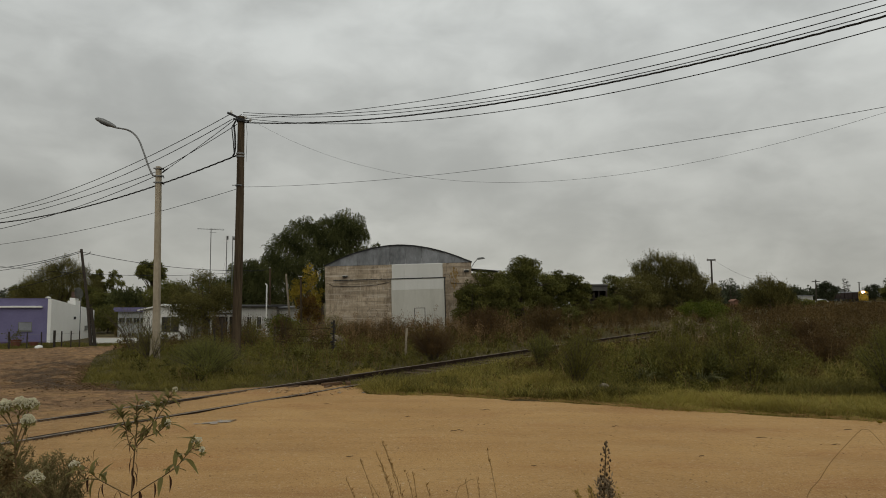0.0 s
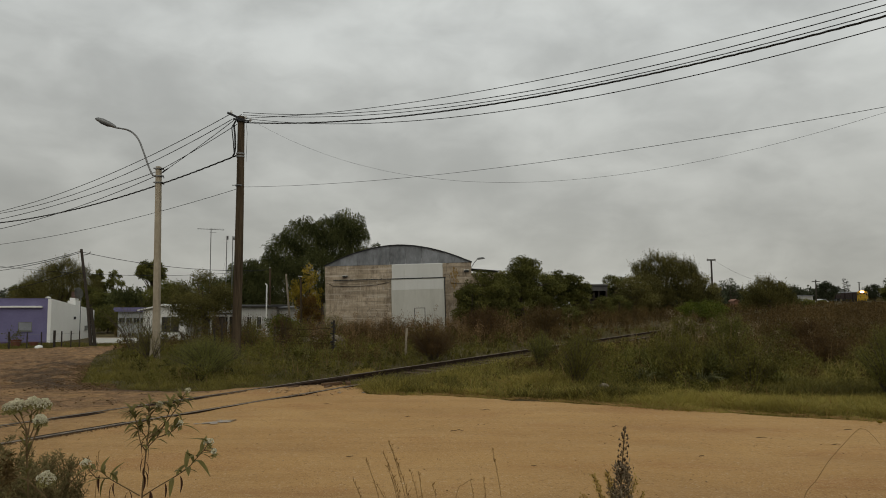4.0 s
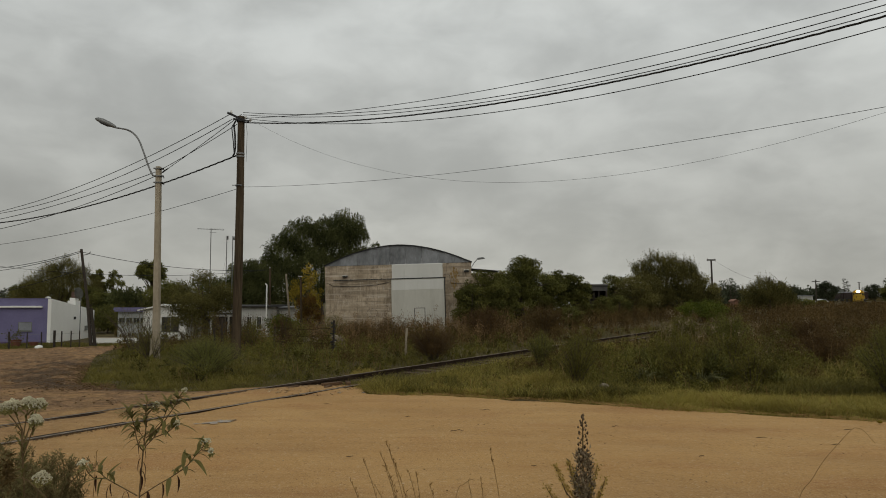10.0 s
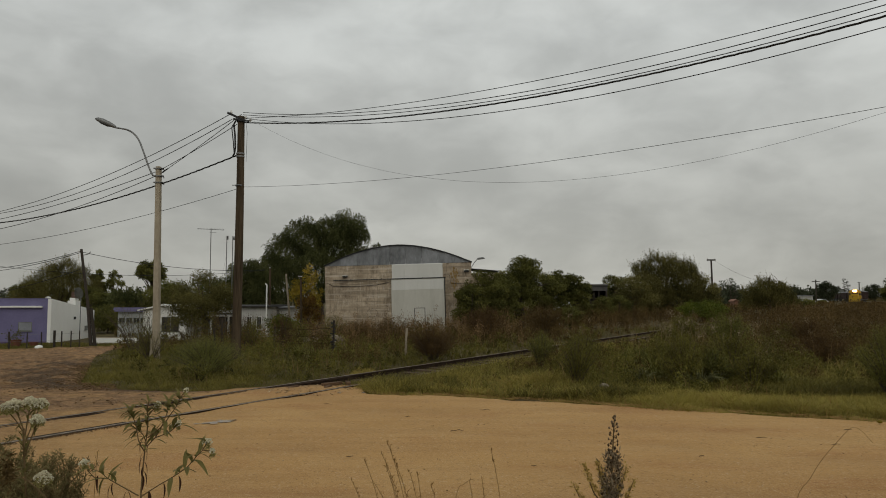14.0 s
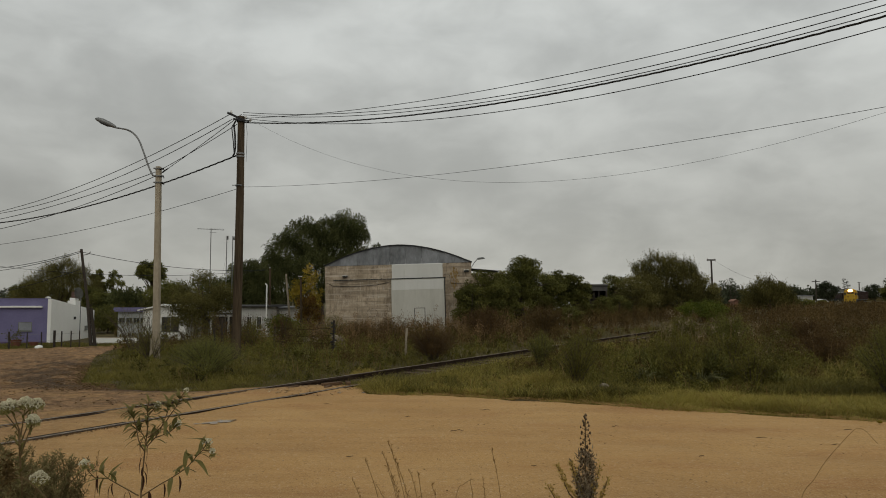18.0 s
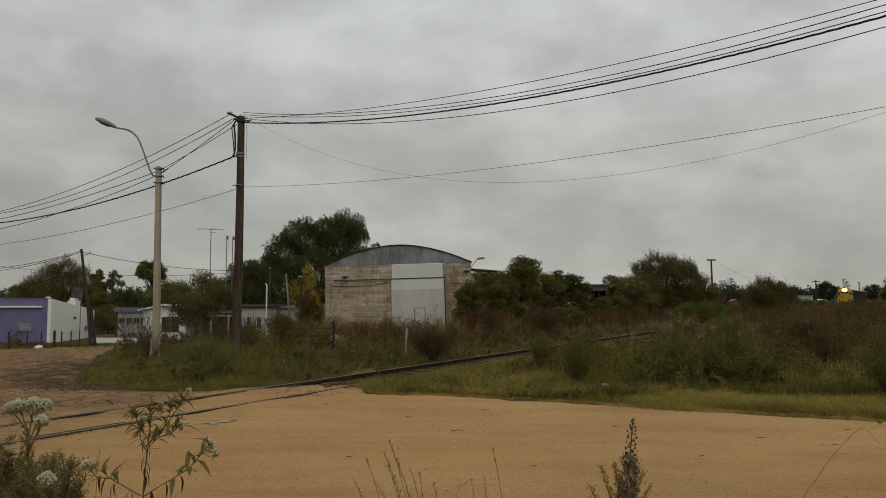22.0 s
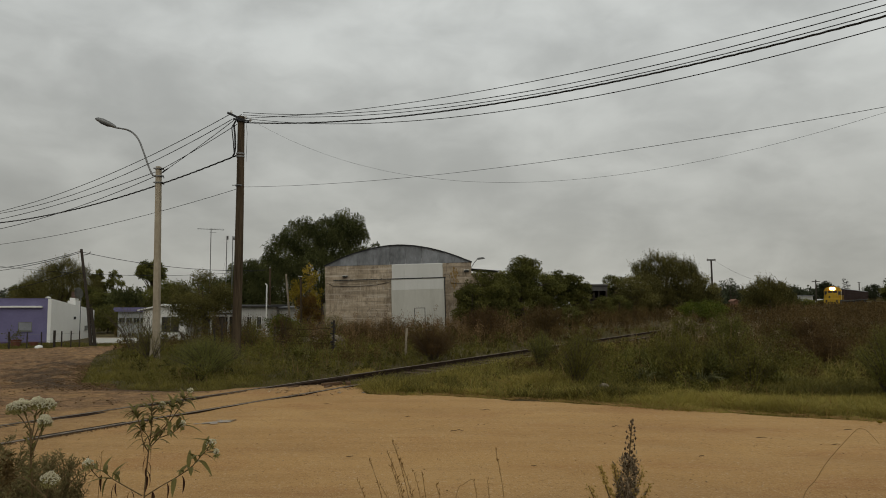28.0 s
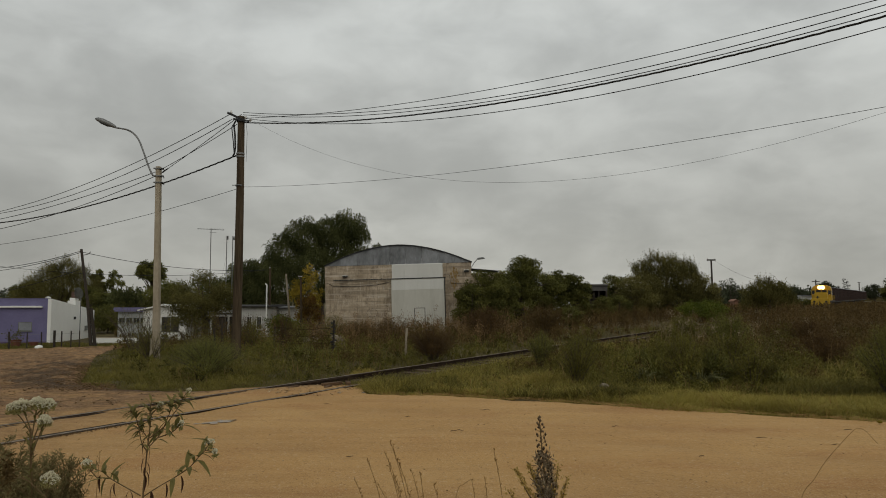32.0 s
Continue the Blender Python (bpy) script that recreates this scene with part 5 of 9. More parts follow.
def build_yard_masts():
    def mast(x, y, top, label, cat="antenna"):
        t = thing("antenna_mast", ground_at(x, y, 0, -0.1), label, cat)
        part("mast", tubed([(0, 0, 0), (0, 0, top - gz(x, y) + 0.1)], 0.035, 6), M_STEEL, t)
        return t, top - gz(x, y) + 0.1
    t, h = mast(-17.9, 54.5, 7.3, "tall thin aerial mast with a comb antenna")
    part("boom", tubed([(-1.05, 0, h - 0.02), (1.0, 0, h - 0.14)], 0.02, 5), M_STEEL, t)
    for i in range(11):
        x = -1.0 + i * 0.19
        part("element", tubed([(x, -0.28, h - 0.05), (x, 0.28, h - 0.07)], 0.009, 4), M_STEEL, t)
    part("boom", tubed([(-0.1, 0, h - 0.3), (0.4, 0, h - 0.32)], 0.015, 5), M_STEEL, t)
    t, h = mast(-16.7, 54.6, 6.7, "thin aerial mast with a grid antenna")
    part("grid_plate", boxed(-0.03, 0.12, -0.02, 0.02, h - 0.28, h + 0.02), M_BLACK, t, "dark antenna box")
    for i in range(7):
        part("element", boxed(-0.24, 0.28, -0.03, -0.022, h - 0.42 + i * 0.08, h - 0.414 + i * 0.08), M_PORCELAIN, t)
    part("stay", tubed([(0.05, 0, h - 1.2), (-0.9, 0, 1.8)], 0.008, 4), M_STEEL, t)
    t, h = mast(-16.42, 55.2, 6.75, "thin aerial mast with a small dish")
    part("grid_plate", tubed([(0.0, 0, h - 0.16), (0.06, 0, h - 0.16), (0.2, 0, h - 0.16)], [0.02, 0.15, 0.15], 10), M_STEEL, t)
    t = thing("standing_pipe", ground_at(-13.4, 54.0, 0, -0.1), "thin white pipe standing by the houses", "pole")
    part("pipe", tubed([(0, 0, 0), (0, 0, 4.0), (-0.12, 0, 4.12)], 0.055, 8), M_WHITE, t)
    t = thing("yard_pole", ground_at(-13.9, 57, 0, -0.2), "dark yard pole with a service bracket", "pole")
    part("shaft", tubed([(0, 0, 0), (0, 0, 4.3 - gz(-13.9, 57) + 0.2)], 0.09, 8), M_POLE, t)
    insulator(t, 0.0, -0.1, 4.3 - gz(-13.9, 57) + 0.2)
    t = thing("yard_pole", ground_at(-11.6, 54, 0, -0.2), "pale leaning timber pole", "pole")
    part("shaft", tubed([(0.12, 0, 0), (-0.36, 0, 4.9)], [0.09, 0.07], 8), M_STALKWOOD, t)
    t = thing("yard_lamp", ground_at(-10.1, 51, 0, -0.2), "dark wooden lamp post by the shed", "street lamp")
    H = 3.4 - gz(-10.1, 51) + 0.2
    part("shaft", tubed([(0, 0, 0), (-0.12, 0, H)], [0.09, 0.07], 8), M_POLE, t)
    part("lamp_arm", tubed([(-0.12, 0, H - 0.2), (-0.3, -0.1, H + 0.12), (-0.1, -0.2, H + 0.1)], 0.02, 6), M_STEEL, t)
    part("lamp_head", tubed([(-0.28, -0.1, H + 0.1), (0.0, -0.2, H + 0.08)], [0.035, 0.03], 8), M_PORCELAIN, t)


def build_field_fence():
    """What is left of a wire fence among the weeds: a post wound with a coil of wire, a thin post, three strands."""
    x, y = -4.0, 26.0
    g = gz(x, y)
    p = thing("coil_post", pose(x, y, g - 0.1), "dark post wound with a thick coil of old wire", "post")
    part("post_shaft", tubed([(0, 0, 0), (0.02, 0, 1.35)], [0.04, 0.03], 7), M_FENCE, p)
    turns = [(0.02 * math.sin(k * 0.31) + (0.075 + 0.03 * math.sin(k * 0.37)) * math.cos(k * 0.8), 0.08 * math.sin(k * 0.8), 0.25 + 0.0165 * k + 0.02 * math.sin(k * 0.23)) for k in range(62)]
    part("wire_coil", tubed(turns, 0.015, 5), M_BLACK, p, "dark rusty wire coil")
    f = thing("wire_fence", pose(-6.4, 27.0, gz(-6.4, 27.0)), "sagging rusty wire strands among the weeds", "fence")
    part("post", tubed([(0, 0, -0.2), (0.03, 0, 1.0)], [0.045, 0.035], 6), M_FENCE, f)
    for z in (0.45, 0.72, 0.98):
        part("strand", tubed(smooth3([(0, 0, z), (1.2, -0.5, z - 0.07), (2.4, -1.0, z)], 14), 0.009, 4), M_RAIL, f)
    for i, (sx, sy, w, h, t) in enumerate(((-5.85, 30.5, 0.28, 0.28, 10), (-5.5, 30.8, 0.2, 0.24, 40), (-4.75, 31.2, 0.3, 0.3, -8), (-4.35, 30.6, 0.2, 0.25, 25))):
        bm = boxed(-w / 2, w / 2, -0.14, 0.14, 0, h + 0.25, 0.05)
        for v in bm.verts:
            v.co += Vector((noise.noise(v.co * 5 + Vector((i, 0, 0))), noise.noise(v.co * 5 + Vector((0, i, 3))), noise.noise(v.co * 4 + Vector((7, 0, i))))) * 0.06
        ob = part("broken_block", bm, M_STONE, None, "", ground_at(sx, sy, t, -0.08))
        tagged(ob, "pale broken block of masonry in the grass", "stone", "broken masonry")


def build_litter():
    rng = random.Random(8)
    for i, (x, y, ln, a) in enumerate(((0.75, 12.9, 0.3, 5), (0.15, 10.9, 0.22, 60), (0.25, 10.95, 0.2, -10), (4.6, 10.4, 0.25, 0), (2.7, 11.3, 0.18, 12), (-1.2, 9.2, 0.16, 40), (5.4, 9.9, 0.2, -8), (1.1, 8.7, 0.12, 0), (-0.6, 12.2, 0.14, 20), (3.3, 9.2, 0.15, 30), (6.2, 11.0, 0.2, -12), (-2.2, 13.6, 0.2, 15))):
        ln *= 0.6
        pts = [(-ln / 2, 0, 0), (-ln * 0.1, rng.uniform(-0.05, 0.05), 0.006), (ln * 0.25, rng.uniform(-0.05, 0.05), 0.008), (ln / 2, rng.uniform(-0.05, 0.05), 0)]
        ob = part("twig", tubed(pts, [0.003, 0.005, 0.004, 0.002], 5), M_PLANK, None, "", pose(x, y, gz(x, y) + 0.016, 0, 0, a))
        tagged(ob, "small dark twig lying on the road", "twig", "road litter")


build_field_fence()
build_litter()
build_poles()
build_wires()
build_fence()
build_yard_masts()

# ---- trees and shrubs ----


def limb_tree(name, x, y, top, half, low, label, mat, count, leaf, seed, trunk=0.16, droop=0.3, clumps=34, wide=1.0, category="tree", lobes=None, dz=0.0, group="", spray=(1.15, 1.15, 0.85), grain=1.0):
    """A tree with a tapered trunk, limbs and a crown of leaves in uneven clumps. top and low: heights of the crown over the plain."""
    z0 = gz(x, y) - 0.15 + dz
    rng = np.random.default_rng(seed)
    t = thing(name, pose(x, y, z0), label, category, group)
    top, low = top - z0, max(low - z0, 0.25)
    mid = (top + low) / 2
    lobes = lobes or [(0.0, 0.0, 1.0)]
    cs, rs = [], []
    clumps = int(clumps * 1.9)
    for i in range(clumps):
        ox, oz, sc = lobes[i % len(lobes)]
        d = rng.normal(size=3)
        d /= np.linalg.norm(d)
        r = rng.uniform(0.25, 1.0) ** 0.45
        c = np.array([ox * half + d[0] * half * sc * r * 0.88, d[1] * half * wide * sc * r * 0.88, mid + oz * (top - low) / 2 + d[2] * (top - low) / 2 * sc * r * 0.9])
        cs.append(c)
        rs.append(grain * rng.uniform(0.13, 0.31) * half * (0.5 + 0.5 * sc))
    cs, rs = np.array(cs), np.array(rs)
    bm = bmesh.new()
    tube(bm, [(0, 0, 0), (0.06 * half, 0.0, mid * 0.35), (0.03 * half, 0.05 * half, mid * 0.75), (0.0, 0.0, mid * 1.15)], [trunk, trunk * 0.85, trunk * 0.6, trunk * 0.3], 8)
    part("trunk", bm, M_BARK, t)
    for c in cs[:: max(1, len(cs) // 12)]:
        s = Vector((0.03 * half, 0.02 * half, min(mid * rng.uniform(0.35, 0.95), c[2] * 0.9)))
        e = Vector(c)
        m = s.lerp(e, 0.5) + Vector((0, 0, 0.06 * half))
        part("limb", tubed([s, m, e], [trunk * 0.4, trunk * 0.25, trunk * 0.1], 5), M_BARK, t)
    share_of = rs ** 2 / (rs ** 2).sum()
    pts, tones = [], []
    for c, r, s in zip(cs, rs, share_of):
        n = max(8, int(1.7 * count * s))
        d = rng.normal(size=(n, 3))
        d /= np.linalg.norm(d, axis=1)[:, None]
        rad = r * rng.uniform(0.35, 1.12, n)[:, None] ** 0.6
        p = c + d * rad * np.array(spray)
        p[:, 2] -= droop * r * rng.uniform(0, 1, n) ** 2
        pts.append(p)
        tones.append(np.full(n, rng.uniform(0.0, 1.0)))
    pts, tones = np.concatenate(pts), np.concatenate(tones)
    keep = pts[:, 2] > 0.05
    pts, tones = pts[keep], tones[keep]
    v, fq = leaves_of(rng, pts, leaf * 1.25, leaf * 0.5, droop)
    crown = new("crown", array_mesh("crown", v, [fq], mat, np.repeat(tones, 4)))
    crown.parent = t
    return t


def weeping_tree(name, x, y, lobes, label, mat, fronds, seed, trunk=0.35, low=-0.8, hang=(0.25, 1.25), leaf=1.0):
    """A willow: boughs up into each lobe, and fronds of narrow leaves that arch out of it and hang. lobes: x, y, z, radius."""
    rng = np.random.default_rng(seed)
    z0 = gz(x, y) - 0.15
    t = thing(name, pose(x, y, z0), label, "tree")
    L = np.array(lobes, float) - np.array([x, y, z0, 0])
    part("trunk", tubed([(0, 0, 0), (0.15, 0, 1.4), (0.0, 0.1, 3.0), (0.2, 0, 4.4)], [trunk, trunk * 0.85, trunk * 0.65, trunk * 0.4], 10), M_BARK, t)
    for cx, cy, cz, r in L:
        s = Vector((0.05, 0.05, min(3.6, max(1.2, cz * 0.4))))
        e = Vector((cx, cy, cz + 0.3 * r))
        part("limb", tubed([s, s.lerp(e, 0.5) + Vector((0, 0, 0.3)), e], [trunk * 0.4, trunk * 0.26, trunk * 0.08], 6), M_BARK, t)
    w = L[:, 3] ** 2
    k = rng.choice(len(L), fronds, p=w / w.sum())
    d = rng.normal(size=(fronds, 3))
    d[:, 2] = d[:, 2] + 0.35
    d /= np.linalg.norm(d, axis=1)[:, None]
    r = L[k, 3]
    start = L[k, :3] + d * (r * rng.uniform(0.35, 0.93, fronds))[:, None]
    # small clumps make the outline uneven
    start += 0.20 * np.stack([np.sin(2.9 * start[:, 2] + 1.3 * start[:, 0]), np.sin(2.3 * start[:, 0]), 0.8 * np.sin(3.3 * start[:, 0] + start[:, 1])], 1)
    out = d * np.array([1, 1, 0.25]) + np.array([-0.22, 0, 0.1])
    reach, fall = rng.uniform(0.15, 0.55, fronds), rng.uniform(hang[0], hang[1], fronds)
    each = 13
    u = np.tile(np.linspace(0.02, 1, each), fronds)
    f = np.repeat(np.arange(fronds), each)
    p = start[f] + out[f] * (reach[f] * u)[:, None]
    p[:, 2] += 0.22 * u * reach[f] * 2 - fall[f] * u ** 2
    p += rng.normal(size=p.shape) * 0.035
    tang = out[f] * reach[f][:, None]
    tang[:, 2] += 0.44 * reach[f] - 2 * fall[f] * u
    tang /= np.linalg.norm(tang, axis=1)[:, None]
    keep = p[:, 2] > low
    p, tang, f = p[keep], tang[keep], f[keep]
    n = len(p)
    dd = tang + rng.normal(size=(n, 3)) * 0.4
    dd /= np.linalg.norm(dd, axis=1)[:, None]
    sd = np.cross(dd, rng.normal(size=(n, 3)))
    sd /= np.linalg.norm(sd, axis=1)[:, None]
    ln, wd = leaf * rng.uniform(0.14, 0.27, (n, 1)), leaf * rng.uniform(0.028, 0.055, (n, 1))
    v = np.stack([p, p + dd * ln * 0.4 + sd * wd, p + dd * ln, p + dd * ln * 0.4 - sd * wd], 1).reshape(-1, 3)
    tone = np.clip(0.42 + 0.35 * np.sin(1.7 * start[:, 0] + 2.1 * start[:, 2]) * np.sin(1.3 * start[:, 1]) + rng.normal(0, 0.18, fronds), 0, 1)
    crown = new("crown", array_mesh("crown", v, [np.arange(4 * n).reshape(n, 4)], mat, np.repeat(tone[f], 4)))
    crown.parent = t
    return t


def build_trees():
    T = limb_tree
    global WILLOW, FIELD_TREE, YELLOW_TREE
    WILLOW = weeping_tree("willow_tree", -12.6, 73, [(-9.9, 72.6, 9.1, 2.0), (-9.1, 73.5, 8.6, 1.5), (-11.1, 73.5, 7.2, 2.6), (-12.3, 73, 9.1, 1.3), (-14.2, 72.6, 8.1, 2.3), (-16.2, 73, 6.8, 2.1), (-17.8, 73.4, 5.0, 1.8), (-18.8, 73, 3.6, 1.9), (-13.0, 72, 4.6, 3.1), (-16.4, 72.4, 3.4, 2.9), (-9.6, 72.2, 4.6, 2.5), (-8.0, 73, 6.2, 1.2), (-7.1, 73.4, 7.3, 0.45)], "broad dark green willow behind the shed", M_TREE_LIGHT, 15000, 1, leaf=0.72)
    weeping_tree("willow_tree", -20.3, 73, [(-20.2, 73, 4.0, 2.0), (-19.2, 72.4, 1.8, 2.1), (-21.7, 73, 2.4, 1.8), (-23.0, 73, 1.2, 1.5)], "lower dark willow behind the houses", M_TREE_LIGHT, 4600, 2, 0.22, leaf=0.75)
    YELLOW_TREE = T("autumn_tree", -10.55, 55, 4.8, 1.5, -0.6, "small tree with yellow autumn leaves", M_TREE_YELLOW, 3300, 0.115, 3, 0.07, 0.4, 44, lobes=[(0.05, 0.5, 0.5), (-0.45, 0.1, 0.5), (0.35, -0.05, 0.6), (0.15, -0.5, 0.6), (-0.2, -0.3, 0.5)])
    T("autumn_tree", -10.1, 53.5, 2.3, 1.15, -1.0, "russet-leaved shrub under the yellow tree", M_AUTUMN_LOW, 2400, 0.11, 33, 0.05, 0.3, 30, category="shrub")
    T("garden_tree", -16.6, 49, 3.85, 2.5, 0.1, "broad dull green garden tree with fine leaves", M_TREE_OLIVE, 17000, 0.085, 4, 0.12, 0.2, 50, lobes=[(0, 0.25, 0.75), (-0.5, -0.1, 0.55), (0.5, -0.1, 0.55), (0.1, -0.5, 0.7), (-0.45, -0.6, 0.5)])
    T("garden_shrub", -11.3, 50, 0.8, 1.25, -1.3, "low spreading dark green garden shrub", M_TREE_BRIGHT, 1700, 0.15, 43, 0.06, 0.5, 30, category="shrub")
    T("tall_tree", -39.0, 95, 7.2, 2.1, 3.9, "tall tree with a dark round top", M_TREE, 3800, 0.26, 5, 0.25, 0.2, 22)
    T("tall_tree", -39.9, 86, 5.5, 1.2, 0.6, "slender dark tree with open branches", M_TREE, 1500, 0.22, 6, 0.14, 0.2, 16)
    T("tall_tree", -41.9, 86, 5.45, 1.0, 0.6, "slender dark tree with open branches", M_TREE, 2600, 0.22, 61, 0.14, 0.2, 18)
    weeping_tree("eucalyptus_tree", -45.0, 84, [(-44.9, 84, 4.7, 1.8), (-43.4, 84.4, 3.8, 1.7), (-46.6, 84, 3.9, 1.8), (-41.8, 84, 2.4, 1.7), (-48.6, 84, 2.6, 1.7), (-45.2, 83, 1.5, 2.8), (-41.0, 83, 0.6, 2.0), (-49.5, 83.5, 0.8, 1.8)], "bushy feathery eucalyptus behind the violet house", M_TREE_OLIVE, 8600, 7, 0.3, -0.8, (-0.8, 0.3), 0.55)
    T("eucalyptus_tree", -51.6, 88, 4.3, 2.2, -0.5, "bushy dark eucalyptus behind the violet house", M_TREE, 7000, 0.18, 8, 0.25, 0.5, 34)
    T("eucalyptus_tree", -39.6, 80, 3.4, 2.3, -0.9, "bushy dark eucalyptus behind the violet house", M_TREE, 7500, 0.17, 81, 0.25, 0.5, 34)
    weeping_tree("eucalyptus_tree", -35.5, 80, [(-36.6, 80, 1.5, 1.6), (-34.4, 80, 1.6, 1.7), (-35.5, 79.5, 0.8, 2.6), (-37.8, 80, 0.8, 1.7)], "dark green feathery tree behind the low houses", M_TREE_LIGHT, 1100, 82, 0.2)
    T("eucalyptus_tree", -30.0, 78, 4.0, 3.2, -0.6, "dark green trees behind the low houses", M_TREE, 7500, 0.18, 83, 0.2, 0.4, 34)
    T("eucalyptus_tree", -24.5, 76, 4.4, 3.0, -0.6, "dark green trees behind the low houses", M_TREE_LIGHT, 7500, 0.18, 84, 0.2, 0.4, 34)
    # by the shed and along the line
    T("dark_tree", 5.4, 50, 5.0, 3.3, -0.3, "dense dark green tree beside the shed", M_TREE, 27000, 0.12, 9, 0.2, 0.1, 120, spray=(1.5, 1.5, 0.9), grain=0.55, lobes=[(-0.1, -0.2, 0.8), (-0.55, -0.1, 0.5), (0.02, 0.32, 0.46), (0.1, 0.6, 0.34), (0.5, 0.02, 0.58), (-0.4, 0.22, 0.45), (-0.85, -0.5, 0.4)])
    T("dark_tree", 8.7, 51, 4.4, 2.1, -0.2, "dense dark green tree beside the shed", M_TREE, 15000, 0.115, 10, 0.16, 0.1, 90, spray=(1.5, 1.5, 0.9), grain=0.55, lobes=[(-0.25, -0.05, 0.82), (0.25, 0.26, 0.52), (0.55, 0.05, 0.4), (-0.3, 0.3, 0.48)])
    T("dark_tree", 2.65, 46.3, 4.0, 1.65, -0.3, "leafy dark shrub beside the shed corner", M_TREE, 10000, 0.11, 102, 0.12, 0.2, 70, category="shrub", spray=(1.5, 1.5, 0.9), grain=0.6)
    T("dark_tree", 1.75, 44.8, 2.95, 1.15, -0.3, "leafy shrub against the shed corner", M_TREE, 3500, 0.14, 101, 0.1, 0.2, 30, category="shrub")
    T("dark_tree", 8.3, 46.2, 1.45, 0.85, -0.3, "leafy dark shrub under the trees", M_TREE, 3200, 0.1, 110, 0.06, 0.2, 30, category="shrub", spray=(1.5, 1.5, 0.7))
    T("dark_tree", 3.9, 47.6, 3.5, 1.5, -0.3, "leafy dark shrub beside the shed corner", M_TREE, 8000, 0.11, 103, 0.12, 0.2, 70, category="shrub", spray=(1.5, 1.5, 0.9), grain=0.6)
    T("dark_tree", 13.3, 59.3, 2.15, 1.0, -0.4, "leafy shrub before the shelter", M_TREE, 4200, 0.11, 108, 0.08, 0.2, 40, category="shrub", spray=(1.5, 1.5, 0.6))
    T("dark_tree", 11.5, 58.6, 2.0, 0.95, -0.4, "leafy shrub before the shelter", M_TREE, 4000, 0.11, 109, 0.08, 0.2, 40, category="shrub", spray=(1.5, 1.5, 0.6))
    T("dark_tree", 14.9, 60.2, 2.3, 1.1, -0.4, "leafy shrub before the shelter", M_TREE, 4200, 0.11, 104, 0.08, 0.2, 40, category="shrub", spray=(1.5, 1.5, 0.6))
    T("dark_tree", 58.9, 137, 1.6, 1.6, -0.3, "low dark shrub before the little house", M_TREE, 2400, 0.16, 111, 0.08, 0.2, 30, category="shrub")
    T("dark_tree", 104.2, 195, 0.95, 1.6, -0.3, "low dark shrub beside the line", M_TREE, 1600, 0.22, 106, 0.1, 0.2, 24, category="shrub")
    T("garden_shrub", -29.7, 63, 1.4, 1.9, -1.3, "dark hedge between the houses", M_TREE, 5200, 0.15, 107, 0.08, 0.3, 40, category="shrub")
    T("dark_tree", 68.6, 136, 1.45, 2.6, -0.3, "low dark shrub beyond the field", M_TREE, 3000, 0.2, 105, 0.1, 0.2, 30, category="shrub")
    T("dark_tree", 16.9, 70, 4.2, 1.7, 0.2, "rounded dark tree along the line", M_TREE, 3600, 0.19, 12, 0.15, 0.2, 30)
    weeping_tree("olive_tree", 21.4, 68, [(20.3, 68, 4.8, 1.2), (22.4, 68.3, 4.6, 1.3), (19.2, 68, 4.3, 1.0), (23.6, 68.2, 4.2, 1.1), (21.4, 67.6, 3.4, 1.9), (19.4, 68, 3.2, 1.3), (23.5, 68, 3.1, 1.4), (20.2, 67.5, 1.6, 1.7), (22.8, 67.5, 1.5, 1.8), (24.2, 68, 1.2, 1.2), (18.9, 67.6, 1.4, 1.2)], "large olive-brown tree with feathery edges", M_TREE_OLIVE, 5400, 13, 0.25, -0.8, (-0.6, 0.1), 0.62)
    T("olive_tree", 18.0, 66, 4.15, 2.4, 0.1, "bushy olive tree along the line", M_TREE_OLIVE, 9000, 0.12, 131, 0.16, -0.5, 40)
    T("olive_tree", 25.3, 69, 3.9, 1.9, 0.2, "bushy olive tree along the line", M_TREE_OLIVE, 8000, 0.12, 132, 0.16, -0.5, 36)
    T("hedge_bush", 22.6, 62, 1.4, 2.3, 0.1, "low green hedge in front of the trees", M_TREE_BRIGHT, 5200, 0.13, 14, 0.08, 0.1, 40, category="shrub")
    FIELD_TREE = weeping_tree("olive_tree", 36.6, 80, [(36.4, 80, 2.7, 1.5), (35.2, 80, 2.0, 1.4), (38.0, 80, 2.0, 1.5), (36.6, 79.6, 1.2, 2.0), (34.6, 80, 1.0, 1.1), (38.8, 80, 1.0, 1.1)], "rounded olive-green tree in the field", M_TREE_OLIVE, 2200, 15, 0.2, -0.5, (-0.6, 0.1), 0.68)
    T("olive_tree", 39.8, 84, 3.9, 1.4, 0.4, "rounded olive-green tree in the field", M_TREE_OLIVE, 2800, 0.18, 151, 0.15, 0.2, 26)
    T("round_tree", 120.5, 223, 6.9, 3.3, 0.8, "round dark tree beyond the line", M_TREE_FAR, 6000, 0.26, 16, 0.3, 0.2, 34)
    T("round_tree", 109.5, 222, 4.7, 4.5, 0.6, "round dark trees beyond the line", M_TREE_FAR, 2500, 0.45, 161, 0.3, 0.2, 34)
    T("dark_tree", 95.9, 150, 6.4, 3.2, 0.3, "dark leaning tree at the field edge", M_TREE, 5000, 0.3, 17, 0.2, 0.2, 36)
    T("round_tree", 181, 298, 7.2, 4.5, 0.8, "round dark trees beyond the line", M_TREE_FAR, 4000, 0.35, 18, 0.3, 0.2, 34)
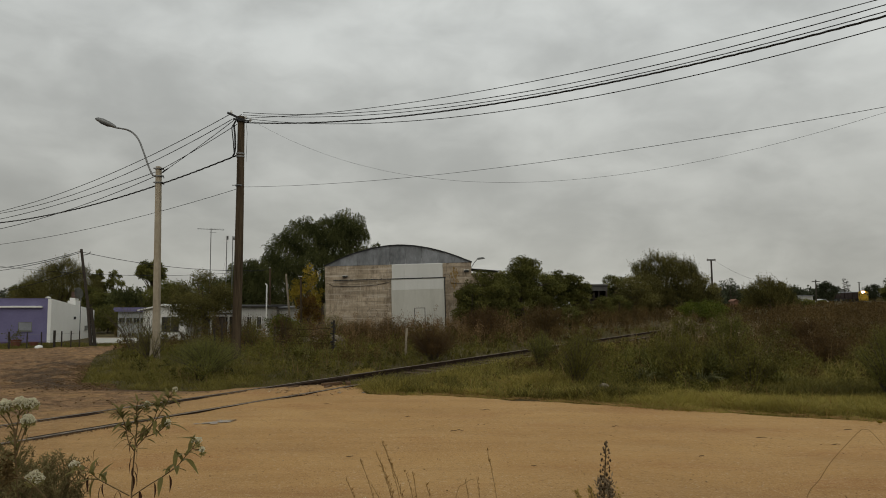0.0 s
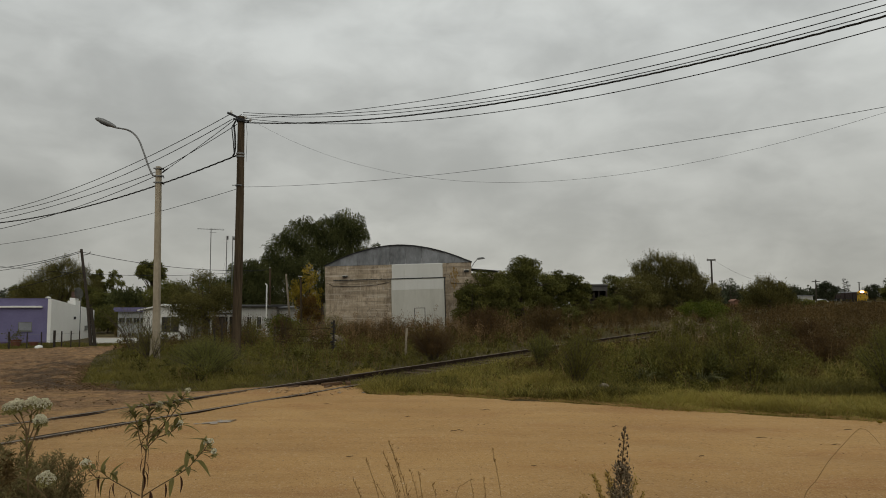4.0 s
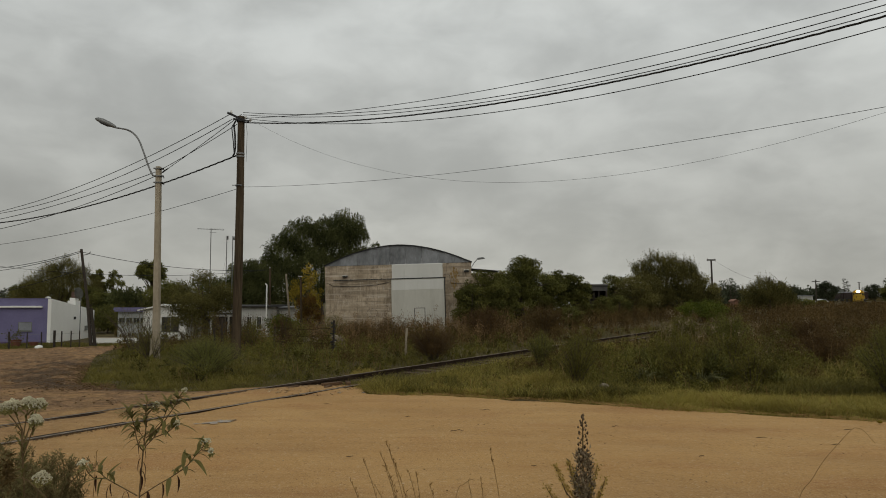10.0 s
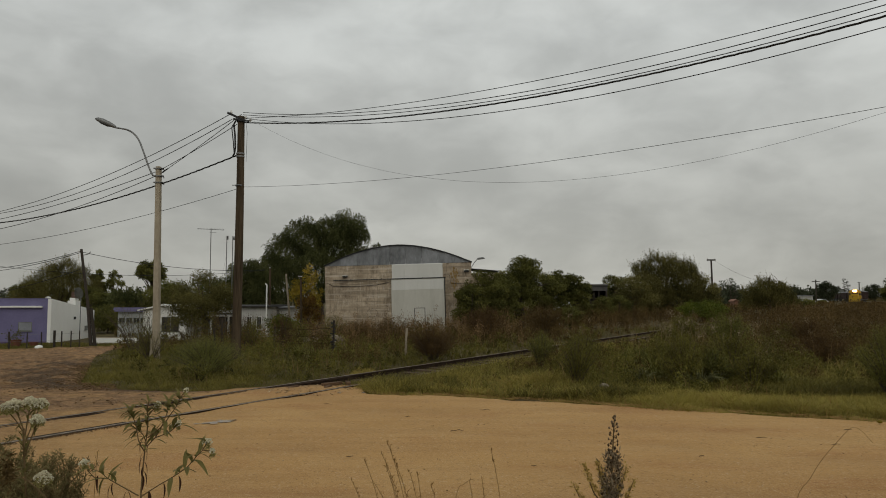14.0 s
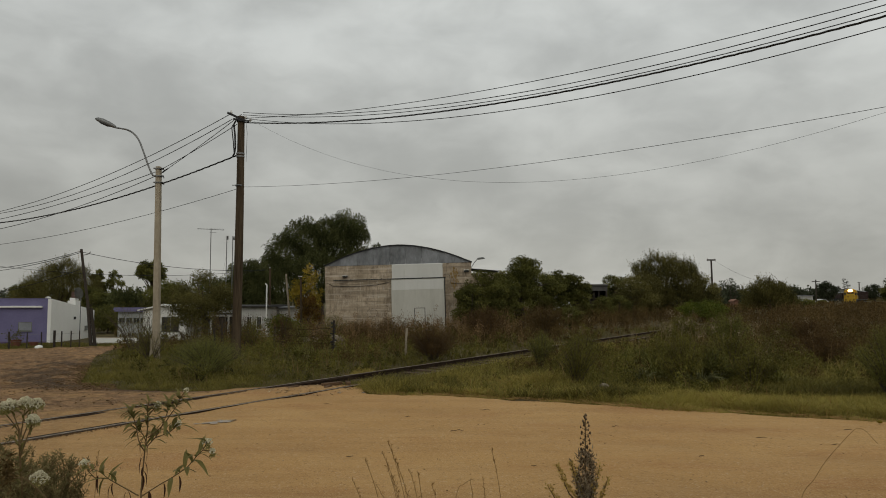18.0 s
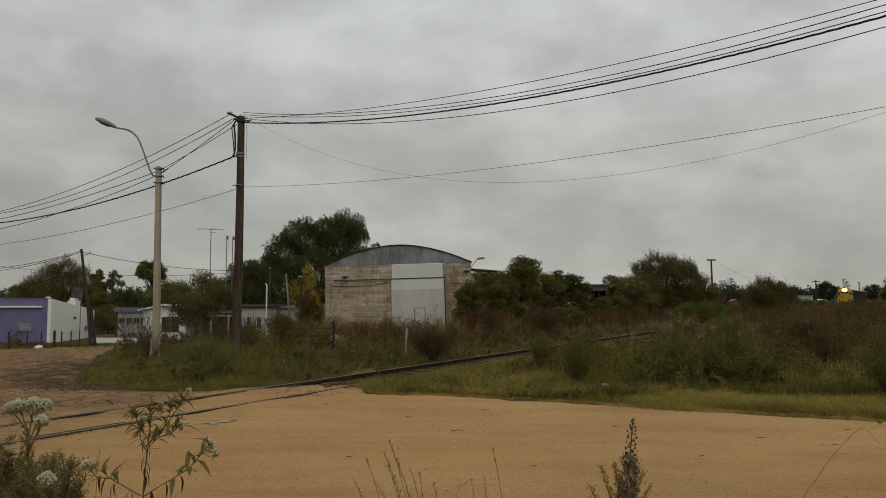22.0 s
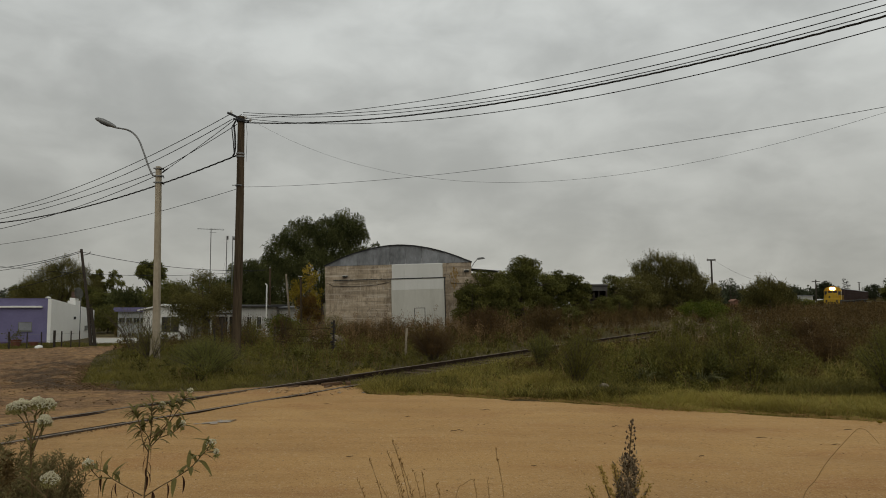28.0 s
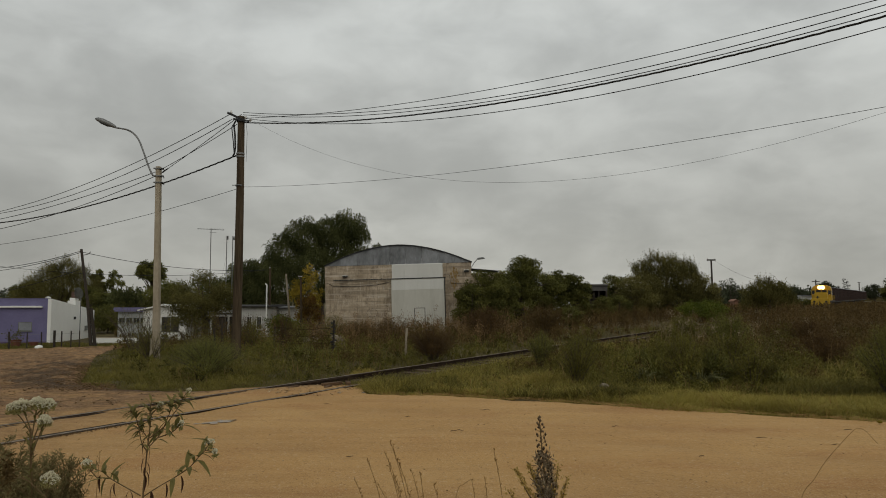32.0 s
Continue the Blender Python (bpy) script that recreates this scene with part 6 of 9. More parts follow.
    for i, (x, y, top) in enumerate(((208, 368, 12.0), (210.5, 369, 11.2), (61.5, 152, 6.0), (63.5, 155, 5.0), (58.5, 150, 5.4))):
        T("bare_tree", x, y, top, 1.1 if i < 2 else 1.7, top * 0.35, "thin half-bare distant tree", M_TREE_FAR, 260, 0.3, 190 + i, 0.12, 0.0, 14)
    # far woods along the skyline
    rng = np.random.default_rng(77)
    pts = []
    for x0, x1, y0, hh, n in ((60, 260, 380, 5.6, 300), (-330, -120, 330, 7.5, 300), (-120, 60, 300, 5.5, 260), (48, 118, 240, 5.0, 260), (112, 158, 300, 7.4, 170)):
        for i in range(n):
            x = rng.uniform(x0, x1)
            h = hh * (0.55 + 0.45 * noise.noise((x * 0.05, 1.0, y0))) + rng.uniform(0, 1)
            p = rng.normal(size=(26, 3)) * (2.4, 2.0, 0.3 * h) + (x, y0 + rng.uniform(-15, 15), h * 0.55)
            pts.append(p[p[:, 2] < h * 1.25])
    v, fq = leaves_of(rng, np.concatenate(pts), 1.2, 0.7)
    stuff("far_woods", array_mesh("far_woods", v, [fq], M_TREE_FAR), "dark band of distant woods along the skyline", "woods")


build_trees()


def shrub(name, x, y, h, r, label, mat, count, leaf, seed, upright=0.6, narrow=0.14, fan=26, stem=1.0):
    """A low shrub: stems fanning from the ground and thin leaves along them."""
    rng = np.random.default_rng(seed)
    t = thing(name, ground_at(x, y, 0, -0.06), label, "shrub")
    h = h * 1.18
    bm = bmesh.new()
    ends = []
    for i in range(fan):
        a, q = rng.uniform(0, math.tau), rng.uniform(0, 1) ** 0.6
        e = Vector((math.cos(a) * r * q, math.sin(a) * r * q, h * (1.02 - 0.42 * q * q) * rng.uniform(0.8, 1.05)))
        w = [0.012 * stem, 0.008 * stem, 0.003 * stem]
        tube(bm, [(0.1 * e.x, 0.1 * e.y, 0), (0.5 * e.x, 0.5 * e.y, e.z * 0.6), e], w, 4)
        if stem > 1.2:
            # side twigs that fork off each stem
            for f in (0.5, 0.7, 0.85):
                b = Vector((0.5 * e.x, 0.5 * e.y, e.z * 0.6)).lerp(e, (f - 0.5) * 2)
                o = Vector((rng.normal(0, 0.3), rng.normal(0, 0.3), rng.uniform(0.1, 0.35))) * r * 0.6
                tube(bm, [b, b + o * 0.6, b + o], [w[1] * 0.6, w[2], w[2] * 0.6], 3)
        ends.append(np.array(e))
    part("woody_base", bm, M_BARK, t)
    ends = np.array(ends)
    k = rng.integers(0, len(ends), count)
    s = rng.uniform(0.25, 1.03, count)[:, None]
    base = ends[k] * np.concatenate([0.1 + 0.9 * s, 0.1 + 0.9 * s, s ** 0.8], 1)
    base += rng.normal(size=(count, 3)) * 0.045 * r / 0.6
    tone = rng.uniform(0.15, 0.95, len(ends))[k]
    keep = base[:, 2] > 0.02
    v, fq = leaves_of(rng, base[keep], leaf, leaf * narrow, -upright)
    ob = new("foliage", array_mesh("foliage", v, [fq], mat, np.repeat(tone[keep], 4)))
    ob.parent = t
    return t


def strap_plant(x, y, h, mat, seed):
    """A clump of long narrow leaves that arch over."""
    rng = np.random.default_rng(seed)
    t = thing("strap_plant", ground_at(x, y, 0, -0.03), "clump of arching grey-green strap leaves among weeds", "plant", "strap-leaved plants")
    n = 110
    a, ln = rng.uniform(0, math.tau, n), h * rng.uniform(0.6, 1.35, n)
    out = np.stack([np.cos(a), np.sin(a), np.zeros(n)], 1)
    lean, b = rng.uniform(0.25, 1.0, n), rng.uniform(-0.6, 0.6, n)
    side = np.stack([-np.sin(a + b), np.cos(a + b), np.zeros(n)], 1)
    rows = []
    for u, w in ((0.0, 0.010), (0.3, 0.014), (0.6, 0.013), (0.85, 0.008), (1.0, 0.001)):
        c = out * (0.06 + lean * ln * u ** 1.3)[:, None]
        c[:, 2] = ln * (1.55 * u - (0.55 + 0.6 * lean) * u * u)
        rows += [c - side * w, c + side * w]
    v = np.stack(rows, 1).reshape(-1, 3)
    k = np.arange(n)[:, None] * 10
    q = np.concatenate([k + np.array([[2 * i, 2 * i + 1, 2 * i + 3, 2 * i + 2]]) for i in range(4)])
    ob = new("strap_leaves", array_mesh("strap_leaves", v, [q], mat, np.repeat(rng.uniform(0.1, 1.0, n), 10)))
    ob.parent = t


def build_shrubs():
    shrub("feathery_shrub", -6.35, 19.3, 0.8, 1.12, "feathery soft green shrub at the crossing", M_DOME, 42000, 0.05, 21, 1.1, 0.1, 160)
    weed = shrub("leafy_weed", -5.95, 17.5, 0.5, 0.34, "leafy pale green weed with small white flowers", M_FEATHER, 1500, 0.05, 22, 0.2, 0.4)
    rng = np.random.default_rng(220)
    a, q = rng.uniform(0, math.tau, 55), np.sqrt(rng.uniform(0, 1, 55))
    c = np.stack([np.cos(a) * q * 0.34, np.sin(a) * q * 0.34, 0.62 - 0.25 * q * q - rng.uniform(0, 0.22, 55)], 1)
    v, fq = leaves_of(rng, np.repeat(c, 3, 0), 0.018, 0.010)
    ob = new("blossom", array_mesh("blossom", v, [fq], M_FLUFF, np.full(len(v), 0.6)))
    ob.parent = weed
    tagged(ob, "tiny white flowers")
    shrub("dark_shrub", 3.1, 16.5, 0.95, 0.55, "dark green shrub beside the rails", M_WEED, 11000, 0.045, 23, 0.9, 0.18, 60)
    shrub("field_shrub", 5.6, 16.6, 0.95, 0.75, "dark feathery field shrub", M_WEED, 15000, 0.05, 231, 0.9, 0.2, 60)
    shrub("field_shrub", 7.5, 18.6, 0.95, 0.9, "brownish green feathery field shrub", M_WEED, 14000, 0.055, 232, 0.9, 0.2, 60)
    shrub("field_shrub", 9.15, 14.6, 1.3, 0.75, "tall soft green field shrub", M_FEATHER, 17000, 0.055, 233, 1.0, 0.16, 70)
    shrub("field_shrub", 5.6, 20.4, 0.5, 0.7, "low dull green field shrub", M_FEATHER, 9000, 0.06, 234, 0.9, 0.18, 50)
    shrub("field_shrub", 11.6, 22, 0.75, 1.2, "wide brown field shrub", M_RUST, 16000, 0.065, 235, 0.8, 0.2, 60)
    shrub("field_shrub", 10.4, 26, 1.2, 1.0, "wide brownish green field shrub", M_FEATHER, 14000, 0.07, 236, 0.8, 0.2, 60)
    shrub("field_shrub", 6.3, 19.4, 0.9, 0.8, "dull green feathery field shrub", M_WEED, 12000, 0.055, 237, 0.9, 0.2, 60)
    shrub("field_shrub", 14.9, 29, 0.95, 1.2, "wide reddish-brown field shrub", M_RUST, 14000, 0.075, 238, 0.8, 0.2, 60)
    shrub("field_shrub", 1.9, 34, 1.35, 1.3, "wide reddish-brown field shrub", M_RUST, 14000, 0.08, 239, 0.8, 0.2, 60)
    shrub("field_shrub", -4.4, 35, 0.85, 1.2, "brown feathery field shrub", M_BROWN, 12000, 0.08, 240, 0.8, 0.2, 60)
    shrub("field_shrub", 5.4, 38, 1.4, 1.4, "brown feathery field shrub", M_BROWN, 12000, 0.085, 241, 0.8, 0.2, 60)
    shrub("field_shrub", 3.1, 22.2, 0.72, 0.5, "low dark green shrub by the rails", M_WEED, 7000, 0.05, 243, 0.9, 0.2, 50)
    shrub("field_shrub", 3.75, 19.2, 0.95, 0.58, "rounded dark green shrub by the rails", M_WEED, 14000, 0.045, 244, 0.9, 0.18, 70)
    shrub("field_shrub", 4.6, 24.6, 0.62, 0.55, "low dull green shrub by the rails", M_WEED, 7000, 0.055, 245, 0.9, 0.2, 50)
    shrub("field_shrub", 8.15, 25.8, 0.8, 0.6, "dull green shrub that hides the rails", M_WEED, 11000, 0.06, 246, 0.9, 0.2, 60)
    shrub("field_shrub", 9.5, 28.5, 1.15, 1.0, "dull green feathery field shrub", M_WEED, 12000, 0.07, 242, 0.9, 0.2, 60)
    shrub("dark_shrub", 2.75, 20.2, 0.95, 0.45, "grey-green shrub beside the rails", M_FEATHER, 7000, 0.05, 24, 0.8, 0.16, 40)
    shrub("dark_shrub", 6.75, 15.6, 0.8, 0.55, "dark green shrub in the verge", M_WEED, 9000, 0.05, 25, 0.6, 0.22, 50)
    shrub("dark_shrub", 6.2, 16.4, 0.7, 0.6, "dark green shrub in the verge", M_TREE, 8000, 0.06, 251, 0.5, 0.25, 50)
    for i, (x, y, h, m) in enumerate(((5.75, 15.9, 0.52, M_SILVER), (6.25, 16.5, 0.46, M_SILVER), (5.1, 17.3, 0.5, M_FEATHER), (4.7, 16.6, 0.42, M_SILVER), (6.9, 17.4, 0.5, M_FEATHER), (7.6, 16.2, 0.45, M_FEATHER), (5.5, 18.6, 0.6, M_FEATHER), (-4.0, 22.5, 0.5, M_FEATHER), (-4.9, 24.2, 0.5, M_FEATHER), (8.3, 19.5, 0.6, M_FEATHER))):
        strap_plant(x, y, h, m, 900 + i)
    shrub("brown_shrub", -0.36, 23.6, 0.92, 0.95, "round reddish-brown dry shrub", M_RUST, 22000, 0.05, 27, 0.7, 0.2, 90)
    shrub("brown_shrub", -2.5, 33, 0.95, 1.0, "small reddish-brown dry shrub", M_BROWN, 4500, 0.1, 28, 0.5)
    shrub("twiggy_shrub", -12.9, 30, 2.1, 1.6, "twiggy half-bare shrub by the side road", M_WEED, 1500, 0.06, 29, 0.3, 0.3, 20, stem=1.3)
    shrub("twiggy_shrub", -11.2, 27.2, 1.45, 1.2, "twiggy half-bare shrub by the side road", M_WEED, 1500, 0.055, 30, 0.3, 0.3, 20, stem=1.3)
    shrub("twiggy_shrub", -10.35, 25.3, 0.95, 0.8, "tangled half-bare shrub round the lamp's foot", M_WEED, 2600, 0.055, 301, 0.4, 0.25, 20, stem=1.3)
    shrub("twiggy_shrub", -11.6, 33, 1.5, 1.3, "twiggy olive shrub before the houses", M_WEED, 1100, 0.06, 302, 0.3, 0.3, 20, stem=1.3)
    shrub("twiggy_shrub", -13.0, 42, 1.6, 1.5, "twiggy brown shrub before the houses", M_BROWN, 1300, 0.08, 303, 0.3, 0.3, 20, stem=1.3)
    shrub("twiggy_shrub", -10.6, 40, 1.4, 1.4, "twiggy olive shrub before the houses", M_WEED, 1500, 0.08, 304, 0.3, 0.3, 20, stem=1.3)
    shrub("twiggy_shrub", -17.6, 43.5, 1.7, 1.5, "twiggy olive shrub before the houses", M_WEED, 1000, 0.08, 305, 0.3, 0.3, 20, stem=1.3)
    for i, (x, y, h, r) in enumerate(((-8.3, 31, 1.15, 0.6), (-7.2, 32.2, 1.3, 0.7), (-6.1, 31, 1.05, 0.6), (-9.3, 33.5, 1.3, 0.8), (-5.2, 33.5, 1.25, 0.7))):
        shrub("dry_weed", x, y, h, r, "tall brown dry weed before the houses", M_BROWN if i % 2 else M_WEED, 3200, 0.07, 320 + i, 1.1, 0.2, 40)
    shrub("dark_shrub", 8.7, 12.6, 0.75, 0.35, "dark green shrub in the verge", M_TREE, 2200, 0.06, 31, 0.5, 0.3)
    for i, (x, y, r) in enumerate(((3.42, 15.2, 0.10), (-24.9, 44.0, 0.24), (-2.2, 15.2, 0.04), (4.0, 13.4, 0.04), (-1.7, 15.25, 0.03))):
        bm = bmesh.new()
        bmesh.ops.create_icosphere(bm, subdivisions=2, radius=r)
        for v in bm.verts:
            v.co *= 1 + 0.3 * noise.noise(v.co * (3 / r) * 0.3 + Vector((i, 0, 0)))
            v.co.z *= 0.62
        tagged(part("stone", bm, M_WHITE if i == 1 else M_STONE, None, "", ground_at(x, y, 40 * i, 0.16 if i == 0 else r * 0.3)), "pale rough stone lying in the grass", "stone", "loose stones")


def build_yellow_flower():
    z = gz(6.95, 11.45) - 0.02
    t = thing("yellow_flower", pose(6.95, 11.45, z), "single small yellow flower at the road edge", "flower")
    part("stem", tubed([(0, 0, 0), (0.01, 0, 0.06)], 0.004, 5), M_WEED, t)
    bm = bmesh.new()
    bmesh.ops.create_icosphere(bm, subdivisions=2, radius=0.04)
    bmesh.ops.scale(bm, vec=(1, 1, 0.7), verts=bm.verts[:])
    part("bloom", bm, M_TREE_YELLOW, t, "yellow bloom", pose(0.01, 0, 0.08))


build_shrubs()
build_yellow_flower()

# ---- grass and weeds of the field ----
EDGE_X = np.array([p[0] for p in FAR_EDGE][::-1][5:])
EDGE_Y = np.array([p[1] for p in FAR_EDGE][::-1][5:])


def road_edge(x):
    return np.interp(x, EDGE_X, EDGE_Y)


def side_edge(y):
    """The side road's border with the grass: x at y."""
    return np.interp(y, [15.5, 16.0, 17.4, 23.5, 31, 41, 43.5], [-5.3, -7.4, -8.85, -11.6, -15.0, -18.8, -19.2])


def patch(x, y, s, seed):
    return np.array([noise.noise((a * s, b * s, seed)) for a, b in zip(x, y)])


def sample(rng, n, x0, x1, y0, y1, power=1.0):
    """Points in a fan in front of the camera, denser near by as power grows."""
    y = y0 + (y1 - y0) * rng.uniform(0, 1, n) ** power
    x = rng.uniform(x0, x1, n) * y
    return x, y


def on_ground(x, y, dz=-0.05):
    return np.stack([x, y, hz(x, y) + dz], 1)


def is_road(x, y):
    left = (x < -3.4) & (x < side_edge(y)) & (y < 43)
    front = y < road_edge(x) + 0.02
    return left | front


def tufts(rng, x, y, h, blades, radius, width, lean=0.8):
    """Tufts of grass: blades that fan out from each point."""
    n = len(x)
    k = np.repeat(np.arange(n), blades)
    a, r = rng.uniform(0, math.tau, len(k)), np.sqrt(rng.uniform(0, 1, len(k)))
    rad = np.broadcast_to(radius, (n,))[k] * r
    bx, by = x[k] + np.cos(a) * rad, y[k] + np.sin(a) * rad
    hh = h[k] * (1.1 - 0.45 * r) * rng.uniform(0.55, 1.25, len(k))
    w = np.broadcast_to(width, (n,))[k]
    base = on_ground(bx, by)
    out = np.stack([np.cos(a), np.sin(a), np.zeros(len(k))], 1)
    b = rng.uniform(0, math.tau, len(k))
    side = np.stack([np.cos(b), np.sin(b), np.zeros(len(k))], 1) * w[:, None]
    push = (lean * (0.15 + r * rng.uniform(0.3, 1.1, len(k))) * hh)[:, None]
    up = np.array([0, 0, 1.0]) * hh[:, None]
    mid = base + out * push * 0.4 + up * 0.62
    tip = base + out * push + up * (1.0 - 0.25 * r[:, None])
    v = np.stack([base - side / 2, base + side / 2, mid + side * 0.4, mid - side * 0.4, tip], 1).reshape(-1, 3)
    i = np.arange(len(k))[:, None] * 5
    tone = np.clip(rng.uniform(0, 1, n) * 0.7 + 0.15 + 0.5 * patch(x, y, 0.5, 31) + 0.35 * patch(x, y, 2.2, 37), 0, 1)
    return v, i + np.array([[0, 1, 2, 3]]), i + np.array([[3, 2, 4]]), np.repeat(np.clip(tone[k] + rng.normal(0, 0.2, len(k)), 0, 1), 5)


def short_grass(x, y):
    """Where the field is grazed short: between the road and the line, and in the corner at the far end of the verge."""
    p = beyond(x, y)
    return ((x < 3.3) & (x > -3) & (p < -0.9) & (y < 19)) | ((x > 0.455 * y) & (y < 18.5))


def trodden(x, y):
    """A strip worn low by feet, from the verge to the line: the height that plants keep under there."""
    return np.where((np.abs(x - 0.2575 * y) < 0.035 * y) & (y > 17) & (y < 37), np.maximum(0.05, 0.057 * (35.0 - y)), 9.0)


def build_grass():
    rng = np.random.default_rng(5)
    # rough verge along the road
    n = 8600
    x = rng.uniform(-2.4, 11.5, n)
    y = road_edge(x) - 0.14 + (3.6 - 0.6 * smooth(3.0, 4.5, x) + 0.6 * smooth(6.0, 7.5, x)) * rng.uniform(0, 1, n) ** 1.1
    dens = patch(x, y, 0.8, 3) + 0.4 * patch(x, y, 2.4, 8)
    gap = y - road_edge(x)
    keep = (np.abs(beyond(x, y)) > 0.86) & (dens > -0.42 + 0.25 * (gap < 0.1) + 0.35 * (gap < 0.0))
    x, y, dens, gap = x[keep], y[keep], dens[keep], gap[keep]
    h = (0.07 + 0.24 * np.clip(dens + 0.4, 0, 1.2) ** 1.4) * (0.5 + 0.5 * smooth(0, 0.6, gap))
    v, q, t, tone = tufts(rng, x, y, h * 1.05, 12, 0.11, 0.0115, 2.1)
    stuff("verge_grass", array_mesh("verge_grass", v, [q, t], M_GRASS, 0.3 + 0.65 * tone), "short yellowish green grass along the road edge", "grass")
    # a fuller band at the foot of the near shrubs
    xa = rng.uniform(2.4, 10.5, 2300)
    ya = road_edge(xa) + rng.uniform(0.6, 2.7, 2300)
    v, q, t, tone = tufts(rng, xa, ya, 0.17 + 0.12 * np.clip(0.5 + patch(xa, ya, 0.8, 97), 0, 1.3), 12, 0.12, 0.0115, 2.0)
    stuff("shrub_foot_grass", array_mesh("shrub_foot_grass", v, [q, t], M_GRASS, 0.5 + 0.5 * tone), "yellowish grass at the foot of the shrubs", "grass")
    # the grazed corner and the strip before the line
    xa, ya = np.concatenate([rng.uniform(5.5, 11.5, 3000), rng.uniform(-1.5, 3.3, 1500)]), np.concatenate([rng.uniform(11, 18.5, 3000), rng.uniform(14, 19, 1500)])
    ok = short_grass(xa, ya) & (ya > road_edge(xa) + 0.6) & (np.abs(beyond(xa, ya)) > 0.95)
    xa, ya = xa[ok], ya[ok]
    v, q, t, tone = tufts(rng, xa, ya, 0.15 + 0.13 * np.clip(0.5 + patch(xa, ya, 0.7, 71), 0, 1.3), 12, 0.13, 0.0125, 1.9)
    stuff("grazed_grass", array_mesh("grazed_grass", v, [q, t], M_GRASS, 0.2 + 0.7 * tone), "short uneven grass between the road and the weeds", "grass")
    # dry flattened thatch among the green
    m = rng.uniform(0, 1, len(x)) < 0.22 + 0.25 * smooth(5.0, 1.0, x)
    v, q, t, tone = tufts(rng, x[m], y[m], h[m] * 1.0, 9, 0.16, 0.009, 2.6)
    stuff("dry_thatch", array_mesh("dry_thatch", v, [q, t], M_STRAWSEED, tone), "flattened dry grass among the green verge", "grass")
    # ragged short grass over the island's rim
    k = rng.uniform(0, 1, 900)
    rx, ry = np.interp(k, [0, 0.12, 0.3, 0.5, 0.65, 0.8, 1.0], [-1.5, -2.5, -3.7, -5.28, -7.5, -8.95, -11.6]), np.interp(k, [0, 0.12, 0.3, 0.5, 0.65, 0.8, 1.0], [15.1, 17.3, 16.8, 15.5, 16.05, 17.6, 23.5])
    rx, ry = rx + rng.normal(0, 0.13, 900), ry + rng.normal(0, 0.12, 900) + 0.05
    m = np.abs(beyond(rx, ry)) > 0.95
    v, q, t, tone = tufts(rng, rx[m], ry[m], rng.uniform(0.04, 0.13, m.sum()), 18, 0.14, 0.005, 1.9)
    stuff("rim_grass", array_mesh("rim_grass", v, [q, t], M_GRASS_DEEP, tone), "ragged short grass along the muddy rim", "grass")
    # brown bents standing through the verge
    n = 900
    xf = rng.uniform(-2.0, 10.5, n)
    yf = road_edge(xf) + 0.15 + 3.2 * rng.uniform(0, 1, n)
    ok = (np.abs(beyond(xf, yf)) > 1.0) & (patch(xf, yf, 1.1, 95) > -0.1)
    xf, yf = xf[ok], yf[ok]
    v, qq, tt = blades_of(rng, on_ground(xf, yf), rng.uniform(0.14, 0.42, len(xf)), np.full(len(xf), 0.006), 0.5, 0.4)
    stuff("verge_bents", array_mesh("verge_bents", v, [qq, tt], M_STRAWSEED), "thin brown bents standing in the verge", "grass")
    # dead matted grass under the verge's front
    n = 1500
    xf = rng.uniform(-2.3, 11, n)
    yf = road_edge(xf) + rng.normal(0.0, 0.07, n) - 0.02
    v, q, t, tone = tufts(rng, xf, yf, rng.uniform(0.03, 0.08, n), 7, 0.05, 0.007, 3.0)
    stuff("matted_grass", array_mesh("matted_grass", v, [q, t], M_BROWN, tone), "dead brown matted grass at the road edge", "grass")
    # dead straw lying along the road's edge
    n = 800
    xf = rng.uniform(-2.3, 11, n)
    yf = road_edge(xf) + rng.normal(0.0, 0.1, n) + 0.02
    a, ln = rng.uniform(0, math.tau, n), rng.uniform(0.05, 0.22, n)
    d = np.stack([np.cos(a) * ln, 0.6 * np.sin(a) * ln, rng.uniform(0, 0.03, n)], 1)
    c = np.stack([xf, yf, hz(xf, yf) + 0.022], 1)
    w = np.array([0, 0, 0.004])
    v = np.stack([c, c + d, c + d + w, c + w], 1).reshape(-1, 3)
    stuff("edge_straw", array_mesh("edge_straw", v, [np.arange(4 * n).reshape(n, 4)], M_STRAW, np.repeat(rng.uniform(0, 1, n), 4)), "dead straw lying along the road edge", "straw")
    # grass island at the crossing and the rest of the field floor
    x, y = sample(rng, 8800, -0.66, 0.68, 14.5, 46, 2.1)
    p = beyond(x, y)
    lush = patch(x, y, 0.35, 21)
    keep = ~is_road(x, y) & ((np.abs(p) > 0.9) | (y > 17.5) & (rng.uniform(0, 1, len(x)) < 0.75)) & (y > road_edge(x) + 0.5)
    x, y, p, lush = x[keep], y[keep], p[keep], lush[keep]
    edge = np.minimum(1.0, np.where(x < 0, np.maximum(x - side_edge(y), 0.0), 1.6) / 1.6)
    h = (0.30 + 0.26 * lush) * np.where((x < -1.5) & (y < 22), 0.65, 1.0) * (0.22 + 0.78 * edge) * (0.30 + 0.70 * smooth(0.8, 1.3, np.abs(p)))
    v, q, t, tone = tufts(rng, x, y, np.minimum(np.maximum(h, 0.06), trodden(x, y)), 16, 0.13 + 0.004 * y, 0.0028 + 0.0004 * y, 1.8)
    stuff("field_grass", array_mesh("field_grass", v, [q, t], M_GRASS_DEEP, tone), "rough green grass over the field floor", "grass")
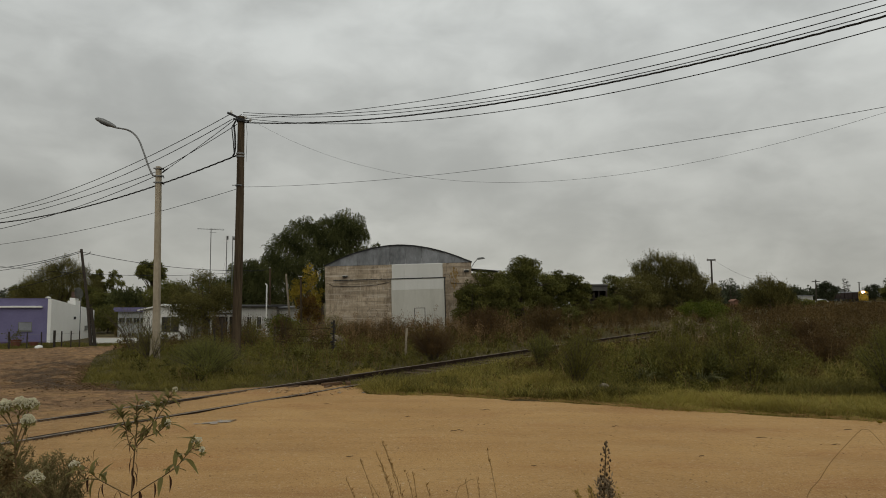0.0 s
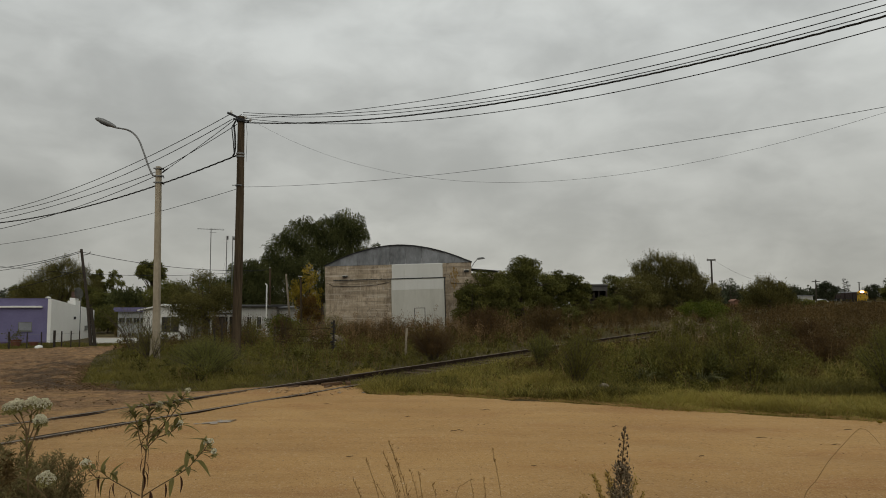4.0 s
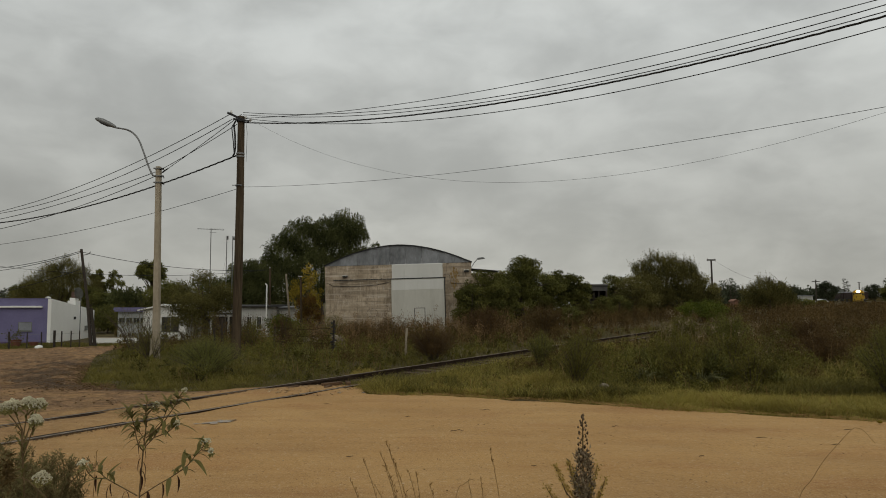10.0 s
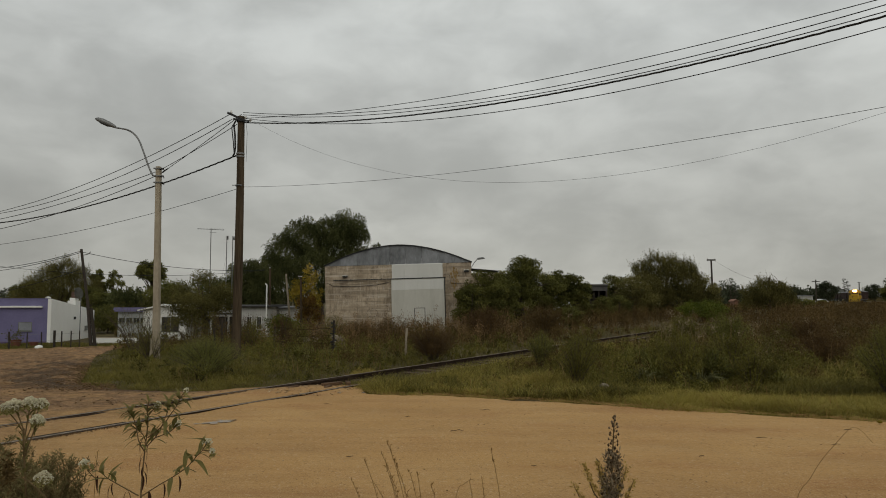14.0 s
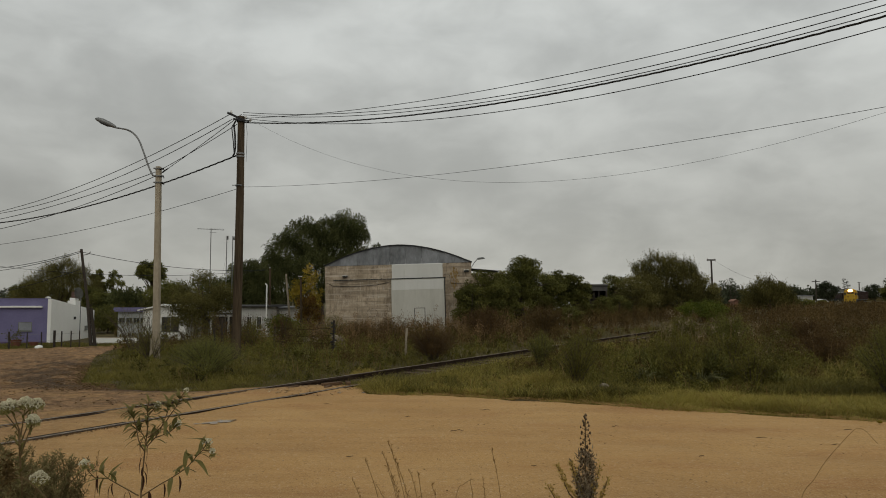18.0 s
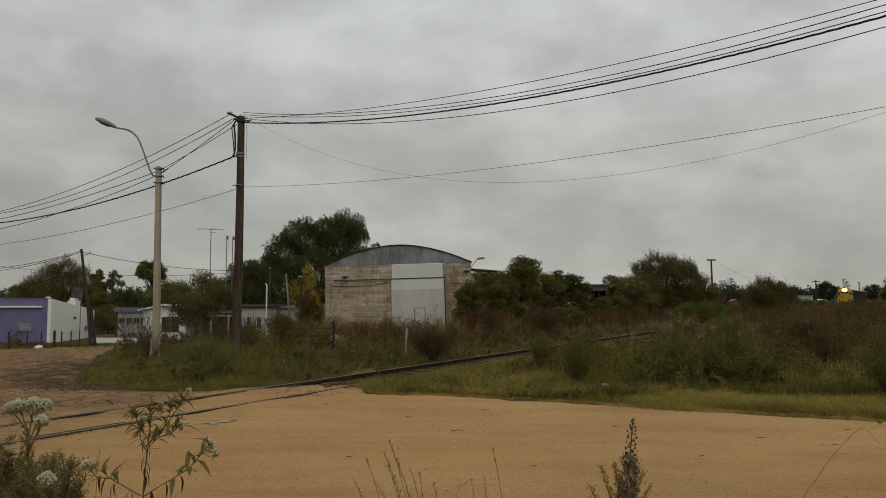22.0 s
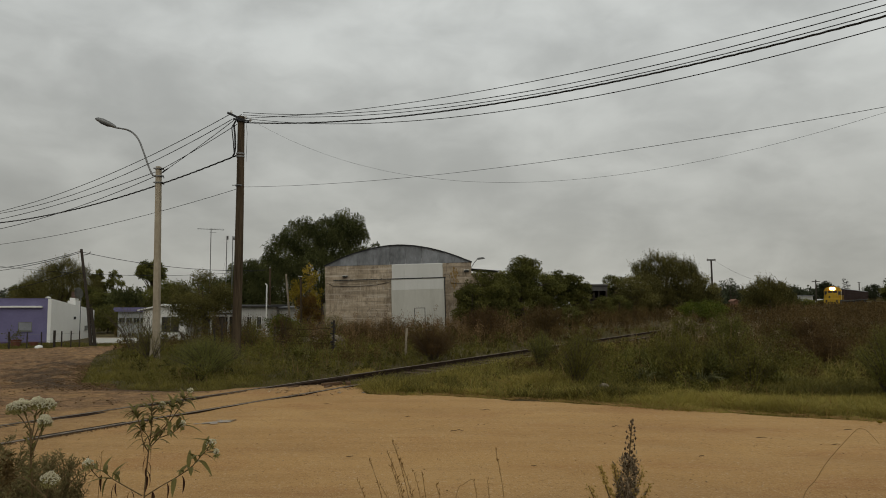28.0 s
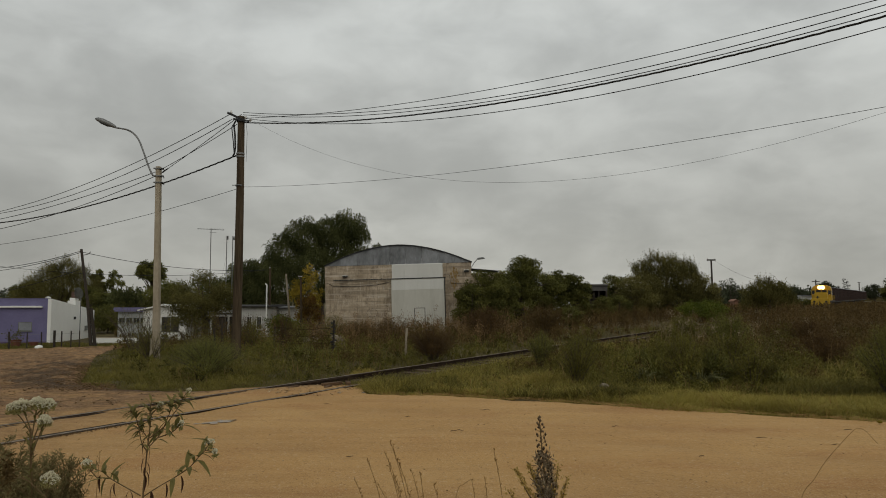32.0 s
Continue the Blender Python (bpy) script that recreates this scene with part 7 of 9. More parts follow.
    # paler low lumps of grass over the island's near side
    x, y = rng.uniform(-11, -4.6, 1800), rng.uniform(15.2, 23, 1800)
    keep = ~is_road(x, y) & (beyond(x, y) > 0.95) & (x > side_edge(y) + 0.05) & (patch(x, y, 0.9, 93) > -0.1)
    x, y = x[keep], y[keep]
    v, q, t, tone = tufts(rng, x, y, 0.16 + 0.16 * np.clip(patch(x, y, 0.9, 93), 0, 1), 20, 0.14, 0.008, 2.0)
    stuff("island_grass", array_mesh("island_grass", v, [q, t], M_GRASS, 0.32 * tone), "low lumps of yellowish grass beside the crossing", "grass")
    # long tussocks between the near shrubs
    x, y = sample(rng, 420, 0.02, 0.66, 15.0, 27, 1.3)
    keep = (beyond(x, y) < -1.6) & (y > road_edge(x) + 1.2)
    x, y = x[keep], y[keep]
    v, q, t, tone = tufts(rng, x, y, 0.42 + 0.2 * patch(x, y, 0.7, 91), 26, 0.14, 0.010, 1.9)
    stuff("tussock_grass", array_mesh("tussock_grass", v, [q, t], M_GRASS, 0.05 + 0.6 * tone), "long arching tussocks among the shrubs", "grass")
    # tufts that lean over the near rail, and thin grass between the rails
    d, side = rng.uniform(15.4, 34, 2600), rng.uniform(0.95, 2.3, 2600)
    x, y = 0.635 * d - 13.28 + side * 0.844, d - side * 0.536
    keep = (y > road_edge(x) + 0.05) & (patch(x, y, 0.9, 12) > -0.45)
    x, y = x[keep], y[keep]
    v, q, t, tone = tufts(rng, x, y, np.minimum(0.30 + 0.2 * patch(x, y, 0.9, 4), trodden(x, y)), 16, 0.12, 0.008, 1.3)
    stuff("railside_grass", array_mesh("railside_grass", v, [q, t], M_GRASS, tone), "tufted grass leaning over the rail", "grass")
    d, side = rng.uniform(17.0, 42, 1500), rng.uniform(-0.6, 0.62, 1500)
    x, y = 0.635 * d - 13.28 + side * 0.844, d - side * 0.536
    keep = patch(x, y, 0.6, 18) > -0.12
    v, q, t, tone = tufts(rng, x[keep], y[keep], np.full(keep.sum(), 0.11), 8, 0.12, 0.012)
    stuff("track_grass", array_mesh("track_grass", v, [q, t], M_GRASS_DEEP, tone), "thin grass between the sleepers", "grass")
    # lawn strip before the houses
    x, y = rng.uniform(-31, -17.5, 2200), rng.uniform(43.2, 49.5, 2200)
    v, q, t, tone = tufts(rng, x, y, np.full(len(x), 0.12), 6, 0.2, 0.03)
    stuff("lawn_strip", array_mesh("lawn_strip", v, [q, t], M_GRASS_DEEP, tone), "thin green lawn in front of the houses", "grass")


def weeds(rng, x, y, h, each, leaf, spread_r, upright=0.5, narrow=0.3):
    """Leaves of weeds on stems: a fuzzy upright plant on each point."""
    n = len(x)
    k = np.repeat(np.arange(n), each)
    f = rng.beta(1.7, 1.15, len(k))
    a = rng.uniform(0, math.tau, len(k))
    r = spread_r * h[k] * (0.35 + 0.65 * np.sin(np.pi * np.clip(f, 0, 0.96))) * np.sqrt(rng.uniform(0, 1, len(k)))
    c = np.stack([x[k] + np.cos(a) * r, y[k] + np.sin(a) * r, hz(x[k], y[k]) + f * h[k] - 0.03], 1)
    v, q = leaves_of(rng, c, (leaf[k])[:, None], (leaf[k] * narrow)[:, None], -upright)
    tone = np.clip(rng.uniform(0, 1, n) + 0.4 * patch(x, y, 0.6, 17), 0, 1)
    return v, q, np.repeat(tone[k], 4)


def field_height(x, y):
    p = beyond(x, y)
    right = 0.42 + 0.030 * np.clip(y - 14, 0, 40)
    right = np.where(p < 0, np.minimum(right, np.where((y < 22) | ((y > 33.5) & (y < 37)), 0.2, 0.8) + 0.28 * np.maximum(0, -p - 1.3)), right)
    left = np.clip(0.25 + 0.27 * (p - 1.2), 0.18, 0.98) * (0.55 + 0.45 * smooth(-9, -2, x))
    left = np.minimum(left, 0.05 + 0.16 * np.maximum(0, x - side_edge(y)) + 0.5 * smooth(26, 34, y))
    return np.where(p < 0, right, left)


def low_field(x, y):
    """The weeds get lower along the line, towards the far curve."""
    fall = 0.0068 + 0.0008 * smooth(0.46, 0.57, x / y)
    cap = np.maximum(2.0 - fall * y - hz(x, y), 0.12)
    return np.where(x > 0.40 * y, cap, 9.0)


def build_weeds():
    rng = np.random.default_rng(9)
    x, y = sample(rng, 6500, -0.46, 0.70, 14.5, 75, 1.4)
    p = beyond(x, y)
    keep = ~(short_grass(x, y) & (rng.uniform(0, 1, len(x)) < 0.88)) & ~is_road(x, y) & (np.abs(p) > 1.25) & (y > road_edge(x) + 0.9) & ~((x < -4) & (y < 24) & (rng.uniform(0, 1, len(x)) < 0.7)) & ~((np.abs(x - (-3.5)) < 14) & (p > 14) & (y > 42) & (x < 8))
    x, y, p = x[keep], y[keep], p[keep]
    h = field_height(x, y) * np.clip(0.9 + 0.8 * patch(x, y, 0.5, 2) + 0.5 * patch(x, y, 1.3, 5), 0.3, 1.7) * rng.uniform(0.7, 1.15, len(x))
    h = np.maximum(h * np.where(y < 40, 0.62, 0.85), 0.12)
    h = np.minimum(np.minimum(h, low_field(x, y)), trodden(x, y))
    tone = patch(x, y, 0.22, 14) + 0.5 * patch(x, y, 0.9, 6) + 0.035 * (y - 27) + 0.25 * smooth(7, 13, x) - 0.5 * smooth(-3, -7, x) * smooth(36, 26, y) - 0.6 * smooth(30, 25, y) * (p > 0)
    leaf = 0.035 + 0.0017 * y
    brown = tone > rng.normal(0.0, 0.18, len(x))
    v, q, tone = weeds(rng, x[brown], y[brown], h[brown], 28, leaf[brown] * 1.15, 0.28, 0.5, 0.24)
    stuff("dry_weeds", array_mesh("dry_weeds", v, [q], M_BROWN, tone), "dense reddish-brown dry weeds", "weeds")
    g = ~brown
    v, q, tone = weeds(rng, x[g], y[g], h[g] * 0.9, 34, leaf[g] * 1.1, 0.3, 0.3, 0.34)
    stuff("green_weeds", array_mesh("green_weeds", v, [q], M_WEED, tone), "dense dull green weeds", "weeds")
    # upright stalks through both
    pick = rng.uniform(0, 1, len(x)) < 0.75
    xs = np.repeat(x[pick], 2) + rng.normal(0, 0.12, 2 * pick.sum())
    ys = np.repeat(y[pick], 2) + rng.normal(0, 0.12, 2 * pick.sum())
    hs = np.repeat(h[pick], 2) * rng.uniform(0.7, 1.28, len(xs))
    v, qq, tt = blades_of(rng, on_ground(xs, ys), hs, 0.006 + 0.0004 * ys, 0.28, 0.3)
    stuff("weed_stalks", array_mesh("weed_stalks", v, [qq, tt], M_STALK), "thin straw-coloured weed stalks", "weeds")
    # pale seed heads on some of the field's weeds
    s = (rng.uniform(0, 1, len(x)) < 0.06) & (p < -1) & (y > 16) & (y < 34)
    k = np.repeat(np.flatnonzero(s), 9)
    c = np.stack([x[k], y[k], hz(x[k], y[k]) + h[k] * 1.02], 1) + rng.normal(size=(len(k), 3)) * 0.05
    v, q = leaves_of(rng, c, 0.05, 0.03)
    stuff("seed_heads", array_mesh("seed_heads", v, [q], M_STALK), "pale fluffy seed heads above the weeds", "weeds")
    # pale broken stalks leaning over the near field
    n = 110
    xf, yf = sample(rng, n, 0.12, 0.62, 16.0, 30, 1.2)
    ok = (yf > road_edge(xf) + 1.0) & (beyond(xf, yf) < -1.6)
    xf, yf = xf[ok], yf[ok]
    v, qq, tt = blades_of(rng, on_ground(xf, yf, 0.3), rng.uniform(0.2, 0.5, len(xf)), np.full(len(xf), 0.007), 1.3, 0.5)
    stuff("broken_stalks", array_mesh("broken_stalks", v, [qq, tt], M_STRAW), "pale broken stalks leaning over the weeds", "weeds")
    # a stand of tall weeds with pale fluffy heads
    n = 85
    x, y = rng.normal(7.9, 1.3, n), rng.normal(22.5, 2.2, n)
    hs = rng.uniform(0.95, 1.4, n)
    v, qq, tt = blades_of(rng, on_ground(x, y), hs, np.full(n, 0.012), 0.15, 0.3)
    stuff("pale_weed_stalks", array_mesh("pale_weed_stalks", v, [qq, tt], M_STALK), "stalks of tall pale weeds", "weeds")
    tip = v.reshape(n, 5, 3)[:, 4]
    k = np.repeat(np.arange(n), 26)
    c = tip[k] + rng.normal(size=(len(k), 3)) * (0.05, 0.05, 0.07) - (0, 0, 0.08)
    v, q = leaves_of(rng, c, 0.045, 0.02)
    stuff("pale_weed_heads", array_mesh("pale_weed_heads", v, [q], M_FLUFF, np.repeat(rng.uniform(0, 1, n)[k], 4)), "pale fluffy heads of tall weeds", "weeds")
    # tall dry weeds with dark heads before the shed
    n = 620
    x, y = rng.uniform(-8.0, 3.5, n), rng.uniform(29, 41, n)
    hs = rng.uniform(0.7, 1.4, n) * (0.85 + 0.5 * patch(x, y, 0.5, 61))
    v, qq, tt = blades_of(rng, on_ground(x, y), hs, np.full(n, 0.016), 0.18, 0.3)
    stuff("tall_dry_stalks", array_mesh("tall_dry_stalks", v, [qq, tt], M_STALK), "stalks of tall dry weeds before the shed", "weeds")
    tip = v.reshape(n, 5, 3)[:, 4]
    k = np.repeat(np.arange(n), 30)
    c = tip[k] + rng.normal(size=(len(k), 3)) * (0.06, 0.06, 0.13) - (0, 0, 0.14)
    v, q = leaves_of(rng, c, 0.06, 0.026, -0.8)
    stuff("tall_dry_heads", array_mesh("tall_dry_heads", v, [q], M_DRYHEAD, np.repeat(rng.uniform(0, 1, n)[k], 4)), "brown seed heads of tall dry weeds", "weeds")
    # far side of the field, towards the train
    x, y = sample(rng, 3600, -0.1, 0.72, 70, 210, 1.5)
    h = (1.0 + 0.35 * patch(x, y, 0.12, 4)) * rng.uniform(0.6, 1.1, len(x))
    h = np.minimum(h, low_field(x, y))
    keep = (np.abs(beyond(x, y)) > 1.9)
    x, y, h = x[keep], y[keep], h[keep]
    v, q, tone = weeds(rng, x, y, h, 12, 0.135 + 0.0015 * y, 0.6, 0.4, 0.4)
    stuff("far_weeds", array_mesh("far_weeds", v, [q], M_BROWN, tone), "brown weeds over the far field", "weeds")


def bushes(rng, x, y, h, r, shoots, each, leaf, narrow=0.2, upright=0.9):
    """Dome-shaped weeds: shoots that fan from each point, with leaves along them."""
    n = len(x)
    k = np.repeat(np.arange(n), shoots)
    a, q = rng.uniform(0, math.tau, len(k)), rng.uniform(0, 1, len(k)) ** 0.55
    ex, ey = np.cos(a) * r[k] * q, np.sin(a) * r[k] * q
    ez = h[k] * (1.05 - 0.5 * q * q) * rng.uniform(0.72, 1.1, len(k))
    m = np.repeat(np.arange(len(k)), each)
    s = rng.uniform(0.3, 1.04, len(m))
    c = np.stack([x[k][m] + ex[m] * s, y[k][m] + ey[m] * s, hz(x[k][m], y[k][m]) + ez[m] * s ** 0.85 - 0.04], 1)
    c += rng.normal(size=c.shape) * 0.025 * (1 + h[k][m])[:, None]
    ln = leaf[k][m][:, None]
    v, f = leaves_of(rng, c, ln, ln * narrow, -upright)
    tone = np.clip(rng.uniform(-0.15, 1.1, n)[k] * 0.8 + rng.uniform(0, 0.25, len(k)), 0, 1)
    return v, f, np.repeat(tone[m], 4)


def build_field_bushes():
    rng = np.random.default_rng(19)
    x, y = sample(rng, 900, -0.34, 0.70, 15.2, 70, 1.35)
    p = beyond(x, y)
    near = np.where((y < 23) | ((y > 33.5) & (y < 37.5)), 2.4, 1.5)
    keep = ~(short_grass(x, y) & (rng.uniform(0, 1, len(x)) < 0.9)) & ~is_road(x, y) & ((p > 2.6) | (p < -near)) & (y > road_edge(x) + 1.1) & ~((y > 41) & (x < 6) & (p > 10)) & ~((x < -4) & (y < 23))
    x, y, p = x[keep], y[keep], p[keep]
    big = rng.uniform(0.75, 1.3, len(x)) * (1 + 0.35 * patch(x, y, 0.3, 40))
    h = np.clip((0.62 + 0.024 * np.clip(y - 15, 0, 40)) * big, 0.35, 1.75)
    h = np.where(p > 0, np.minimum(h, 0.25 + 0.2 * (p - 1.0)), h)
    h = np.where((p > 0) & (x < 4) & (y > 28), np.minimum(h, 0.95), h)
    h = np.where((p < 0) & (y < 41), np.minimum(h, 0.35 + 0.17 * (-p - 1)), h)
    h = np.minimum(np.minimum(h, low_field(x, y)), 0.9 * trodden(x, y))
    r = h * rng.uniform(0.45, 0.85, len(x))
    leaf = 0.034 + 0.0016 * y
    tone = patch(x, y, 0.16, 50) + 0.028 * (y - 25) + 0.25 * smooth(7, 13, x) + rng.normal(0, 0.22, len(x))
    brown = tone > 0
    for name, pick, mat, label, narrow in (("brown_bushes", brown, M_BROWN, "feathery reddish-brown bushes over the field", 0.2), ("green_bushes", ~brown, M_WEED, "feathery dull green bushes over the field", 0.24)):
        v, f, tn = bushes(rng, x[pick], y[pick], h[pick], r[pick], 22, 10, leaf[pick] * 1.2, narrow)
        stuff(name, array_mesh(name, v, [f], mat, tn), label, "bushes")


build_grass()
build_weeds()
build_field_bushes()

# ---- train ----


def build_engine():
    e = thing("locomotive", pose(*track_point(262), 0, 0, -32.4), "yellow diesel locomotive with lit headlamps", "locomotive")
    z = 0.06
    part("frame", boxed(-1.4, 1.4, 0.3, 15.4, z + 0.85, z + 1.25, 0.03), M_ENGINE_DARK, e)
    part("pilot", boxed(-1.5, 1.5, 0.05, 0.28, z + 0.35, z + 1.6, 0.04), M_YELLOW, e, "yellow pilot plate")
    for i in range(6):
        s = -1.3 + 0.48 * i
        bm = prism(bmesh.new(), [(s, z + 0.4), (s + 0.2, z + 0.4), (s + (0.42 if s < -0.1 else -0.02), z + 0.8), (s + (0.22 if s < -0.1 else -0.22), z + 0.8)], 0.03, 0.046)
        bmesh.ops.recalc_face_normals(bm, faces=bm.faces[:])
        part("warning_stripe", bm, M_ENGINE_DARK, e, "black warning stripe")
    for x in (-0.95, 0.95):
        part("buffer", tubed([(x, 0.05, z + 1.05), (x, -0.25, z + 1.05), (x, -0.3, z + 1.05)], [0.09, 0.09, 0.2], 12), M_ENGINE_DARK, e)
    bm = prism(bmesh.new(), [(-1.05, z + 1.26), (1.05, z + 1.26), (1.05, z + 2.45), (0.85, z + 2.7), (-0.85, z + 2.7), (-1.05, z + 2.45)], 0.75, 2.65)
    bmesh.ops.recalc_face_normals(bm, faces=bm.faces[:])
    nose = part("nose_hood", bm, M_YELLOW, e, "low yellow nose")
    for a, b in (((-0.72, -0.22), (1.78, 1.94)), ((-0.55, -0.39), (1.6, 2.12))):
        part("emblem", boxed(a[0], a[1], 0.735, 0.748, z + b[0], z + b[1]), M_ENGINE_DARK, nose, "small dark emblem")
    part("cab", prism(bmesh.new(), [(-1.6, z + 1.26), (1.6, z + 1.26), (1.6, z + 3.25), (1.35, z + 3.8), (0.7, z + 4.08), (-0.7, z + 4.08), (-1.35, z + 3.8), (-1.6, z + 3.25)], 2.66, 4.9), M_YELLOW, e, "yellow cab")
    for x0, x1 in ((-1.52, -1.08), (1.08, 1.52)):
        part("side_windscreen", boxed(x0, x1, 2.62, 2.655, z + 2.35, z + 3.1), M_GLASS, e)
    for x0, x1 in ((-0.85, -0.08), (0.08, 0.85)):
        part("windscreen", boxed(x0, x1, 2.62, 2.655, z + 2.75, z + 3.2), M_GLASS, e)
    part("side_window", boxed(1.602, 1.62, 3.1, 4.5, z + 2.3, z + 3.0), M_GLASS, e)
    hood = part("long_hood", prism(bmesh.new(), [(-0.98, z + 1.26), (0.98, z + 1.26), (0.98, z + 3.4), (0.7, z + 3.75), (-0.7, z + 3.75), (-0.98, z + 3.4)], 4.902, 14.8), M_WAGON, e, "dark reddish engine hood")
    for x0, x1 in ((-1.02, -0.983), (0.983, 1.02)):
        part("hood_panel", boxed(x0, x1, 4.91, 8.2, z + 1.3, z + 3.3), M_YELLOW, hood, "yellow hood panel behind the cab")
    for i in range(8):
        part("hood_door", boxed(1.021, 1.04, 5.2 + i * 1.15, 6.2 + i * 1.15, z + 1.5, z + 3.1), M_YELLOW if i < 3 else M_WAGON, hood)
    part("exhaust", boxed(-0.25, 0.25, 8, 8.8, z + 3.752, z + 4.0, 0.03), M_ENGINE_DARK, hood)
    lamp = part("headlamp_housing", boxed(-0.55, 0.55, 2.35, 2.65, z + 3.36, z + 3.92, 0.05), M_YELLOW, e)
    for x in (-0.24, 0.24):
        part("headlamp", tubed([(x, 2.34, z + 3.64), (x, 2.25, z + 3.64)], 0.22, 18), M_LIGHT, lamp, "glowing warm headlamp")
        part("glare_disc", tubed([(x, 2.345, z + 3.64), (x, 2.3, z + 3.64)], 0.42, 18), M_GLARE, lamp, "glowing orange disc standing in for the headlamp's glare")
    for x in (-1.32, 1.32):
        part("handrail", tubed([(x, 0.4, z + 1.25), (x, 0.4, z + 2.3), (x, 2.5, z + 2.35)], 0.03, 6), M_YELLOW, e)
        part("steps", boxed(x - 0.12, x + 0.12, 0.35, 0.8, z + 0.35, z + 0.848), M_YELLOW, e)
    for i in range(6):
        y = 5.2 + i * 1.7
        part("handrail_post", tubed([(1.38, y, z + 1.25), (1.38, y, z + 2.2)], 0.025, 5), M_YELLOW, e)
    for y in (1.6, 3.4, 5.2, 10.4, 12.2, 14.0):
        for x in (-0.75, 0.75):
            part("wheel", tubed([(x - 0.06, y, z + 0.48), (x + 0.06, y, z + 0.48)], 0.48, 16), M_ENGINE_DARK, e)
    part("fuel_tank", boxed(-1.2, 1.2, 6.4, 9.2, z + 0.3, z + 0.848, 0.08), M_ENGINE_DARK, e)
    return e


def build_wagon():
    w = thing("goods_wagon", pose(*track_point(280), 0, 0, -32.4), "dark rusty high-sided goods wagon", "wagon", "train wagons")
    z = 0.06
    part("frame", boxed(-1.3, 1.3, 0.35, 12.6, z + 0.85, z + 1.15, 0.02), M_ENGINE_DARK, w)
    part("body", boxed(-1.4, 1.4, 0.4, 12.55, z + 1.152, z + 3.55, 0.05), M_WAGON, w)
    rib = None
    for i in range(9):
        for x in (-1.44, 1.44):
            m = pose(x, 0.55 + i * 1.48, 0)
            if rib is None:
                rib = part("rib", boxed(-0.045, 0.045, -0.05, 0.05, z + 1.1, z + 3.5), M_WAGON, w, "", m)
            else:
                share("rib", rib, w, m)
    part("rim", boxed(-1.47, 1.47, 0.36, 12.6, z + 3.552, z + 3.66, 0.02), M_WAGON, w)
    part("cover", prism(bmesh.new(), [(-1.4, z + 3.662), (1.4, z + 3.662), (0.9, z + 3.85), (-0.9, z + 3.85)], 0.5, 12.4), M_SHEET, w, "pale cover sheet")
    for y in (1.7, 3.4, 9.5, 11.2):
        for x in (-0.75, 0.75):
            part("wheel", tubed([(x - 0.06, y, z + 0.44), (x + 0.06, y, z + 0.44)], 0.44, 14), M_ENGINE_DARK, w)
    part("coupling", boxed(-0.1, 0.1, -0.3, 0.35, z + 0.95, z + 1.1), M_ENGINE_DARK, w)
    return w


ENGINE = build_engine()
WAGONS = [build_wagon()]
for _ in range(9):
    WAGONS.append(copy_thing(WAGONS[0], pose(*track_point(300), 0, 0, -32.4)))

# ---- plants at the camera's feet ----


def lance_leaf(length, width, curl):
    """A narrow pointed leaf along +y, folded along its rib and curling down."""
    bm = bmesh.new()
    rows = []
    for i in range(6):
        t = i / 5
        w = width * (math.sin(math.pi * min(t * 0.92 + 0.06, 1)) ** 0.8) * 0.5
        y, z = length * t, -curl * length * t * t
        rows.append([bm.verts.new(p) for p in ((-w, y, z + 0.25 * w), (0, y, z), (w, y, z + 0.25 * w))])
    for a, b in zip(rows, rows[1:]):
        for k in range(2):
            bm.faces.new((a[k], a[k + 1], b[k + 1], b[k]))
    return bm


def floret_head(rng, r, count=60):
    """A small ball of florets whose petals point outwards."""
    d = rng.normal(size=(count, 3))
    d[:, 2] += 0.5
    d /= np.linalg.norm(d, axis=1)[:, None]
    s = np.cross(d, rng.normal(size=(count, 3)))
    s /= np.linalg.norm(s, axis=1)[:, None]
    a, b = d * r * 0.55, d * r * rng.uniform(0.9, 1.15, (count, 1))
    v = np.stack([a, (a + b) / 2 + s * 0.0013, b, (a + b) / 2 - s * 0.0013], 1).reshape(-1, 3)
    return array_mesh("flower_head", v, [np.arange(4 * count).reshape(count, 4)], M_PETAL, np.repeat(rng.uniform(0.2, 1, count), 4))


def umbel(plant, rng, x, y, z, r, balls=12):
    """A domed cluster of flower heads, each on its own thin stalk, with green bracts below."""
    for i in range(balls):
        a, q = 2.4 * i, math.sqrt((i + 0.4) / balls)
        px, py, pz = x + math.cos(a) * q * r, y + math.sin(a) * q * r, z - 0.85 * r * q * q + rng.uniform(-0.16, 0.16) * r
        k = rng.uniform(0.0044, 0.0082)
        ob = new("flower_head", floret_head(rng, k))
        ob.parent, ob.location = plant, (px, py, pz)
        part("flower_stalk", tubed([(x, y, z - 1.2 * r), ((x + px) / 2, (y + py) / 2, z - 0.75 * r), (px, py, pz)], 0.0007, 4), M_FORESTEM, plant)
    n = 22 * balls
    a, q = rng.uniform(0, math.tau, n), np.sqrt(rng.uniform(0, 1, n))
    c = np.stack([x + np.cos(a) * q * r, y + np.sin(a) * q * r, z - 0.85 * r * q * q - rng.uniform(0.004, 0.016, n)], 1)
    v, f = leaves_of(rng, c, 0.007, 0.0022, -0.8)
    ob = new("calyx", array_mesh("calyx", v, [f], M_FORELEAF, np.repeat(rng.uniform(0.2, 1, n), 4)))
    ob.parent = plant


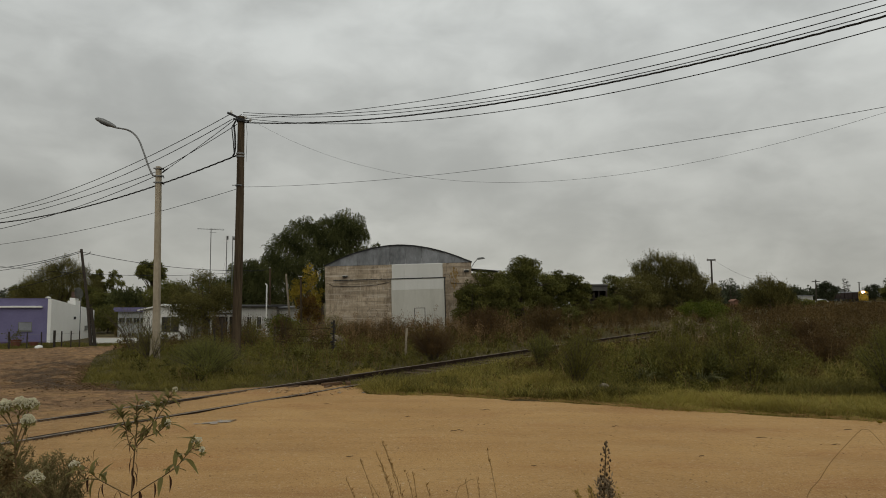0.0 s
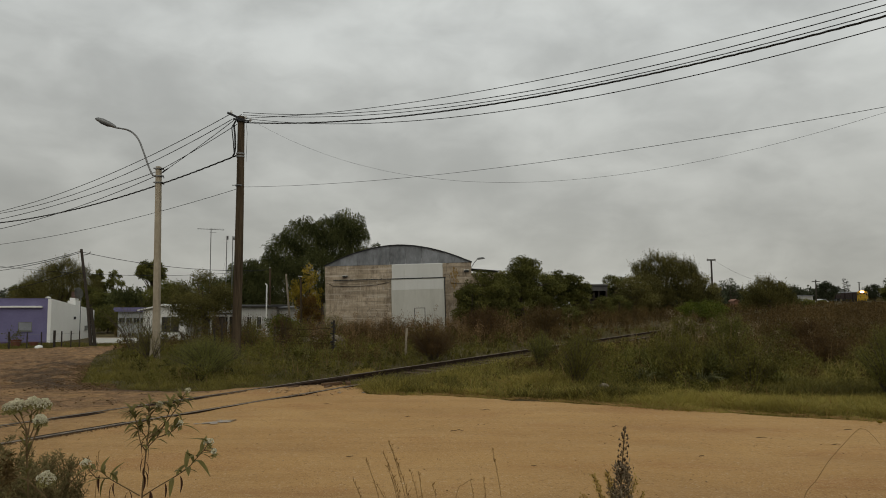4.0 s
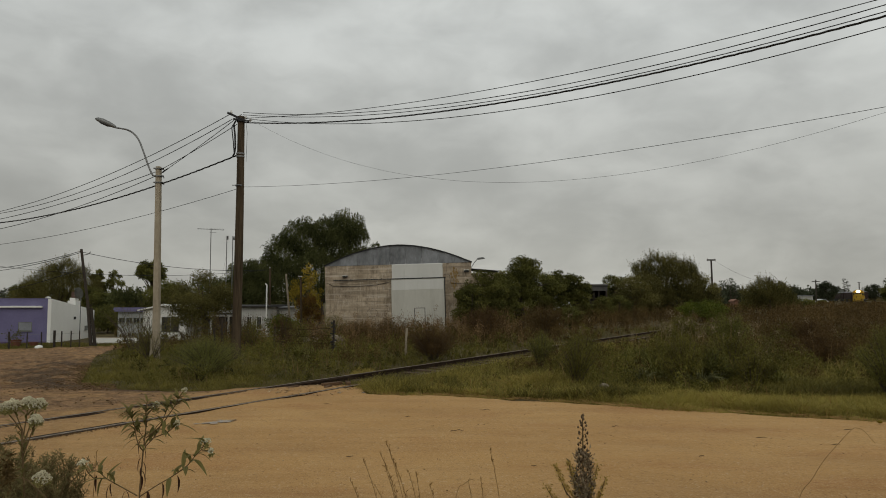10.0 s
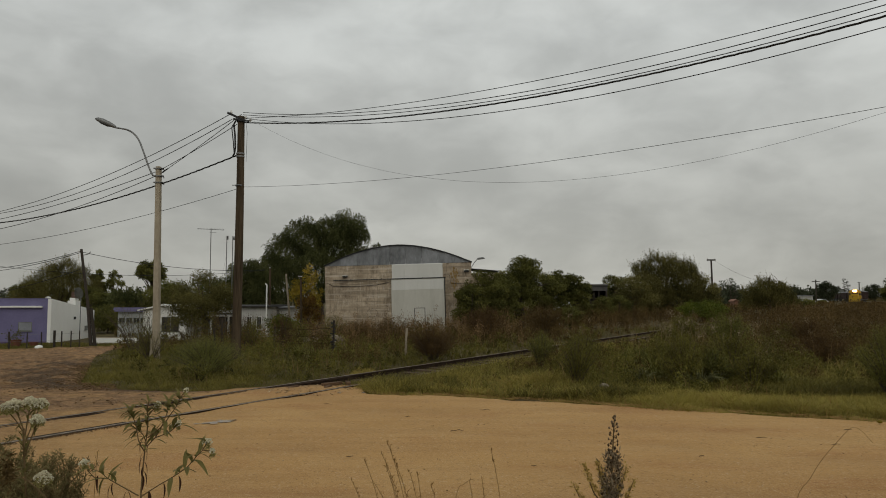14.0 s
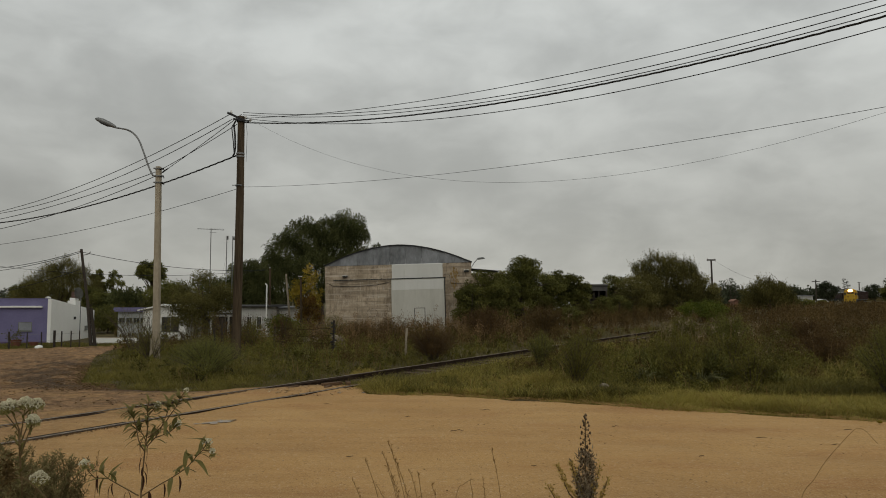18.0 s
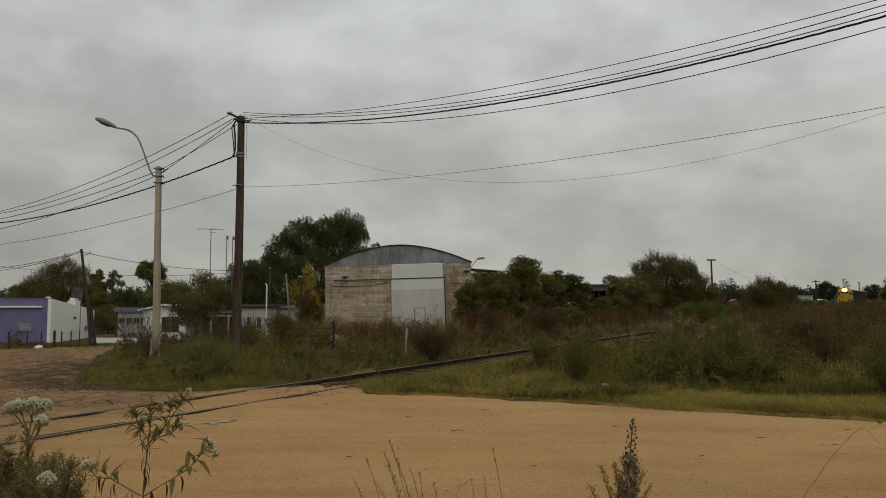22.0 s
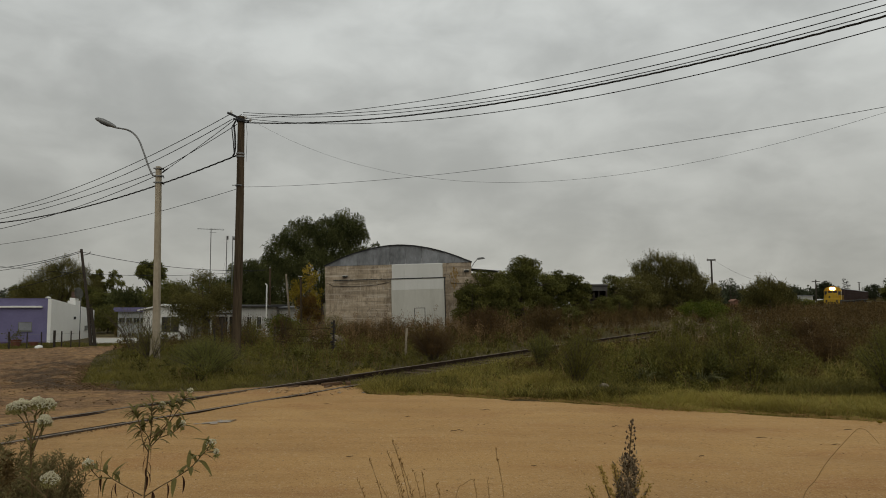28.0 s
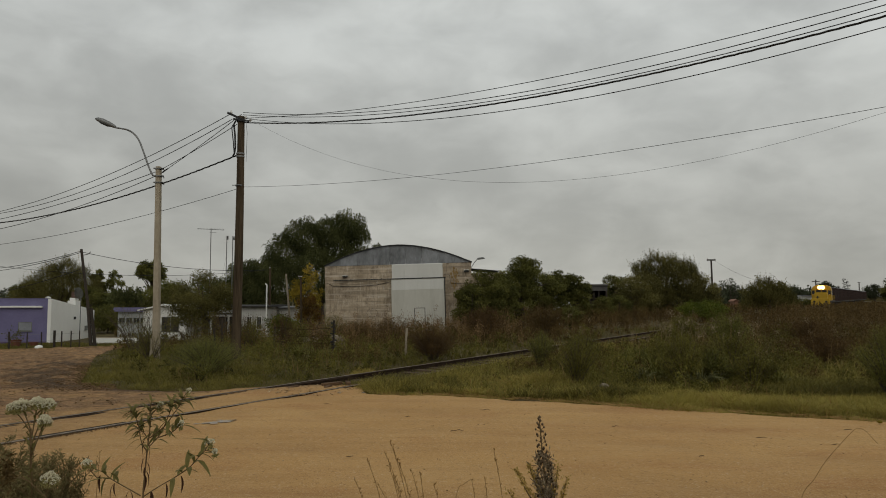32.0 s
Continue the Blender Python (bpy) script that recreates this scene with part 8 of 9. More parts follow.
def aim(p, d, k):
    """A placing whose +y runs along d, scaled by k."""
    d = Vector(d).normalized()
    x = d.cross(Vector((0, 0, 1)))
    x = x.normalized() if x.length > 0.01 else Vector((1, 0, 0))
    z = x.cross(d)
    m = Matrix((x, d, z)).transposed().to_4x4()
    return Matrix.Translation(p) @ m @ Matrix.Diagonal((k, k, k, 1))


def leafy_stem(plant, pts, r0, rng, meshes, tip=14, below=6, start=0.3, size=0.75):
    """A stem with a rosette of leaves at its tip and single leaves further down."""
    line = smooth3(pts, 20)
    part("stem", tubed(line, list(np.linspace(r0, r0 * 0.5, len(line))), 6), M_FORESTEM, plant)
    for i in range(tip + below):
        top = i < tip
        t = rng.uniform(0.72, 1.0) if top else start + (0.75 - start) * (i - tip + rng.uniform(0, 1)) / max(below, 1)
        j = min(int(t * 19), 18)
        p, along = line[j].lerp(line[j + 1], t * 19 - j if t < 1 else 1.0), (line[j + 1] - line[j]).normalized()
        a = 2.4 * i + rng.uniform(-0.4, 0.4)
        side = Vector((math.cos(a), 0.6 * math.sin(a), 0.3 if top else 0.55))
        side = (side - along * side.dot(along)).normalized()
        w = radians(rng.uniform(22, 74) if top else rng.uniform(38, 80))
        k = size * (rng.uniform(0.45, 0.72) if top else rng.uniform(0.55, 0.85))
        ob = new("leaf", meshes[int(rng.integers(0, len(meshes)))] if top else meshes[1 + 2 * (i % 2)])
        ob.parent = plant
        ob.matrix_basis = aim(p, along * math.cos(w) + side * math.sin(w), k)


def leaf_meshes():
    out = []
    for ln, w, c in ((0.076, 0.0185, 0.42), (0.070, 0.0185, 0.6), (0.056, 0.017, 0.25), (0.082, 0.018, 0.7)):
        bm = lance_leaf(ln, w, c)
        me = bpy.data.meshes.new("leaf")
        bm.to_mesh(me)
        bm.free()
        me.materials.append(M_FORELEAF)
        out.append(me)
    return out


def build_bud_plant():
    rng = np.random.default_rng(31)
    lm = leaf_meshes()
    g = 0.5
    p = thing("flowering_weed", pose(-0.715, 1.7, g), "tall green weed with narrow leaves and white buds", "weed plant")
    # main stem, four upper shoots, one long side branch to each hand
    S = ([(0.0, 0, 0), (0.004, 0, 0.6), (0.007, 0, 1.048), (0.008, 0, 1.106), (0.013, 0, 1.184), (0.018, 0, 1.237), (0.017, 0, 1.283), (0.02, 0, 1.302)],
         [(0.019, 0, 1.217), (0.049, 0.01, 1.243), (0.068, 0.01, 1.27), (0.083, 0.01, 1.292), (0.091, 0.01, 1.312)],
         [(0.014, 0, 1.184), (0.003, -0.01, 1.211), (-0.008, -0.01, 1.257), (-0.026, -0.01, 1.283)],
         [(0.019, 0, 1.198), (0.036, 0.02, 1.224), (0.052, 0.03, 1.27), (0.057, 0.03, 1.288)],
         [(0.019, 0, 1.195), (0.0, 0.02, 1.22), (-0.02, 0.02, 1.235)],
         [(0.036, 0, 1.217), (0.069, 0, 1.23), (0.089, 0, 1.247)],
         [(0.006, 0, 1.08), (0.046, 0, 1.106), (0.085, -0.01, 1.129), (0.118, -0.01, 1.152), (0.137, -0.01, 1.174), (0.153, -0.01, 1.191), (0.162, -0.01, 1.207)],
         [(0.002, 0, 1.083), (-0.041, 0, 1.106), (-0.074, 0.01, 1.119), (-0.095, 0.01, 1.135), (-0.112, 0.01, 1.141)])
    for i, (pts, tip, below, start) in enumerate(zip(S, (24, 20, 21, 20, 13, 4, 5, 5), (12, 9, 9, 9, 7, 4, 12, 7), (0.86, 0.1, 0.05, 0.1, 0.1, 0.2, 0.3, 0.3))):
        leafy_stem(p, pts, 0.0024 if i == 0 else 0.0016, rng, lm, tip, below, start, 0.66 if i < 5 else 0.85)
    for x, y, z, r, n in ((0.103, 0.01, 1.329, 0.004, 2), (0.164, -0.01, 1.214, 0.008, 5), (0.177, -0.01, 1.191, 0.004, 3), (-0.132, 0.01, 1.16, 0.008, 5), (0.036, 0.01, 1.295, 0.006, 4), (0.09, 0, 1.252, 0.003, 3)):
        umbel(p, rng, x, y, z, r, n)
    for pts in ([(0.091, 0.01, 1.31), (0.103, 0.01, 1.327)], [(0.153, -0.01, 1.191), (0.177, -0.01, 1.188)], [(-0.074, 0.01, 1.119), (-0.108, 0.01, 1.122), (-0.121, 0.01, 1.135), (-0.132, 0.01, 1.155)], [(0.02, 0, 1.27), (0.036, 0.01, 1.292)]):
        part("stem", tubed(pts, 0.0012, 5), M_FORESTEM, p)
    h = 1.19
    bm = lance_leaf(0.07, 0.012, 0.75)
    withered = bpy.data.meshes.new("dry_leaf")
    bm.to_mesh(withered)
    bm.free()
    withered.materials.append(M_DEADLEAF)
    for i in range(19):
        a = radians(rng.uniform(0, 360))
        k = 0.025 + 0.035 * (i % 3)
        spot = (0.011, 0, h - 0.06 + 0.011 * i) if i < 9 else (k * (1 if i % 2 else -1), 0, 1.082 + 0.5 * k)
        m = aim(spot, (math.cos(a), 0.5 * math.sin(a), -0.9), rng.uniform(0.35, 0.55))
        ob = new("dry_leaf", withered)
        ob.parent, ob.matrix_basis = p, m
    return p


def build_flower_plant():
    rng = np.random.default_rng(32)
    lm = leaf_meshes()
    g = 0.5
    p = thing("white_flower_plant", pose(-1.0, 1.72, g), "tall plant with flat clusters of white flowers", "flowering plant")
    # the stem forks below the flower clusters
    part("stem", tubed(smooth3([(0, 0, 0), (0.012, 0, 0.8), (0.018, 0, 1.05), (0.01, 0, 1.18), (0.008, 0, 1.235)], 18), [0.0023] * 18, 6), M_FORESTEM, p)
    for x, y, z, r, fork in ((-0.016, 0, 1.300, 0.016, 1.22), (-0.040, 0.01, 1.292, 0.015, 1.22), (0.022, 0, 1.305, 0.015, 1.22), (0.040, 0.01, 1.301, 0.015, 1.2), (0.046, -0.01, 1.264, 0.013, 1.17), (0.087, -0.05, 1.142, 0.018, 0.95)):
        part("branch", tubed(smooth3([(0.012, 0, fork), (0.012 + (x - 0.012) * 0.5, y * 0.5, fork + (z - fork) * 0.45), (x, y, z - r)], 8), 0.0015, 5), M_FORESTEM, p)
        umbel(p, rng, x, y, z, r, 19)
    for i in range(110):
        z = 1.05 + 0.0021 * i
        x = 0.012 + rng.uniform(-1, 1) * max(0.0, z - 1.17) * 0.45
        a = rng.uniform(0, math.tau)
        ob = new("leaf", lm[2])
        ob.parent, ob.matrix_basis = p, aim((x, 0, z), (math.cos(a), 0.7 * math.sin(a), rng.uniform(0.3, 1.6)), rng.uniform(0.22, 0.45))
    # wiry undergrowth round it
    t = thing("wiry_undergrowth", pose(-1.03, 1.8, g), "dense wiry olive and brown undergrowth with fine needles", "undergrowth")
    stems, tips, ways, tones = bmesh.new(), [], [], []
    for i in range(530):
        ey = rng.uniform(-0.12, 0.16)
        ex = rng.uniform(-0.26, 0.125 - 0.52 * ey)
        top = float(np.interp(ex, [-0.2, -0.08, -0.03, 0.01, 0.06, 0.10, 0.17], [1.215, 1.205, 1.17, 1.165, 1.165, 1.10, 1.05]))
        ez = top - 0.2 * rng.uniform(0, 1) ** 1.3 - 0.03
        lean = rng.normal(0.0, 0.035)
        pts = smooth3([(0.6 * ex, 0.6 * ey, 0), (0.8 * ex, 0.8 * ey, ez - 0.35), (ex - 0.6 * lean, ey, ez - 0.1), (ex + lean, ey + rng.normal(0, 0.02), ez)], 9)
        tube(stems, pts, list(np.linspace(0.0022, 0.0006, 9)), 3)
        P = np.array([tuple(q) for q in pts])
        u = 8 * (0.35 + 0.65 * rng.uniform(0, 1, 150)) - 1e-4
        j = u.astype(int)
        tips.append(P[j] + (P[j + 1] - P[j]) * (u - j)[:, None] + rng.normal(size=(150, 3)) * 0.0024)
        tones.append(np.full(150, rng.uniform(0, 0.85)))
    v, q = leaves_of(rng, np.concatenate(tips), 0.0125, 0.0021, -1.0)
    ob = new("foliage", array_mesh("foliage", v, [q], M_NEEDLE, np.repeat(np.concatenate(tones), 4)))
    ob.parent = t
    part("woody_base", stems, M_FORESTEM, t)
    c = rng.normal(size=(220, 3)) * (0.008, 0.008, 0.02) + (0.076, -0.22, 1.165)
    v, q = leaves_of(rng, c, 0.012, 0.0045, 0.6)
    ob = new("dead_head", array_mesh("dead_head", v, [q], M_BROWN))
    ob.parent = t
    part("dead_stem", tubed(smooth3([(0.16, -0.2, 1.10), (0.118, -0.22, 1.151), (0.09, -0.22, 1.155), (0.068, -0.22, 1.18), (0.075, -0.22, 1.2)], 14), 0.0013, 5), M_FORESTEM, t)
    return p


STALKS, BLADES = [], []


def seed_stalk(x, z, bx, bz, seeds, seed, y=1.8, g=0.5):
    """A dry stalk rooted in the bank, through (bx, bz) to its tip (x, z), with pressed seeds along its end."""
    rng = np.random.default_rng(seed)
    o = bx + 1.2 * (bx - x)
    t = thing("grass_stalk", pose(o, y, g), "thin golden dry grass stalk with a narrow seed head", "grass stalk", "dry grass stalks")
    down = (z - g) * (1 - np.linspace(0, 1, 24)) ** 1.8
    bow = (1 - np.exp(-0.6 * down / (z - bz))) / (1 - math.exp(-0.6))
    pts = [Vector((x - o + (bx - x) * float(f), 0, z - g - float(s))) for f, s in zip(bow, down)]
    part("stalk", tubed(pts, list(np.linspace(0.0013, 0.0006, 24)), 5), M_STRAW, t)
    P = np.array([tuple(q) for q in pts])
    u = 23 * rng.uniform(0.74, 1.0, seeds) - 1e-4
    j = u.astype(int)
    c = P[j] + (P[j + 1] - P[j]) * (u - j)[:, None] + rng.normal(size=(seeds, 3)) * 0.0011
    v, q = leaves_of(rng, c, 0.0092, 0.0019, -2.4)
    ob = tagged(new("seed_head", array_mesh("seed_head", v, [q], M_STRAWSEED, np.repeat(rng.uniform(0, 1, seeds), 4))), kind="stuff")
    ob.parent = t
    STALKS.append(t)


def build_stalks():
    rows = [(-0.862, 1.663, -0.868, 1.542, 6), (-0.14, 1.688, -0.097, 1.55, 46), (-0.154, 1.66, -0.111, 1.55, 30), (-0.196, 1.642, -0.163, 1.55, 26), (-0.121, 1.642, -0.092, 1.56, 44), (-0.083, 1.612, -0.066, 1.55, 26), (-0.065, 1.612, -0.055, 1.55, 22), (-0.228, 1.594, -0.205, 1.54, 22), (0.065, 1.594, 0.073, 1.55, 16), (0.097, 1.594, 0.103, 1.55, 26), (0.121, 1.663, 0.142, 1.55, 26), (-0.142, 1.627, -0.118, 1.55, 30), (-0.132, 1.60, -0.112, 1.54, 24), (-0.17, 1.585, -0.14, 1.53, 20), (-0.03, 1.58, -0.018, 1.54, 18)]
    for i, (x, z, bx, bz, n) in enumerate(rows):
        seed_stalk(x, z, bx, bz, n, 50 + i)
    for pts, lab in (([(0.85, 0, 0.5), (0.86, 0, 1.3), (0.872, 0, 1.532), (0.91, 0, 1.598), (0.939, 0, 1.642), (0.98, 0, 1.688), (1.012, 0, 1.72), (1.024, 0, 1.723), (1.04, 0, 1.717), (1.069, 0, 1.686)], "thin bent dry grass blade"),
                     ([(0.0, 0, 0.5), (0.01, 0, 1.4), (0.034, 0, 1.559), (0.053, 0, 1.584), (0.069, 0, 1.595), (0.079, 0, 1.593)], "thin bent dry grass blade")):
        o = Vector(pts[0])
        t = thing("bent_grass_blade", pose(o.x, 1.8, o.z), lab, "grass stalk")
        BLADES.append(t)
        part("blade", tubed(smooth3([Vector(q) - o for q in pts], 40), list(np.linspace(0.0009, 0.0005, 40)), 4), M_STRAW, t)


def build_seed_weed():
    """The tall swaying weed: a tapering seed spike over a bushy middle, rooted in the bank."""
    rng = np.random.default_rng(41)
    p = thing("swaying_weed", pose(0.335, 1.7, 0.55), "tall brown weed with a pointed seed spike", "weed plant")
    H = 1.205
    part("stem", tubed([(0, 0, -0.2), (0, 0, 0.7), (0, 0, H)], [0.005, 0.004, 0.0012], 6), M_FORESTEM, p)
    def pods(name, centres, size):
        o = np.array([[1, 0, 0], [0, 1, 0], [-1, 0, 0], [0, -1, 0], [0, 0, 1.8], [0, 0, -1.5]])
        f = np.array([[0, 1, 4], [1, 2, 4], [2, 3, 4], [3, 0, 4], [1, 0, 5], [2, 1, 5], [3, 2, 5], [0, 3, 5]])
        k = len(centres)
        v = centres[:, None, :] + o[None] * size * rng.uniform(0.7, 1.25, (k, 6, 1))
        ob = new(name, array_mesh(name, v.reshape(-1, 3), [(6 * np.arange(k)[:, None, None] + f[None]).reshape(-1, 3)], M_POD))
        ob.parent = p
    # single pods on short stalks up the spike
    c = []
    for i in range(30):
        z = H - 0.004 - 0.0031 * i
        a = 2.4 * i
        r = 0.0015 + 0.0095 * min(1.0, i / 9)
        c.append((math.cos(a) * r, math.sin(a) * r, z))
        part("pod_stalk", tubed([(0, 0, z - 0.006), c[-1]], 0.0006, 3), M_FORESTEM, p)
    pods("seed_spike", np.array(c), 0.0029)
    n = 330
    f = rng.beta(1.2, 1.0, n)
    a = rng.uniform(0, math.tau, n)
    r = (0.006 + 0.018 * np.sin(np.pi * np.clip(f * 0.8 + 0.15, 0, 1))) * np.sqrt(rng.uniform(0.15, 1, n))
    b = np.stack([np.cos(a) * r, np.sin(a) * r, H - 0.085 - 0.17 * f], 1)
    pods("seed_bush", b, 0.0027)
    v, q = leaves_of(rng, np.repeat(b, 6, 0) + rng.normal(size=(6 * n, 3)) * 0.005 - (0, 0, 0.006), 0.011, 0.0026, -1.2)
    ob = new("seed_chaff", array_mesh("seed_chaff", v, [q], M_FLUFF, np.repeat(rng.uniform(0, 1, 6 * n), 4)))
    ob.parent = p
    for z0, e in ((H - 0.23, (-0.068, H - 0.118)), (H - 0.2, (-0.036, H - 0.108)), (H - 0.28, (-0.09, H - 0.165)), (H - 0.23, (0.034, H - 0.118)), (H - 0.26, (0.052, H - 0.15)), (H - 0.3, (0.06, H - 0.2))):
        part("side_shoot", tubed([(0, 0, z0), (e[0] * 0.6, 0, (z0 + e[1]) / 2 - 0.008), (e[0], 0, e[1])], [0.0022, 0.0016, 0.0008], 5), M_FORESTEM, p)
        k = rng.uniform(0.25, 1, 240)[:, None]
        c = np.array([0, 0, z0]) * (1 - k) + np.array([e[0], 0, e[1]]) * k + rng.normal(size=(240, 3)) * 0.0034
        c[:, 2] -= 0.03 * (k * (1 - k))[:, 0]
        v, q = leaves_of(rng, c, 0.0068, 0.0038, -0.6)
        ob = new("shoot_leaves", array_mesh("shoot_leaves", v, [q], M_FROND, np.repeat(rng.uniform(0.1, 0.9, 240), 4)))
        ob.parent = p
    return p


def build_low_flower():
    rng = np.random.default_rng(36)
    p = thing("white_flower_plant", pose(-0.2, 1.75, 0.5), "low plant with one flat cluster of white flowers", "flowering plant")
    part("stem", tubed(smooth3([(0.02, 0, 0), (0.01, 0, 0.6), (0.0, 0, 1.04)], 12), 0.0018, 6), M_FORESTEM, p)
    for dx, dz, r in ((-0.012, 0.0, 0.014), (0.014, 0.003, 0.014)):
        umbel(p, rng, dx, 0, 1.054 + dz, r, 11)
    return p


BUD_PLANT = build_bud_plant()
LOW_FLOWER = build_low_flower()
FLOWER_PLANT = build_flower_plant()
SEED_WEED = build_seed_weed()
build_stalks()


def build_bird(span):
    b = thing("bird", pose(0, 80, 4), "small dark bird in flight", "bird", "birds")
    part("body", tubed([(0, -0.3 * span, 0), (0, -0.2 * span, 0.01), (0, 0.05 * span, 0), (0, 0.25 * span, 0)], [0.02 * span, 0.09 * span, 0.08 * span, 0.02 * span], 8), M_BIRD, b)
    for s in (-1, 1):
        bm = bmesh.new()
        pr = [(0, -0.1, 0), (0, 0.12, 0), (0.28, 0.1, 0.14), (0.5, 0.16, 0.1), (0.25, -0.1, 0.13)]
        vs = [bm.verts.new((s * x * span, y * span, z * span)) for x, y, z in pr]
        bm.faces.new((vs[0], vs[1], vs[2], vs[4]))
        bm.faces.new((vs[4], vs[2], vs[3]))
        bmesh.ops.solidify(bm, geom=bm.faces[:], thickness=0.012 * span)
        part("wing", bm, M_BIRD, b)
    return b


BIRDS = [build_bird(0.26), build_bird(0.26), build_bird(0.24), build_bird(0.2)]


def motions():
    # the train draws nearer, gaining speed
    def along(t):
        return 262 - 2.6 * t - 0.05 * t * t
    for k, ob in enumerate([ENGINE] + WAGONS):
        back = 0.0 if k == 0 else (16.1 + 13.0 * (k - 1)) / 1.19
        rows = []
        for t in range(0, 33, 2):
            d = along(t) + back
            a, b = track_point(d), track_point(d + 8)
            rows.append((float(t), pose(a.x, a.y, 0, 0, 0, -math.degrees(math.atan2(b.x - a.x, b.y - a.y)))))
        walk(ob, rows)
    # the plants sway in gusts: seconds, lean to the right in degrees, sinking in millimetres
    sway = [(0, 2.6, 62), (0.5, -2.8, 70), (1, 2.8, 74), (1.5, 10.6, 66), (2, 9.1, 40), (2.5, 5.6, 20), (3, 5.1, 6), (3.5, 4.4, 10), (4.5, 6, 40), (5.5, 9.3, 50), (6, 4.4, 66), (6.5, -2.8, 70), (7, -3.3, 76), (7.5, -5.4, 100), (8, -11.1, 40), (8.5, -4.4, 8), (9, -2.1, 2), (9.5, -0.5, 0), (10, 0, 0), (10.5, -1.5, 0), (11, -3.4, 0), (11.5, -1.5, 5), (12, 0.6, 10), (12.5, -0.5, 6), (13, -2.5, 0), (13.5, 0, 0), (14, 3.6, 0), (14.5, 2.6, 0), (15.5, 0, 0), (16.5, -2.3, 0), (17, -5.7, 0), (17.5, -3.3, 0), (18, 0.3, 0), (18.5, 2.6, 0), (19, 1.2, 0), (19.5, 0.3, 0), (20, 2.8, 0), (20.5, 4.7, 2), (21, 2.6, 0), (21.5, 2.1, 0), (22, 5.7, 4), (22.5, 7, 8), (23, 5.6, 4), (23.5, 5.2, 4), (24, 8.2, 8), (24.5, 8, 8), (25, 6.0, 4), (25.5, 6.5, 6), (26.5, 8, 10), (27.5, 9.3, 14), (28, 5.6, 6), (28.5, 3.4, 2), (29, 4.6, 2), (29.5, 5.2, 2), (30, 2.8, 0), (30.5, 0, 0), (31, -1.3, 0), (31.5, -3, 0), (32, -4.9, 0)]
    walk(SEED_WEED, [(t, pose(0.33, 1.7, 0.568 - s / 1000, 0, a, 0)) for t, a, s in sway])
    flower = [(0, 37), (0.5, 38), (1, 49), (1.5, 57), (2.5, 55), (3.5, 60), (5.5, 55), (6.5, 49), (7, 35), (7.5, 26), (8, 28), (8.5, 41), (9.5, 40), (10, 51), (11, 55), (11.5, 47), (13, 47), (14, 54), (17, 55), (18, 46), (18.5, 55), (20, 58), (22, 61), (24, 66), (25.5, 69), (27.5, 66), (29.5, 74), (30, 70), (31, 69), (32, 67)]
    walk(FLOWER_PLANT, [(t, pose(-1.0, 1.72, 0.5, 0, (v - 62) * 0.06, 0)) for t, v in flower])
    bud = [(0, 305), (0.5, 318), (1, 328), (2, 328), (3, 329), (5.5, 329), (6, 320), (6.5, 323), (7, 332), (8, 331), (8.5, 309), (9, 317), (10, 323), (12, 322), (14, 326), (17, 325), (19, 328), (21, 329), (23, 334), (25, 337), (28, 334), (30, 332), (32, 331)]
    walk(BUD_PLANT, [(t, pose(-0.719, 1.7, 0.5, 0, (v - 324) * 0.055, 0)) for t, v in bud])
    # the dry stalks lean with the gusts; the low flower sinks out of the wind
    lean = [(0, -8), (1, 0), (2.5, 2), (4.5, 3), (6, 4), (7.5, -3), (9, -4), (11, 0), (14, 0), (17, 1), (19, 2), (21, 3), (23, 6), (25, 13), (26.5, 11), (28, 9), (30, 13), (32, 5)]
    for i, ob in enumerate(STALKS):
        x, y, z = ob.matrix_world.translation
        k = 0.071 * (0.85 + 0.3 * ((i * 7) % 5) / 4)
        walk(ob, [(float(t), pose(x, y, z, 0, k * v, 0)) for t, v in lean])
    o = BLADES[0].matrix_world.translation.copy()
    walk(BLADES[0], [(t, pose(*o, 0, 0.068 * v, 0)) for t, v in ((0.0, 22), (1.0, 27), (3.0, 20), (6.0, 15), (10.0, 8), (13.0, 3), (18.0, 12), (24.0, 17), (32.0, 12))])
    low = [(0, 0), (1, -8), (2.5, -9), (6, -9), (7.5, -1), (9, -3), (11, -8), (14, -9), (17, -14), (32, -14)]
    walk(LOW_FLOWER, [(float(t), pose(-0.2, 1.75, 0.5 + v / 1000, 0, 0, 0)) for t, v in low])
